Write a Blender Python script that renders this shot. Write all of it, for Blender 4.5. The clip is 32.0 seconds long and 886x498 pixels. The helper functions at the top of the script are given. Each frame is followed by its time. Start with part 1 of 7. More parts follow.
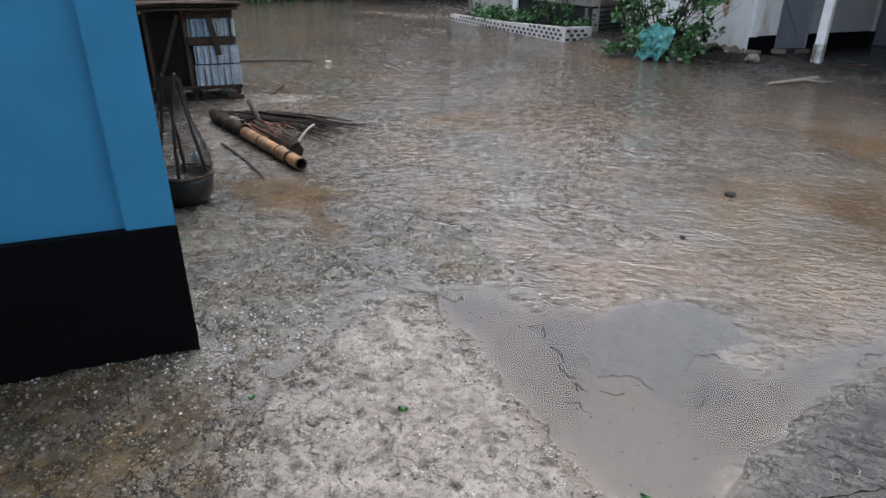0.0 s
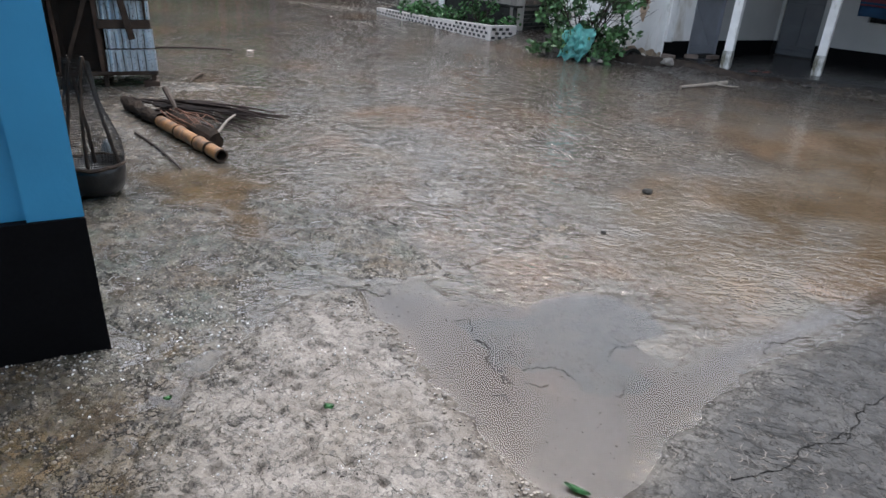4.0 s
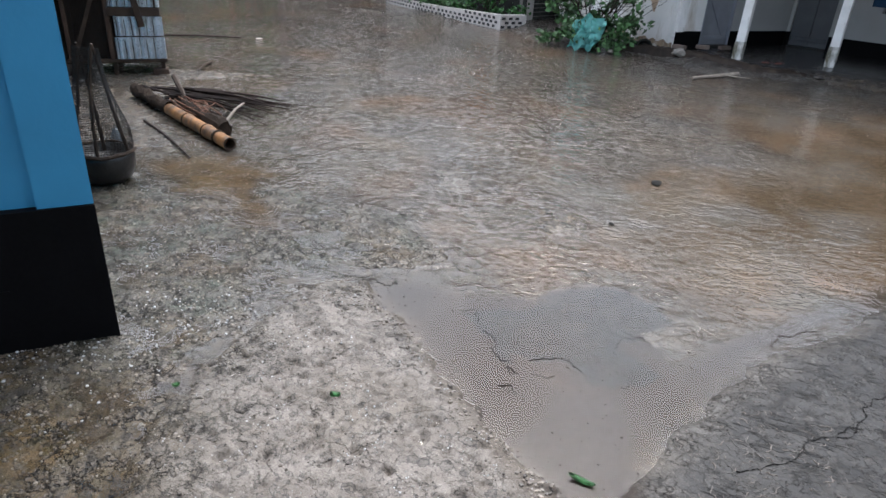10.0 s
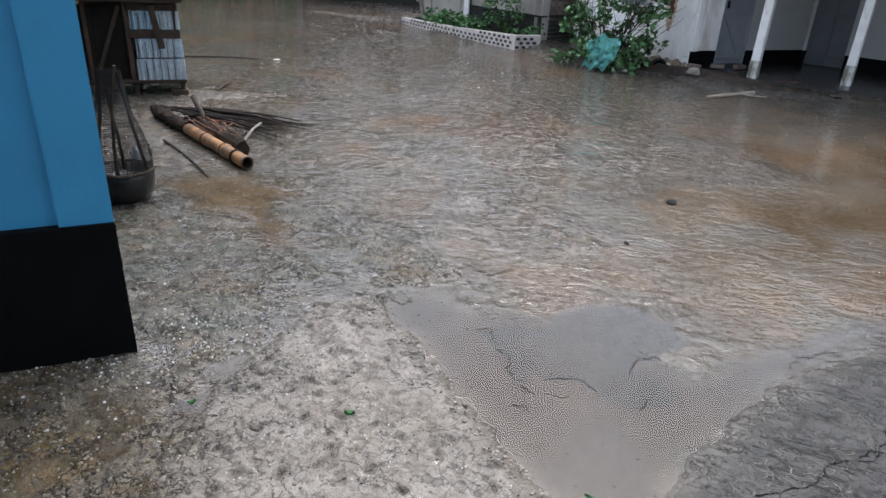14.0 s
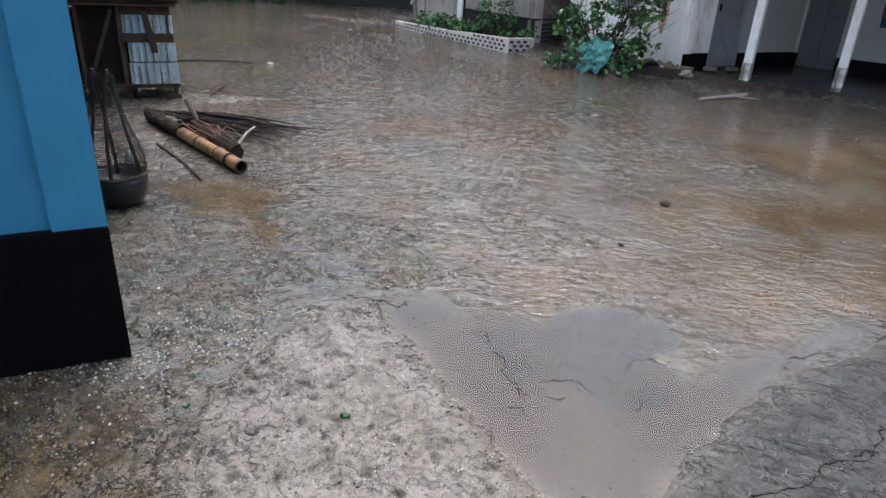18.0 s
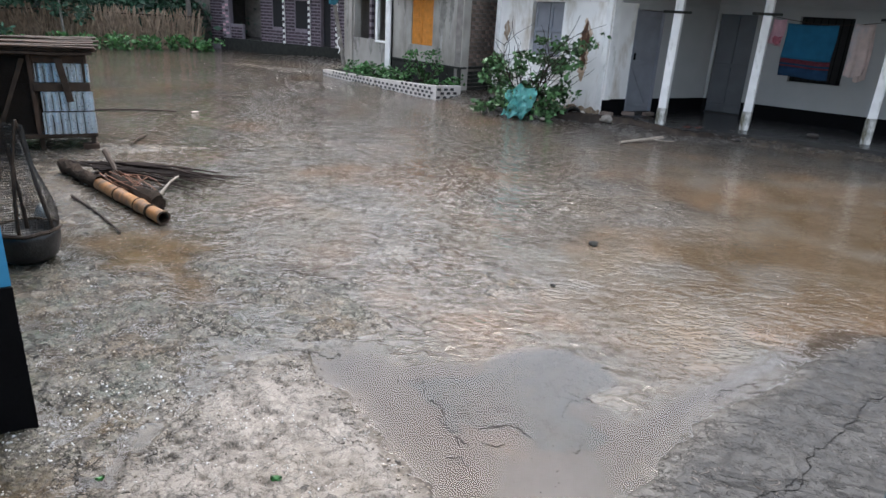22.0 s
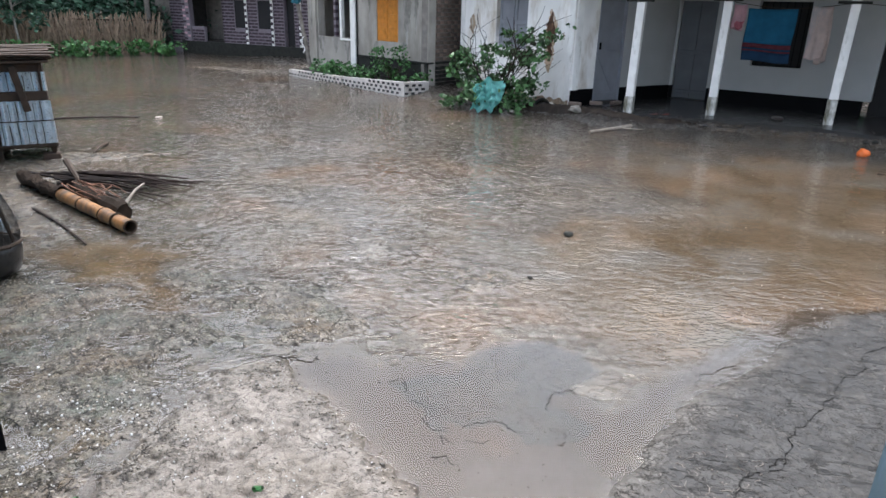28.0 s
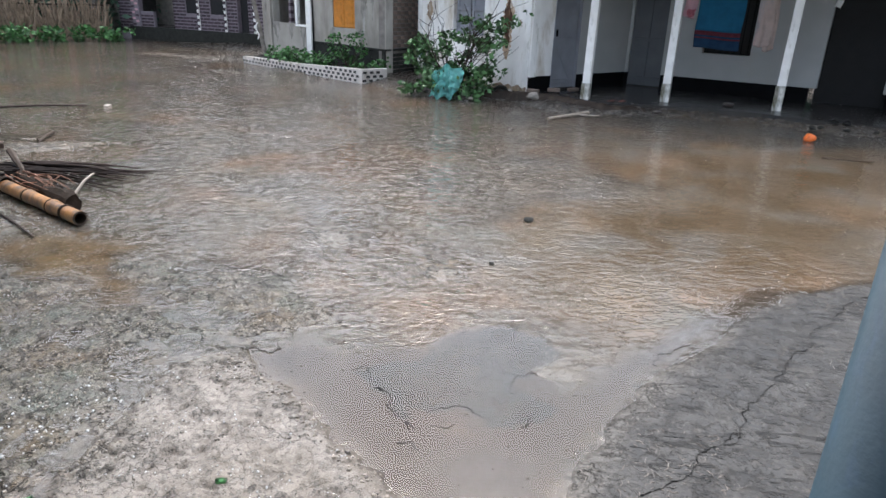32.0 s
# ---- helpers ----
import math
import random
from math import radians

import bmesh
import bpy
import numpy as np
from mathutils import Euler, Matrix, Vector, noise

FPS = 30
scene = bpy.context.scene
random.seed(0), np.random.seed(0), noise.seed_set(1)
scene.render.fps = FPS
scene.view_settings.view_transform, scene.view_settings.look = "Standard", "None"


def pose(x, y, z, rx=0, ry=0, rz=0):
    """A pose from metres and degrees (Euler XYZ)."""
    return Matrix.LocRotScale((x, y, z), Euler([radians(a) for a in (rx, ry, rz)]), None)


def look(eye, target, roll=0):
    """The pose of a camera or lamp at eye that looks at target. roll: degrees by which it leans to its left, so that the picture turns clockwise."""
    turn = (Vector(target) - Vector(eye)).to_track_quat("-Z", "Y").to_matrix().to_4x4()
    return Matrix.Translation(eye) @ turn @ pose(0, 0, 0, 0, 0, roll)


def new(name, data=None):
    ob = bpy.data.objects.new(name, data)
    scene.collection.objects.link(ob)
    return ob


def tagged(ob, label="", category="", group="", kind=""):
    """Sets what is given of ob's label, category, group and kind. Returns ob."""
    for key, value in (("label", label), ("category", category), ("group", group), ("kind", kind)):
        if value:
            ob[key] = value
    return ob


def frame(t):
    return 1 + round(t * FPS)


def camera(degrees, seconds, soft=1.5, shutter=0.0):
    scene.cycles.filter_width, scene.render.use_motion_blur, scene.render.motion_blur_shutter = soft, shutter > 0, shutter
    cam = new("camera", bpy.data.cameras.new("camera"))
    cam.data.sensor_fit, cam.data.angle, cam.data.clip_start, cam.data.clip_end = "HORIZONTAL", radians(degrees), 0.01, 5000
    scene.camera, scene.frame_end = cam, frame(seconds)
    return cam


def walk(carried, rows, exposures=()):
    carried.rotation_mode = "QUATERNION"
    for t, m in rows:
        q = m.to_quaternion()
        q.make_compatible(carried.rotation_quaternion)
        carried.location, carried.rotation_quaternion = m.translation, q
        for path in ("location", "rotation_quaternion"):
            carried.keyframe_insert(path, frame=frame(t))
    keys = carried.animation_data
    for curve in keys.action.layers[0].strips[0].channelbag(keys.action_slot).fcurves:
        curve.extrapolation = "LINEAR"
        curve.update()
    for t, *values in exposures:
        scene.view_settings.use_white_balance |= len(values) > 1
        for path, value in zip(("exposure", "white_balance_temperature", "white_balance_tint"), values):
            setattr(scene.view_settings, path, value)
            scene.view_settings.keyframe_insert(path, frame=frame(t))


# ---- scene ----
cam = camera(68.80, 32.0)
PATH = [
    (0, 0.0191, -0.0274, 1.7127, 65.007, -0.024, 38.689),
    (0.5, 0.0254, -0.0394, 1.7145, 64.217, -1.054, 37.338),
    (1, 0.0148, -0.0220, 1.7083, 64.709, -2.005, 36.399),
    (1.5, 0.0109, -0.0189, 1.6992, 64.342, -1.944, 34.552),
    (2, 0.0069, -0.0195, 1.6981, 64.210, -2.266, 33.768),
    (2.5, 0.0043, -0.0217, 1.6973, 64.619, -2.636, 32.999),
    (3, 0.0042, -0.0213, 1.6971, 64.903, -2.692, 33.198),
    (3.5, 0.0057, -0.0192, 1.6971, 64.857, -2.781, 32.916),
    (5.5, 0.0030, -0.0200, 1.6971, 64.701, -2.905, 32.665),
    (6, 0.0036, -0.0196, 1.6956, 64.769, -2.908, 32.571),
    (6.5, 0.0030, -0.0184, 1.6953, 64.677, -2.951, 32.599),
    (7, 0.0043, -0.0170, 1.6949, 64.486, -3.081, 32.645),
    (7.5, 0.0042, -0.0136, 1.6958, 63.865, -3.318, 32.483),
    (8, 0.0060, -0.0159, 1.6934, 63.795, -2.774, 32.143),
    (8.5, 0.0080, -0.0174, 1.6926, 64.067, -2.321, 32.951),
    (9, 0.0087, -0.0178, 1.6953, 64.390, -2.526, 34.175),
    (9.5, 0.0091, -0.0164, 1.6959, 63.881, -2.797, 33.845),
    (10, 0.0067, -0.0187, 1.6969, 63.877, -3.039, 33.598),
    (10.5, 0.0076, -0.0227, 1.6960, 64.774, -2.081, 32.420),
    (11, 0.0064, -0.0238, 1.7010, 64.875, -1.826, 34.076),
    (11.5, 0.0065, -0.0242, 1.6998, 64.398, -2.611, 34.406),
    (12, 0.0078, -0.0233, 1.6992, 64.467, -2.586, 34.371),
    (12.5, 0.0060, -0.0245, 1.6989, 64.861, -2.766, 34.142),
    (13, 0.0086, -0.0250, 1.7006, 65.374, -2.551, 34.656),
    (13.5, 0.0082, -0.0257, 1.7024, 65.470, -2.673, 34.794),
    (15.5, 0.0125, -0.0263, 1.7021, 65.142, -2.395, 34.682),
    (16, 0.0122, -0.0251, 1.7002, 65.120, -2.387, 34.161),
    (16.5, 0.0112, -0.0258, 1.7016, 65.609, -2.276, 34.230),
    (17, 0.0114, -0.0249, 1.7013, 65.824, -2.128, 34.372),
    (17.5, 0.0101, -0.0254, 1.7010, 65.580, -2.460, 33.814),
    (18, 0.0087, -0.0271, 1.7010, 65.722, -2.566, 34.258),
    (18.5, 0.0087, -0.0265, 1.7016, 65.743, -2.511, 34.316),
    (19, 0.0091, -0.0271, 1.7002, 65.498, -2.520, 34.583),
    (19.5, 0.0109, -0.0253, 1.6998, 65.534, -2.629, 33.990),
    (20, 0.0137, -0.0147, 1.6960, 66.968, -3.279, 32.855),
    (20.5, 0.0072, 0.0028, 1.6958, 67.549, -3.444, 29.812),
    (21, -0.0020, 0.0096, 1.6953, 67.764, -3.468, 28.529),
    (21.5, -0.0031, 0.0125, 1.6940, 68.256, -3.521, 27.171),
    (22, -0.0018, 0.0104, 1.6975, 69.921, -3.004, 28.183),
    (22.5, -0.0021, 0.0214, 1.7040, 70.669, -3.874, 30.230),
    (23, -0.0176, 0.0535, 1.7102, 71.992, -3.890, 29.469),
    (23.5, -0.0111, 0.0346, 1.7016, 72.457, -1.746, 27.969),
    (24, -0.0081, 0.0330, 1.6951, 71.268, -1.236, 26.841),
    (24.5, -0.0095, 0.0353, 1.6932, 70.384, -1.115, 26.702),
    (25, -0.0083, 0.0369, 1.6907, 70.134, -1.708, 25.642),
    (25.5, -0.0075, 0.0395, 1.6870, 69.537, -1.640, 25.222),
    (27.5, -0.0148, 0.0430, 1.6860, 69.437, -1.953, 24.629),
    (28, -0.0204, 0.0439, 1.6860, 69.691, -1.377, 25.242),
    (28.5, -0.0229, 0.0440, 1.6874, 70.083, -1.820, 27.027),
    (29, -0.0236, 0.0503, 1.6901, 70.260, -2.229, 27.439),
    (29.5, -0.0231, 0.0615, 1.6920, 70.644, -1.734, 27.082),
    (30, -0.0210, 0.0444, 1.6858, 70.947, -1.413, 25.220),
    (30.5, -0.0191, 0.0355, 1.6800, 70.858, -1.311, 24.266),
    (31, -0.0198, 0.0354, 1.6769, 69.499, -0.386, 23.091),
    (31.5, -0.0211, 0.0373, 1.6758, 69.028, -0.952, 22.813),
    (32, -0.0243, 0.0406, 1.6758, 68.760, -1.750, 21.674),
]
EXPOSURES = [(0, 0.21, 6140, 10), (3, 0.27, 6140, 10), (9, 0.27, 6140, 10), (13, 0.24, 6140, 10), (16, 0.22, 6140, 10), (20, 0.25, 6140, 10), (22, 0.55, 6250, 10), (23.5, 0.49, 6250, 10), (28, 0.63, 6250, 10), (30, 0.55, 6250, 10), (32, 0.61, 6250, 10)]
walk(cam, [(t, pose(x, y, z, rx, ry, rz)) for t, x, y, z, rx, ry, rz in PATH], EXPOSURES)

# ---- light ----
world = bpy.data.worlds.new("overcast_sky")
scene.world = world
world.use_nodes = True
wn, wl = world.node_tree.nodes, world.node_tree.links
sky = wn.new("ShaderNodeTexSky")
sky.sky_type, sky.sun_disc = "NISHITA", False
sky.sun_elevation, sky.sun_rotation = radians(63), radians(338)
sky.air_density, sky.dust_density, sky.ozone_density = 1.2, 4.6, 1.5
hsv = wn.new("ShaderNodeHueSaturation")
hsv.inputs["Saturation"].default_value = 0.5
wl.new(sky.outputs[0], hsv.inputs["Color"])
wl.new(hsv.outputs[0], wn["Background"].inputs[0])
wn["Background"].inputs[1].default_value = 0.34
sun = new("sun", bpy.data.lights.new("sun", "SUN"))
sun.data.energy, sun.data.angle, sun.data.color = 0.3, radians(60), (1.0, 0.98, 0.95)
sun.matrix_world = look((-4, -5, 18), (0, 0, 0))

# ---- materials ----
def mat(name, color, rough=0.6, metal=0.0, vary=0.25, scale=6.0, bump=0.15, fine=60.0, spec=0.5, stain=None, stain_amount=0.0, stain_scale=2.0, random_tint=0.0):
    """A painted or natural surface: colour varied at two scales, fine relief, stains of another colour."""
    m = bpy.data.materials.new(name)
    m.use_nodes = True
    n, l = m.node_tree.nodes, m.node_tree.links
    b = n["Principled BSDF"]
    b.inputs["Metallic"].default_value = metal
    b.inputs["Specular IOR Level"].default_value = spec
    co = n.new("ShaderNodeTexCoord")
    big, small = n.new("ShaderNodeTexNoise"), n.new("ShaderNodeTexNoise")
    big.inputs["Scale"].default_value, big.inputs["Detail"].default_value = scale, 5
    small.inputs["Scale"].default_value, small.inputs["Detail"].default_value = fine, 3
    for t in (big, small):
        l.new(co.outputs["Object"], t.inputs["Vector"])
    ramp = n.new("ShaderNodeMapRange")
    ramp.inputs["From Min"].default_value, ramp.inputs["From Max"].default_value = 0.3, 0.7
    ramp.inputs["To Min"].default_value, ramp.inputs["To Max"].default_value = 1 - vary, 1 + vary * 0.6
    l.new(big.outputs["Fac"], ramp.inputs["Value"])
    mul = n.new("ShaderNodeVectorMath")
    mul.operation = "SCALE"
    mul.inputs[0].default_value = color
    last = ramp.outputs[0]
    if random_tint:
        info, r2, mm = n.new("ShaderNodeObjectInfo"), n.new("ShaderNodeMapRange"), n.new("ShaderNodeMath")
        r2.inputs["To Min"].default_value, r2.inputs["To Max"].default_value = 1 - random_tint, 1 + random_tint
        l.new(info.outputs["Random"], r2.inputs["Value"])
        mm.operation = "MULTIPLY"
        l.new(last, mm.inputs[0]), l.new(r2.outputs[0], mm.inputs[1])
        last = mm.outputs[0]
    l.new(last, mul.inputs["Scale"])
    col = mul.outputs[0]
    if stain:
        st, sr, mx = n.new("ShaderNodeTexNoise"), n.new("ShaderNodeMapRange"), n.new("ShaderNodeMix")
        mp = n.new("ShaderNodeMapping")
        mp.inputs["Scale"].default_value = (1.0, 1.0, 0.35)
        mp.inputs["Location"].default_value = (3.1, 1.7, 0.4)
        l.new(co.outputs["Object"], mp.inputs["Vector"]), l.new(mp.outputs[0], st.inputs["Vector"])
        st.inputs["Scale"].default_value, st.inputs["Detail"].default_value = stain_scale, 8
        st.inputs["Roughness"].default_value = 0.65
        sr.inputs["From Min"].default_value, sr.inputs["From Max"].default_value = 0.62 - 0.3 * stain_amount, 0.8 - 0.25 * stain_amount
        l.new(st.outputs["Fac"], sr.inputs["Value"])
        mx.data_type = "RGBA"
        l.new(sr.outputs[0], mx.inputs["Factor"])
        l.new(col, mx.inputs["A"])
        mx.inputs["B"].default_value = (*stain, 1)
        col = mx.outputs["Result"]
    l.new(col, b.inputs["Base Color"])
    rr = n.new("ShaderNodeMapRange")
    rr.inputs["To Min"].default_value, rr.inputs["To Max"].default_value = max(0.02, rough - 0.12), min(1, rough + 0.12)
    l.new(small.outputs["Fac"], rr.inputs["Value"]), l.new(rr.outputs[0], b.inputs["Roughness"])
    if bump:
        bp = n.new("ShaderNodeBump")
        bp.inputs["Strength"].default_value, bp.inputs["Distance"].default_value = bump, 0.01
        l.new(small.outputs["Fac"], bp.inputs["Height"]), l.new(bp.outputs[0], b.inputs["Normal"])
    return m


M_BLUE = mat("blue_wall_paint", (0.043, 0.285, 0.52), 0.55, vary=0.08, scale=3, bump=0.12, fine=35)
M_BLUE_POST = mat("blue_post_paint", (0.014, 0.042, 0.060), 0.45, vary=0.15, scale=9, bump=0.1, stain=(0.02, 0.05, 0.09), stain_amount=0.2, stain_scale=14)
M_BLACK = mat("black_plinth_paint", (0.003, 0.003, 0.004), 0.75, vary=0.3, scale=5, bump=0.1, spec=0.12)
M_WHITE = mat("stained_whitewash", (0.90, 0.885, 0.855), 0.75, vary=0.08, scale=2.5, bump=0.1, fine=40, stain=(0.46, 0.39, 0.29), stain_amount=0.38, stain_scale=1.9)
# Darker copy of the whitewash, with the verandah's shade put into its colour.
M_WHITE_SHADE = mat("shade_darkened_whitewash", (0.42, 0.425, 0.42), 0.75, vary=0.08, scale=2.0, bump=0.1, fine=40, stain=(0.42, 0.41, 0.37), stain_amount=0.15, stain_scale=1.1)
M_COLUMN = mat("column_whitewash", (0.89, 0.88, 0.85), 0.7, vary=0.1, scale=5, bump=0.25, fine=25, stain=(0.25, 0.24, 0.16), stain_amount=0.25, stain_scale=4.0)
M_DOOR2 = mat("dark_grey_door_paint", (0.10, 0.105, 0.115), 0.5, vary=0.15, scale=4, bump=0.08)
# Dark fascia tone; on ceiling and porch side its darkness stands for shade.
M_CEIL = mat("dark_and_shaded_boards", (0.07, 0.066, 0.062), 0.8, vary=0.35, scale=5, bump=0.3)
M_DOOR = mat("grey_blue_door_paint", (0.25, 0.26, 0.29), 0.5, vary=0.15, scale=4, bump=0.08)
M_FOOT = mat("peeling_column_foot", (0.72, 0.71, 0.67), 0.75, vary=0.2, scale=14, bump=0.5, fine=40, stain=(0.13, 0.12, 0.08), stain_amount=0.75, stain_scale=9)
# Near-black colour that stands in for the shade inside rooms and openings.
M_DARK_SHADE = mat("painted_interior_shade", (0.012, 0.012, 0.013), 0.8, vary=0.2)
M_FLOOR = mat("wet_cement_floor", (0.045, 0.042, 0.04), 0.22, vary=0.35, scale=2.5, bump=0.3, fine=18)
M_PLASTER = mat("grey_cement_plaster", (0.40, 0.375, 0.335), 0.8, vary=0.22, scale=1.6, bump=0.25, fine=25, stain=(0.2, 0.18, 0.15), stain_amount=0.4, stain_scale=1.1)
M_MOSS = mat("mossy_black_cement", (0.02, 0.021, 0.017), 0.9, vary=0.5, scale=8, bump=0.6, fine=20)
M_ORANGE = mat("orange_varnished_wood", (0.62, 0.24, 0.035), 0.45, vary=0.2, scale=9, bump=0.1)
M_WOOD = mat("dark_wet_wood", (0.055, 0.038, 0.027), 0.6, vary=0.45, scale=9, bump=0.5, fine=40, spec=0.2)
M_WOOD2 = mat("weathered_board", (0.075, 0.048, 0.034), 0.65, vary=0.4, scale=7, bump=0.4, fine=40, spec=0.2, stain=(0.04, 0.03, 0.025), stain_amount=0.4, stain_scale=6)
M_TIN = mat("corrugated_tin", (0.80, 0.86, 0.90), 0.3, metal=0.8, vary=0.2, scale=6, bump=0.0, stain=(0.20, 0.18, 0.16), stain_amount=0.15, stain_scale=5)
M_ROOF = mat("galvanised_roof", (0.42, 0.46, 0.5), 0.4, metal=0.3, vary=0.25, scale=2, bump=0.05, stain=(0.12, 0.1, 0.09), stain_amount=0.25, stain_scale=2)
M_BAMBOO = mat("wet_yellow_bamboo", (0.34, 0.155, 0.042), 0.4, vary=0.5, scale=9, bump=0.15, stain=(0.07, 0.04, 0.02), stain_amount=0.65, stain_scale=7)
M_BAMBOO_D = mat("rotten_dark_bamboo", (0.03, 0.021, 0.015), 0.85, vary=0.6, scale=12, bump=0.8, spec=0.12)
M_STICK = mat("wet_stick", (0.032, 0.022, 0.018), 0.65, spec=0.2, vary=0.4, scale=15, bump=0.3, random_tint=0.4)
M_STICK_L = mat("peeled_stick", (0.32, 0.27, 0.22), 0.5, vary=0.25, scale=12, bump=0.2)
M_FENCE = mat("dry_split_bamboo", (0.25, 0.185, 0.13), 0.85, vary=0.45, scale=6, bump=0.3, random_tint=0.45)
M_BRICK_D = mat("damp_mossy_brick", (0.33, 0.23, 0.19), 0.8, vary=0.4, scale=9, bump=0.4, random_tint=0.35, stain=(0.09, 0.085, 0.07), stain_amount=0.4, stain_scale=2)
M_MORTAR = mat("grey_mortar", (0.22, 0.20, 0.18), 0.9, vary=0.3, scale=6, bump=0.4)
M_BLACKTUB = mat("black_tar_tub", (0.018, 0.017, 0.016), 0.35, vary=0.4, scale=10, bump=0.4, fine=30)
M_CLOTH_B = mat("blue_cotton", (0.015, 0.135, 0.25), 0.9, vary=0.15, scale=8, bump=0.2, fine=120)
M_CLOTH_N = mat("navy_cotton", (0.012, 0.05, 0.11), 0.9, vary=0.2, scale=8, bump=0.2, fine=120)
M_CLOTH_R = mat("maroon_woven_border", (0.14, 0.03, 0.045), 0.9, vary=0.3, scale=20, bump=0.2, fine=120)
M_CLOTH_P = mat("pale_pink_cotton", (0.62, 0.38, 0.42), 0.9, vary=0.15, scale=8, bump=0.2)
M_CLOTH_T = mat("faded_peach_towel", (0.66, 0.54, 0.49), 0.95, vary=0.15, scale=7, bump=0.4, stain=(0.34, 0.42, 0.47), stain_amount=0.3, stain_scale=4)
M_TARP = mat("turquoise_plastic", (0.27, 0.70, 0.66), 0.35, vary=0.3, scale=8, bump=0.2)
M_BARK = mat("tree_bark", (0.22, 0.20, 0.175), 0.9, vary=0.4, scale=7, bump=0.6, fine=25, random_tint=0.35)
M_STONE = mat("wet_stone", (0.10, 0.085, 0.075), 0.4, vary=0.4, scale=14, bump=0.4, random_tint=0.5)
M_RUBBLE = mat("pale_broken_plaster", (0.42, 0.38, 0.33), 0.7, vary=0.3, scale=14, bump=0.4, random_tint=0.3)
M_PINKTILE = mat("purple_brick_paint", (0.048, 0.030, 0.042), 0.6, vary=0.3, scale=8, bump=0.1, random_tint=0.3)
M_ROOF_D = mat("rusty_roof", (0.17, 0.155, 0.15), 0.6, metal=0.2, vary=0.35, scale=2, bump=0.1, stain=(0.08, 0.05, 0.035), stain_amount=0.4, stain_scale=2)
M_JOINT = mat("white_painted_joint", (0.22, 0.19, 0.215), 0.7, vary=0.2, scale=8, bump=0.1)
M_RED = mat("red_plastic", (0.17, 0.045, 0.03), 0.5, vary=0.2)
M_ORANGEP = mat("orange_plastic_bag", (0.75, 0.16, 0.03), 0.4, vary=0.3, scale=12, bump=0.3)


def leaf_mat(name, color, spread):
    m = mat(name, color, 0.45, vary=0.3, scale=4, bump=0.05, spec=0.4)
    n, l = m.node_tree.nodes, m.node_tree.links
    b = n["Principled BSDF"]
    src = b.inputs["Base Color"].links[0].from_socket
    geo, hs, mr = n.new("ShaderNodeNewGeometry"), n.new("ShaderNodeHueSaturation"), n.new("ShaderNodeMapRange")
    mr.inputs["To Min"].default_value, mr.inputs["To Max"].default_value = 1 - spread, 1 + spread
    l.new(geo.outputs["Random Per Island"], mr.inputs["Value"])
    l.new(mr.outputs[0], hs.inputs["Value"]), l.new(src, hs.inputs["Color"]), l.new(hs.outputs[0], b.inputs["Base Color"])
    return m


M_LEAF = leaf_mat("bush_leaf", (0.072, 0.155, 0.056), 0.75)
M_LEAF2 = leaf_mat("creeper_leaf", (0.055, 0.15, 0.042), 0.65)
M_LEAF3 = leaf_mat("tree_leaf", (0.042, 0.095, 0.058), 0.7)
M_LIME = leaf_mat("young_lime_leaf", (0.11, 0.22, 0.05), 0.5)


# ---- geometry helpers ----
def box(bm, x0, x1, y0, y1, z0, z1, m=None, bevel=0.0):
    """An axis-aligned block in bm, moved by m."""
    made = bmesh.ops.create_cube(bm, size=1.0)["verts"]
    for v in made:
        v.co = Vector((x0 + (v.co.x + 0.5) * (x1 - x0), y0 + (v.co.y + 0.5) * (y1 - y0), z0 + (v.co.z + 0.5) * (z1 - z0)))
    if bevel:
        edges = list({e for v in made for e in v.link_edges})
        made = [v for f in bmesh.ops.bevel(bm, geom=edges, offset=bevel, segments=1, affect="EDGES", profile=0.5)["faces"] for v in f.verts] + [v for v in made if v.is_valid]
        made = list(set(made))
    if m is not None:
        bmesh.ops.transform(bm, matrix=m, verts=made)
    return made


def tube(bm, pts, radii, sides=8, caps=True):
    """A tapered tube along pts."""
    pts = [Vector(p) for p in pts]
    rings = []
    for i, p in enumerate(pts):
        d = (pts[min(i + 1, len(pts) - 1)] - pts[max(i - 1, 0)]).normalized()
        a = d.orthogonal().normalized() if i == 0 else (rings[-1][1] - d * rings[-1][1].dot(d)).normalized()
        b = d.cross(a)
        r = radii[i] if hasattr(radii, "__len__") else radii
        rings.append(([bm.verts.new(p + (a * math.cos(k * math.tau / sides) + b * math.sin(k * math.tau / sides)) * r) for k in range(sides)], a))
    for (r0, _), (r1, _) in zip(rings, rings[1:]):
        for k in range(sides):
            bm.faces.new((r0[k], r0[(k + 1) % sides], r1[(k + 1) % sides], r1[k]))
    if caps:
        bm.faces.new(rings[0][0][::-1]), bm.faces.new(rings[-1][0])


def mesh_of(name, bm, material, smooth=False):
    me = bpy.data.meshes.new(name)
    bmesh.ops.recalc_face_normals(bm, faces=bm.faces)
    bm.to_mesh(me)
    bm.free()
    me.materials.append(material)
    if smooth:
        me.polygons.foreach_set("use_smooth", [True] * len(me.polygons))
    return me


def part(name, bm, material, parent=None, label="", smooth=False):
    """One mesh object, under a thing or a part."""
    ob = new(name, mesh_of(name, bm, material, smooth) if isinstance(bm, bmesh.types.BMesh) else bm)
    ob.parent = parent
    return tagged(ob, label)


def thing(name, m, label, category, group="", kind=""):
    ob = new(name)
    ob.matrix_world = m
    ob.empty_display_size = 0.1
    return tagged(ob, label, category, group, kind)


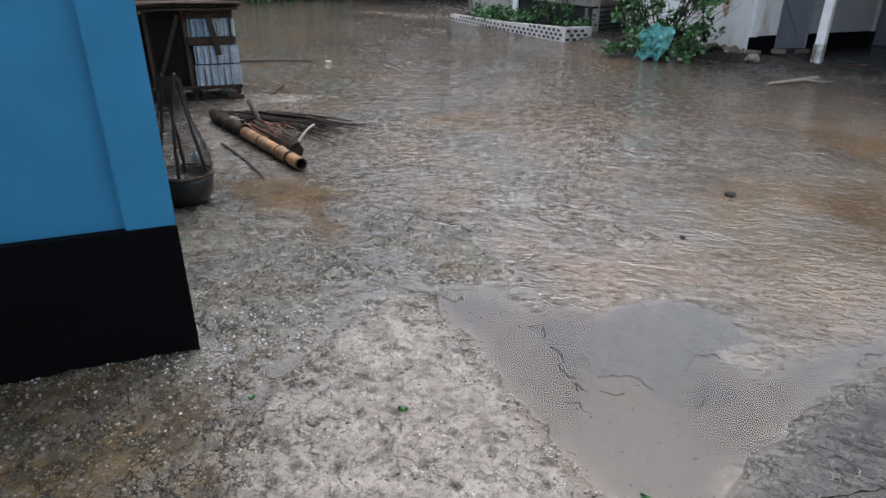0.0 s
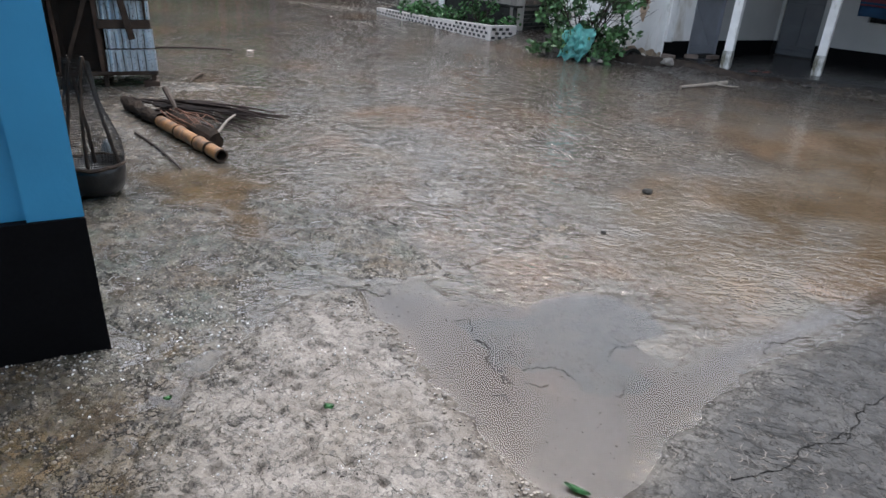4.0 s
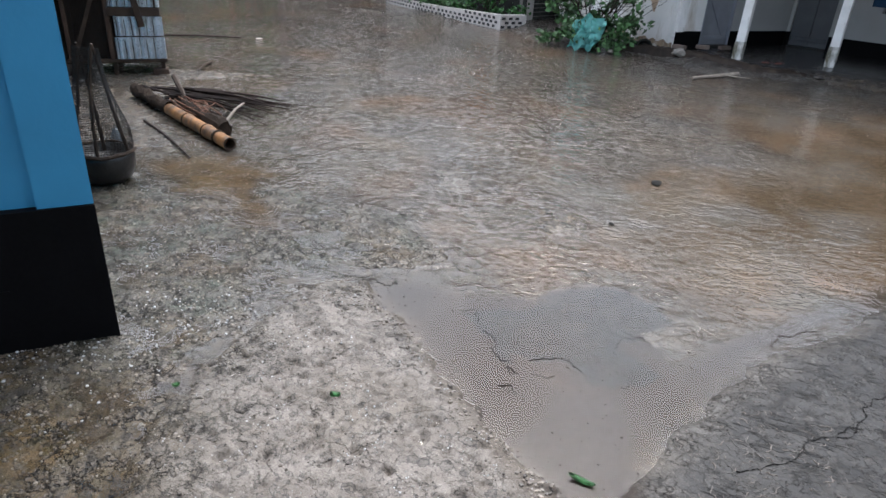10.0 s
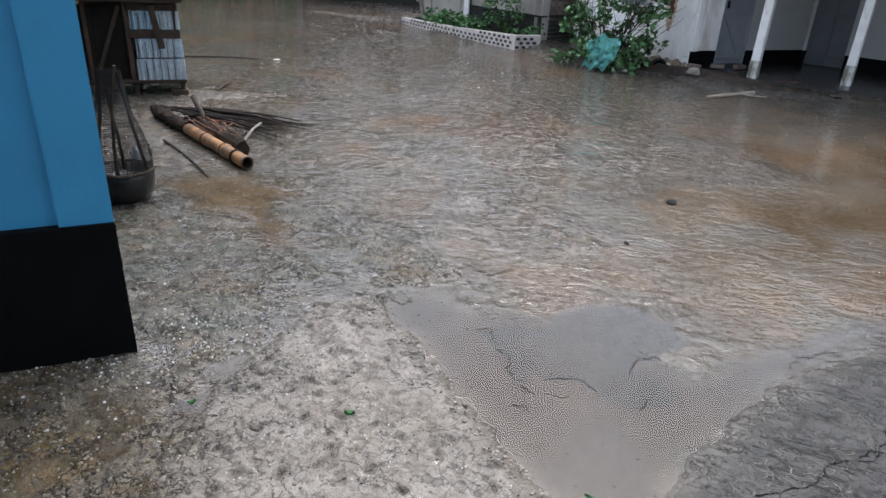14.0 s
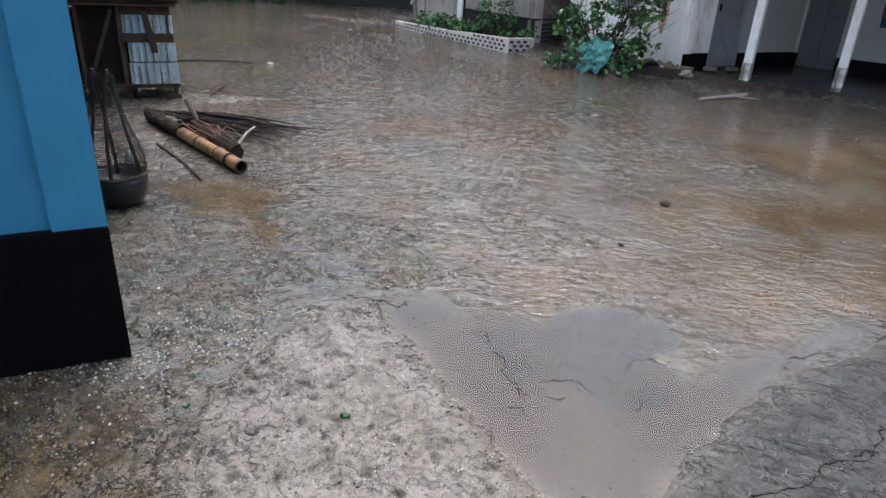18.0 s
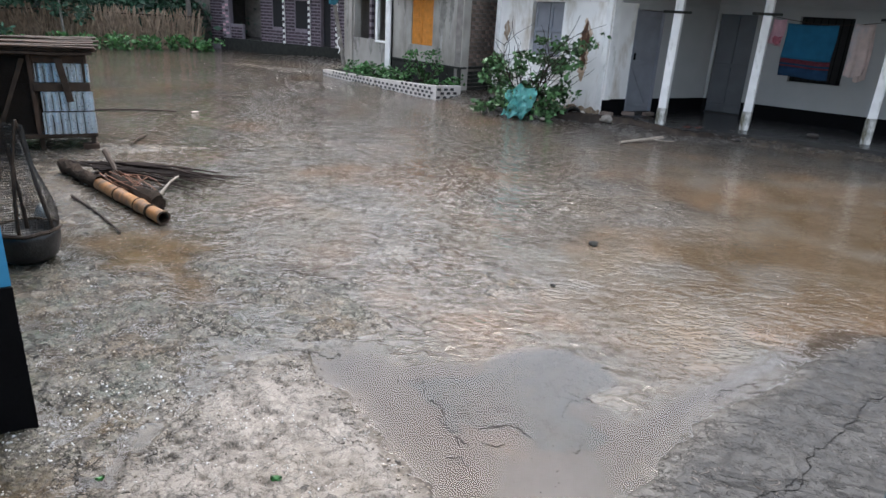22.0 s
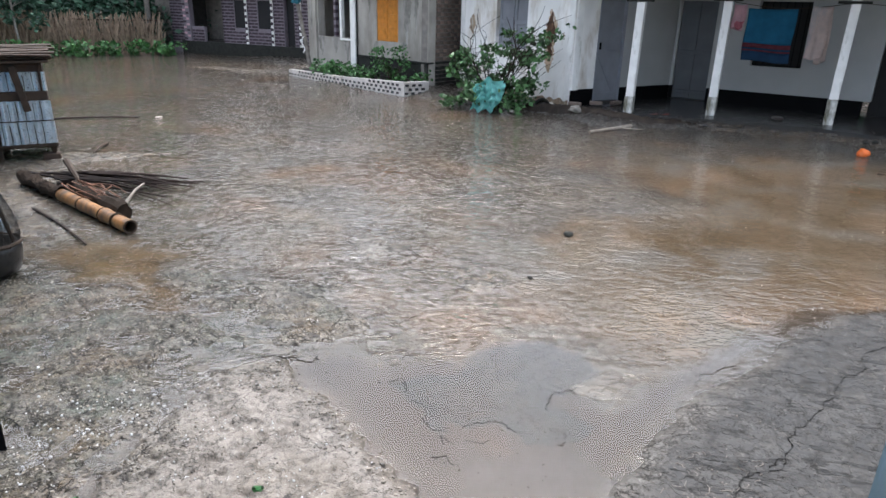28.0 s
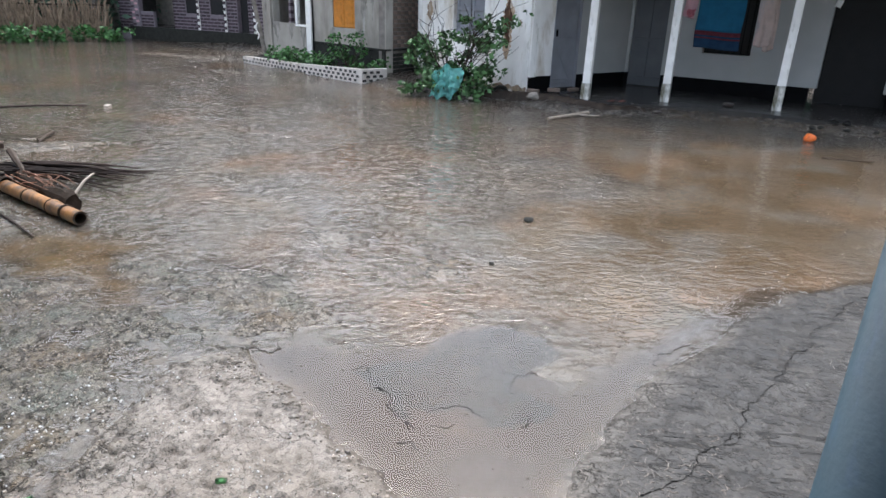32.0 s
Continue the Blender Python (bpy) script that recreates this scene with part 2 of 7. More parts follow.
def block(name, x0, x1, y0, y1, z0, z1, material, parent, label="", bevel=0.006):
    bm = bmesh.new()
    box(bm, x0, x1, y0, y1, z0, z1, bevel=bevel)
    return part(name, bm, material, parent, label)


def wall_with_holes(bm, length, z0, z1, depth, holes):
    """A wall from x = 0 to length, faces at y = 0 and y = depth, with rectangular holes (x0, x1, z0, z1) right through."""
    xs = sorted({0, length, *[h[0] for h in holes], *[h[1] for h in holes]})
    zs = sorted({z0, z1, *[h[2] for h in holes], *[h[3] for h in holes]})
    solid = lambda i, j: 0 <= i < len(xs) - 1 and 0 <= j < len(zs) - 1 and not any(h[0] <= xs[i] and xs[i + 1] <= h[1] and h[2] <= zs[j] and zs[j + 1] <= h[3] for h in holes)
    grid = {(i, j, k): bm.verts.new((x, k * depth, z)) for i, x in enumerate(xs) for j, z in enumerate(zs) for k in (0, 1)}
    for i in range(len(xs) - 1):
        for j in range(len(zs) - 1):
            if not solid(i, j):
                continue
            bm.faces.new([grid[a] for a in ((i, j, 0), (i + 1, j, 0), (i + 1, j + 1, 0), (i, j + 1, 0))])
            bm.faces.new([grid[a] for a in ((i, j, 1), (i, j + 1, 1), (i + 1, j + 1, 1), (i + 1, j, 1))])
            for (di, dj), (a, b) in (((-1, 0), ((i, j), (i, j + 1))), ((1, 0), ((i + 1, j), (i + 1, j + 1))), ((0, -1), ((i, j), (i + 1, j))), ((0, 1), ((i, j + 1), (i + 1, j + 1)))):
                if not solid(i + di, j + dj):
                    bm.faces.new([grid[(*a, 0)], grid[(*b, 0)], grid[(*b, 1)], grid[(*a, 1)]])
    bmesh.ops.delete(bm, geom=[v for v in bm.verts if not v.link_faces], context="VERTS")


def corrugated(bm, x0, x1, z0, z1, pitch, amp, m=None, y=0.0):
    """A corrugated sheet in the x-z plane, ridges upright, with thickness."""
    n = max(4, int((x1 - x0) / pitch * 8))
    rows = []
    for t in (0.0, 0.002):
        rows.append([[bm.verts.new((x0 + (x1 - x0) * i / n, y + t + amp * math.sin(math.tau * (x1 - x0) * i / n / pitch), z)) for i in range(n + 1)] for z in (z0, z1)])
    for k, (lo, hi) in enumerate(rows):
        for i in range(n):
            q = (lo[i], lo[i + 1], hi[i + 1], hi[i])
            bm.faces.new(q if k == 0 else q[::-1])
    for e in (0, n):
        bm.faces.new((rows[0][0][e], rows[0][1][e], rows[1][1][e], rows[1][0][e]))
    if m is not None:
        bmesh.ops.transform(bm, matrix=m, verts=[v for r in rows for s in r for v in s])


# ---- ground and water ----
RNG = np.random.RandomState(7)
TAB = RNG.rand(256, 256)


def vnoise(x, y, size, seed=0):
    """Smooth value noise, 0 to 1, with cells of that size."""
    x, y = np.asarray(x) / size + seed * 17.31, np.asarray(y) / size + seed * 41.7
    i, j = np.floor(x).astype(int), np.floor(y).astype(int)
    u, v = x - i, y - j
    u, v = u * u * (3 - 2 * u), v * v * (3 - 2 * v)
    t = lambda a, b: TAB[a & 255, b & 255]
    return (t(i, j) * (1 - u) + t(i + 1, j) * u) * (1 - v) + (t(i, j + 1) * (1 - u) + t(i + 1, j + 1) * u) * v


def fbm(x, y, size, seed=0, n=4):
    out = 0
    for k in range(n):
        out = out + (vnoise(x, y, size / 2**k, seed + k) - 0.5) * 0.55**k
    return out


def inside(x, y, poly, wobble=0.06, size=0.25, seed=3):
    """Signed distance to a polygon, positive inside, its edge made ragged."""
    x = x + fbm(x, y, size, seed) * wobble * 2
    y = y + fbm(x, y, size, seed + 9) * wobble * 2
    d, s = np.full(np.shape(x), 1e9), np.full(np.shape(x), False)
    for (ax, ay), (bx, by) in zip(poly, poly[1:] + poly[:1]):
        ex, ey = bx - ax, by - ay
        k = np.clip(((x - ax) * ex + (y - ay) * ey) / (ex * ex + ey * ey), 0, 1)
        d = np.minimum(d, np.hypot(x - ax - k * ex, y - ay - k * ey))
        cross = ((ay > y) != (by > y)) & (x < (bx - ax) * (y - ay) / (by - ay + 1e-12) + ax)
        s = s ^ cross
    return np.where(s, d, -d)


def step(d, width):
    t = np.clip(d / width * 0.5 + 0.5, 0, 1)
    return t * t * (3 - 2 * t)


PALE = [(-2.16, 2.06), (-1.90, 2.28), (-1.66, 2.13), (-1.29, 1.97), (-0.82, 1.69), (-0.50, 1.56), (-0.25, 1.0), (0.2, -0.5), (-1.3, -0.5), (-1.62, 0.7), (-1.88, 0.98), (-2.05, 1.68)]
PATCH = [(-1.37, 2.39), (-1.32, 2.47), (-1.22, 2.54), (-1.11, 2.62), (-1.14, 2.77), (-1.09, 2.90), (-0.99, 3.04), (-0.84, 3.14), (-0.62, 3.12), (-0.48, 3.0), (-0.50, 2.85), (-0.56, 2.72), (-0.63, 2.67), (-0.62, 2.57), (-0.52, 2.56), (-0.41, 2.50), (-0.44, 2.37), (-0.54, 2.30), (-0.63, 2.27), (-0.70, 2.29), (-0.80, 2.32), (-0.87, 2.28), (-0.90, 2.23), (-0.99, 2.23), (-0.95, 2.18), (-1.0, 2.16), (-1.06, 2.17), (-1.10, 2.25), (-1.20, 2.30)]
APRON = [(-0.35, 1.0), (-0.26, 2.1), (-0.16, 2.46), (-0.05, 2.84), (0.12, 3.26), (0.36, 3.79), (0.81, 4.36), (1.5, 5.1), (2.6, 6.6), (4.5, 6.5), (4.5, 0.5), (0.5, -0.5)]
LEFTYARD = [(-2.1, 2.1), (-1.7, 2.75), (-2.2, 3.2), (-3.0, 3.0), (-3.7, 3.2), (-4.6, 3.5), (-5.6, 3.9), (-6.4, 4.6), (-7.2, 5.0), (-12, 4.6), (-12, -3), (-1.6, -3), (-1.75, 0.9)]
BROWN = [(-0.9, 3.75), (-0.2, 3.75), (0.9, 4.9), (2.4, 6.9), (6, 8), (6, 9.4), (1.5, 9.3), (-1.0, 8.6), (-0.2, 6.5), (-1.2, 5.2)]
BROWN_SPOT = [(-0.62, 3.24), (-0.46, 3.41), (-0.26, 3.51), (-0.15, 3.47), (-0.17, 3.36), (-0.33, 3.21), (-0.5, 3.17)]
SLAB = [(-2.55, 3.35), (-1.75, 3.1), (-1.3, 3.5), (-1.25, 4.0), (-2.0, 4.35), (-2.7, 4.1)]
SHORE_X = [-30, -12, -9.2, -6.2, -4.9, -3.7, -3.1, -2.0, -1.2, -0.6, 0.5, 1.7, 2.6, 6, 30]
SHORE_Y = [26.0, 15.9, 13.0, 11.9, 10.9, 11.1, 11.3, 10.35, 10.85, 11.1, 11.25, 10.85, 10.85, 10.0, 8.0]


OLIVE = [(-2.95, 0.45), (-2.3, 0.98), (-1.92, 0.98), (-1.58, 0.78), (-1.3, 0.2), (-3.0, -0.4)]
PUDDLE = [(-4.4, 2.75), (-4.05, 3.2), (-3.5, 3.1), (-3.0, 2.75), (-2.75, 2.5), (-3.0, 2.45), (-3.45, 2.58), (-3.8, 2.55)]
SILT = [(-1.9, 2.3), (-1.75, 2.62), (-1.35, 2.45), (-1.05, 2.15), (-0.7, 2.2), (-0.45, 2.4), (-0.25, 2.9), (0.1, 3.6), (0.5, 4.35), (0.66, 4.3), (0.25, 3.6), (-0.1, 2.8), (-0.3, 2.1), (-0.2, 1.2), (-0.5, 1.5), (-0.9, 1.7), (-1.4, 2.05)]


def lay_of_land(x, y):
    """Height of the ground, and masks of its pale, gravelly, bluish, banked, silty, apron, olive and puddled parts."""
    pale, patch = inside(x, y, PALE, 0.05, 0.2), inside(x, y, PATCH, 0.018, 0.07, 5)
    apron, left = inside(x, y, APRON, 0.06, 0.3, 8), inside(x, y, LEFTYARD, 0.2, 0.5, 11)
    brown, slab = inside(x, y, BROWN, 0.35, 1.2, 14), inside(x, y, SLAB, 0.16, 0.2, 17)
    puddle, silt = inside(x, y, PUDDLE, 0.1, 0.3, 23), inside(x, y, SILT, 0.03, 0.2, 27)
    silt = np.maximum(silt, np.where((y < 2.7) & (x < -0.3), 0.1 - np.abs(patch + 0.05), -9.0))
    fine, mid = fbm(x, y, 0.055, 21, 2), fbm(x, y, 0.3, 25, 3)
    z = -0.010 + fine * 0.0022 + mid * 0.011 + fbm(x, y, 2.5, 30) * 0.010
    lm = step(left, 0.35)
    z = z + lm * (0.013 + fbm(x, y, 0.12, 33, 2) * 0.015)
    z = z + step(slab, 0.03) * (0.008 + fbm(x, y, 0.09, 35, 2) * 0.005)
    z = np.where(apron > -0.06, z + step(apron, 0.12) * (0.024 - z * 0.55), z)
    z = np.where(silt > 0, -0.006 + (z + 0.006) * (1 - step(silt - 0.06, 0.12)) , z)
    top = -0.012 + step(pale, 0.05) * 0.036 + mid * 0.010 + fine * 0.0025 - np.clip(fbm(x, y, 0.05, 71, 2) - 0.16, 0, 1) * 0.05
    z = np.where(pale > -0.1, np.maximum(z, top), z)
    z = np.where((np.hypot(x + 0.8, y - 2.6) < 0.75) & (x < -0.3), np.minimum(z, -0.003), z)
    z = z - step(patch, 0.012) * 0.006
    z = z - step(brown, 0.6) * 0.022 - step(puddle, 0.1) * 0.018
    shore = np.interp(x, SHORE_X, SHORE_Y) + fbm(x, y, 0.6, 44) * 0.25
    rise = np.clip((y - shore) * 0.22, -0.02, 0.11)
    z = np.where(y > shore - 0.1, np.maximum(z, rise + fbm(x, y, 0.3, 47) * 0.03), z)
    bank = np.clip((y - shore) / 0.5, 0, 1)
    z = z + np.clip((np.hypot(x, y) - 26) / 30, 0, 1) * 0.25
    tip = np.hypot(x + 6.75, y - 5.15)
    z = z + step(0.25 - tip + fbm(x, y, 0.4, 60) * 0.5, 0.5) * 0.03
    shoal = np.maximum(0.45 - np.hypot((x + 9.75) / 2.0, y - 12.0), 0.4 - np.hypot((x + 12.5) / 3, (y - 14.3)))
    z = z + step(shoal + fbm(x, y, 0.7, 64) * 0.5, 0.4) * 0.016
    soft = np.clip((x - np.interp(y, [0.3, 1.1, 2.0, 2.3], [-1.75, -2.0, -2.35, -2.2])) / 0.5 + fbm(x, y, 0.25, 66) * 0.9, 0, 1)
    near_wall = np.clip(1.75 - np.hypot(x + 3.1, y - 1.9) / 1.6 + fbm(x, y, 0.5, 68) * 0.8, 0, 1)
    return z, step(inside(x + 0.12, y, PALE, 0.05, 0.2) + 0.04, 0.16) * soft, lm * near_wall, step(patch, 0.02), bank, step(silt, 0.08), step(apron, 0.15), step(inside(x, y, OLIVE, 0.2, 0.4, 73), 0.3), step(puddle, 0.2)


def axis(parts):
    return np.unique(np.round(np.concatenate([np.arange(a, b, s) for a, b, s in parts]), 4))


GX = axis([(-320, -40, 20), (-40, -12, 0.6), (-12, -5, 0.12), (-5, -2.6, 0.035), (-2.6, 1.4, 0.009), (1.4, 3.2, 0.05), (3.2, 12, 0.5), (12, 321, 20)])
GY = axis([(-300, -6, 14), (-6, 0.2, 0.4), (0.2, 0.8, 0.04), (0.8, 3.7, 0.009), (3.7, 6, 0.035), (6, 13, 0.1), (13, 26, 0.4), (26, 60, 3), (60, 341, 20)])


def sheet(name, xs, ys, zfun):
    X, Y = np.meshgrid(xs, ys)
    Z = zfun(X, Y)
    nx, ny = len(xs), len(ys)
    co = np.stack([X, Y, Z], -1).reshape(-1, 3)
    i = (np.arange(ny - 1)[:, None] * nx + np.arange(nx - 1)[None]).ravel()
    faces = np.stack([i, i + 1, i + nx + 1, i + nx], 1)
    me = bpy.data.meshes.new(name)
    me.vertices.add(len(co)), me.loops.add(faces.size), me.polygons.add(len(faces))
    me.vertices.foreach_set("co", co.ravel().astype(np.float32))
    me.loops.foreach_set("vertex_index", faces.ravel().astype(np.int32))
    me.polygons.foreach_set("loop_start", np.arange(0, faces.size, 4, dtype=np.int32))
    me.polygons.foreach_set("use_smooth", np.ones(len(faces), dtype=bool))
    me.update()
    return me, X, Y


def attribute(me, name, values):
    a = me.attributes.new(name, "FLOAT", "POINT")
    a.data.foreach_set("value", np.asarray(values, np.float32).ravel())


LAND = {}


def land_z(X, Y):
    LAND["all"] = lay_of_land(X, Y)
    return LAND["all"][0]


ground_me, GXX, GYY = sheet("ground", GX, GY, land_z)
for key, values in zip(("pale", "gravel", "bluish", "bank", "silt", "apron", "olive", "puddle"), LAND["all"][1:]):
    attribute(ground_me, key, values)


def ground_material():
    m = bpy.data.materials.new("wet_worn_concrete_and_mud")
    m.use_nodes = True
    n, l = m.node_tree.nodes, m.node_tree.links
    b = n["Principled BSDF"]
    co = n.new("ShaderNodeTexCoord")

    def noise_node(scale, detail=4, rough=0.55, w=0.0):
        t, mp = n.new("ShaderNodeTexNoise"), n.new("ShaderNodeMapping")
        mp.inputs["Location"].default_value = (w, w * 2.3, 0)
        t.inputs["Scale"].default_value, t.inputs["Detail"].default_value, t.inputs["Roughness"].default_value = scale, detail, rough
        l.new(co.outputs["Object"], mp.inputs["Vector"]), l.new(mp.outputs[0], t.inputs["Vector"])
        return t.outputs["Fac"]

    def rng(v, a, c, lo=0.0, hi=1.0):
        r = n.new("ShaderNodeMapRange")
        for k, x in zip(("From Min", "From Max", "To Min", "To Max"), (a, c, lo, hi)):
            r.inputs[k].default_value = x
        l.new(v, r.inputs["Value"])
        return r.outputs[0]

    def attr(name):
        a = n.new("ShaderNodeAttribute")
        a.attribute_name = name
        return a.outputs["Fac"]

    def mix(f, a, c):
        x = n.new("ShaderNodeMix")
        x.data_type = "RGBA"
        l.new(f, x.inputs["Factor"]) if not isinstance(f, float) else setattr(x.inputs["Factor"], "default_value", f)
        for k, v in (("A", a), ("B", c)):
            if isinstance(v, tuple):
                x.inputs[k].default_value = (*v, 1)
            else:
                l.new(v, x.inputs[k])
        return x.outputs["Result"]

    def times(a, c):
        x = n.new("ShaderNodeMath")
        x.operation = "MULTIPLY"
        for k, v in enumerate((a, c)):
            l.new(v, x.inputs[k]) if not isinstance(v, float) else setattr(x.inputs[k], "default_value", v)
        return x.outputs[0]

    def op(kind, a, c=0.0):
        x = n.new("ShaderNodeMath")
        x.operation = kind
        for k, v in enumerate((a, c)):
            l.new(v, x.inputs[k]) if not isinstance(v, float) else setattr(x.inputs[k], "default_value", v)
        return x.outputs[0]

    def streaky(scale, long, turn, detail=3, w=0.0):
        """Noise drawn out along one direction of the plan."""
        t, mp = n.new("ShaderNodeTexNoise"), n.new("ShaderNodeMapping")
        mp.vector_type = "TEXTURE"
        mp.inputs["Location"].default_value, mp.inputs["Rotation"].default_value, mp.inputs["Scale"].default_value = (w, w * 1.7, 0), (0, 0, radians(turn)), (long, 1, 1)
        t.inputs["Scale"].default_value, t.inputs["Detail"].default_value, t.inputs["Distortion"].default_value = scale, detail, 0.08
        l.new(co.outputs["Object"], mp.inputs["Vector"]), l.new(mp.outputs[0], t.inputs["Vector"])
        return t.outputs["Fac"]

    def flake(scale, level, w, gate_scale, gate):
        """A worn layer with a ragged broken edge: where it still lies, and the dark line of its lip."""
        v = noise_node(scale, 5, 0.62, w)
        lies = rng(v, level - 0.006, level + 0.006)
        lip = rng(op("ABSOLUTE", op("SUBTRACT", v, level)), 0.016, 0.005)
        return lies, op("MULTIPLY", lip, rng(noise_node(gate_scale, 3, 0.5, w + 9), gate, gate + 0.07))

    silt, pale_at, apron, gravel_at = attr("silt"), attr("pale"), attr("apron"), attr("gravel")
    worn = rng(silt, 0.1, 0.6, 1.0, 0.0)
    base = mix(rng(noise_node(1.3, 6), 0.35, 0.65), (0.19, 0.175, 0.15), (0.30, 0.275, 0.24))
    mud = mix(rng(noise_node(0.8, 6, w=5), 0.35, 0.7), (0.22, 0.17, 0.115), (0.33, 0.26, 0.18))
    base = mix(rng(noise_node(0.35, 4, w=2), 0.4, 0.62), base, mud)
    # stones and algae of the yard beside the blue house
    gravel = mix(rng(noise_node(21, 6, 0.72, 3), 0.42, 0.58), (0.045, 0.042, 0.026), (0.180, 0.165, 0.118))
    gravel = mix(rng(noise_node(1.9, 5, w=8), 0.46, 0.6), gravel, mix(0.65, gravel, (0.16, 0.10, 0.042)))
    gravel = mix(rng(noise_node(2.6, 5, w=18), 0.5, 0.62), gravel, mix(0.75, gravel, (0.075, 0.105, 0.075)))
    base = mix(gravel_at, base, gravel)
    base = mix(apron, base, mix(rng(noise_node(5, 6, w=12), 0.35, 0.7), (0.058, 0.057, 0.055), (0.088, 0.086, 0.082)))
    # thin worn layers of cement, lighter on top, with ragged dark lips
    layers = []
    for scale, level, w, gs, gate, tone in ((3.2, 0.52, 2.0, 1.7, 0.40, 0.34), (7.5, 0.54, 11.0, 2.6, 0.42, 0.30), (15.0, 0.55, 23.0, 4.0, 0.45, 0.26), (31.0, 0.58, 37.0, 7.0, 0.48, 0.2)):
        lies, lip = flake(scale, level, w, gs, gate)
        layers.append((lies, lip))
        base = mix(times(times(lies, times(times(worn, rng(apron, 0.0, 1.0, 1.0, 0.3)), rng(gravel_at, 0.0, 1.0, 1.0, 0.5))), 0.28), base, (tone, tone * 0.95, tone * 0.87))
    # the pale sandy slab
    pale = mix(rng(noise_node(9, 7, 0.65, 7), 0.38, 0.62), (0.27, 0.232, 0.194), (0.43, 0.383, 0.333))
    pale = mix(rng(noise_node(2.2, 5, 0.6, 17), 0.5, 0.75), pale, (0.31, 0.265, 0.21))
    pale = mix(rng(noise_node(48, 4, 0.7, 57), 0.58, 0.68), pale, (0.50, 0.465, 0.41))
    pale = mix(times(rng(noise_node(19, 5, 0.62, 61), 0.62, 0.66), 0.7), pale, (0.14, 0.115, 0.095))
    pale = mix(times(rng(noise_node(37, 4, 0.6, 67), 0.63, 0.67), 0.65), pale, (0.11, 0.085, 0.07))
    pale = mix(times(rng(noise_node(5.5, 5, 0.6, 77), 0.60, 0.70), 0.3), pale, (0.19, 0.17, 0.15))
    base = mix(times(silt, 0.85), base, mix(rng(noise_node(3, 5, w=27), 0.3, 0.7), (0.076, 0.062, 0.055), (0.104, 0.087, 0.078)))
    base = mix(times(attr("olive"), rng(noise_node(4, 5, w=33), 0.3, 0.55)), base, mix(rng(noise_node(16, 4, w=35), 0.35, 0.65), (0.075, 0.062, 0.022), (0.19, 0.125, 0.055)))
    base = mix(times(attr("puddle"), 0.55), base, (0.24, 0.15, 0.075))
    base = mix(pale_at, base, pale)
    base = mix(times(attr("bluish"), 0.85), base, mix(rng(noise_node(11, 6, 0.68, 29), 0.35, 0.65), (0.034, 0.046, 0.047), (0.064, 0.076, 0.075)))
    base = mix(times(attr("bank"), rng(noise_node(2.5, 5, w=31), 0.15, 0.42)), base, (0.075, 0.058, 0.045))

    def stones(scale, share, w):
        """Embedded stones: a dark rim round some cells, and their own tone within."""
        mp, wob, add = n.new("ShaderNodeMapping"), n.new("ShaderNodeTexNoise"), n.new("ShaderNodeVectorMath")
        mp.inputs["Location"].default_value, mp.inputs["Rotation"].default_value = (w, w, 0), (0, 0, w)
        wob.inputs["Scale"].default_value, wob.inputs["Detail"].default_value = scale * 1.6, 2
        l.new(co.outputs["Object"], wob.inputs["Vector"])
        add.operation = "MULTIPLY_ADD"
        l.new(wob.outputs["Color"], add.inputs[0])
        add.inputs[1].default_value = (0.7 / scale,) * 3
        l.new(co.outputs["Object"], add.inputs[2]), l.new(add.outputs[0], mp.inputs["Vector"])
        edge, cell = n.new("ShaderNodeTexVoronoi"), n.new("ShaderNodeTexVoronoi")
        edge.feature = "DISTANCE_TO_EDGE"
        sep = n.new("ShaderNodeSeparateColor")
        for t in (edge, cell):
            t.inputs["Scale"].default_value = scale
            l.new(mp.outputs[0], t.inputs["Vector"])
        l.new(cell.outputs["Color"], sep.inputs[0])
        some = rng(sep.outputs[0], 1 - share, 1 - share + 0.01)
        return times(rng(edge.outputs["Distance"], 0.14, 0.05), some), times(some, rng(sep.outputs[1], 0, 1, 0.0, 0.7)), sep.outputs[2]

    stony = times(worn, rng(apron, 0.0, 1.0, 1.0, 0.4))
    for scale, share, w in ((62, 0.20, 1.3), (27, 0.09, 2.9)):
        rim, fill, tone = stones(scale, share, w)
        base = mix(times(fill, stony), base, mix(tone, (0.12, 0.105, 0.09), (0.34, 0.31, 0.275)))
        base = mix(times(times(rim, stony), 0.6), base, (0.035, 0.03, 0.026))
    firm = times(times(worn, rng(pale_at, 0.0, 1.0, 1.0, 0.15)), rng(apron, 0.0, 1.0, 1.0, 0.25))
    for lies, lip in layers:
        base = mix(times(times(lip, firm), 0.9), base, (0.035, 0.031, 0.027))
    # grooves that the broom and the running water left on the apron
    groove = times(times(rng(streaky(30, 4.0, 10, 2, 5.0), 0.54, 0.62), rng(noise_node(3.5, 3, 0.5, 43), 0.42, 0.55, 0.15, 1.0)), apron)
    base = mix(times(times(groove, worn), 0.75), base, (0.028, 0.028, 0.027))
    grit = rng(noise_node(150, 3, 0.7, 4), 0.3, 0.75, 0.40, 0.80)
    sc = n.new("ShaderNodeVectorMath")
    sc.operation = "SCALE"
    l.new(base, sc.inputs[0]), l.new(grit, sc.inputs["Scale"])
    l.new(sc.outputs[0], b.inputs["Base Color"])
    # wet in the hollows, rougher where a layer or the dry slab stands up
    wet = rng(noise_node(9, 5, 0.65, 14), 0.38, 0.62, 0.07, 0.36)
    dry = n.new("ShaderNodeMix")
    l.new(pale_at, dry.inputs["Factor"])
    l.new(wet, dry.inputs["A"])
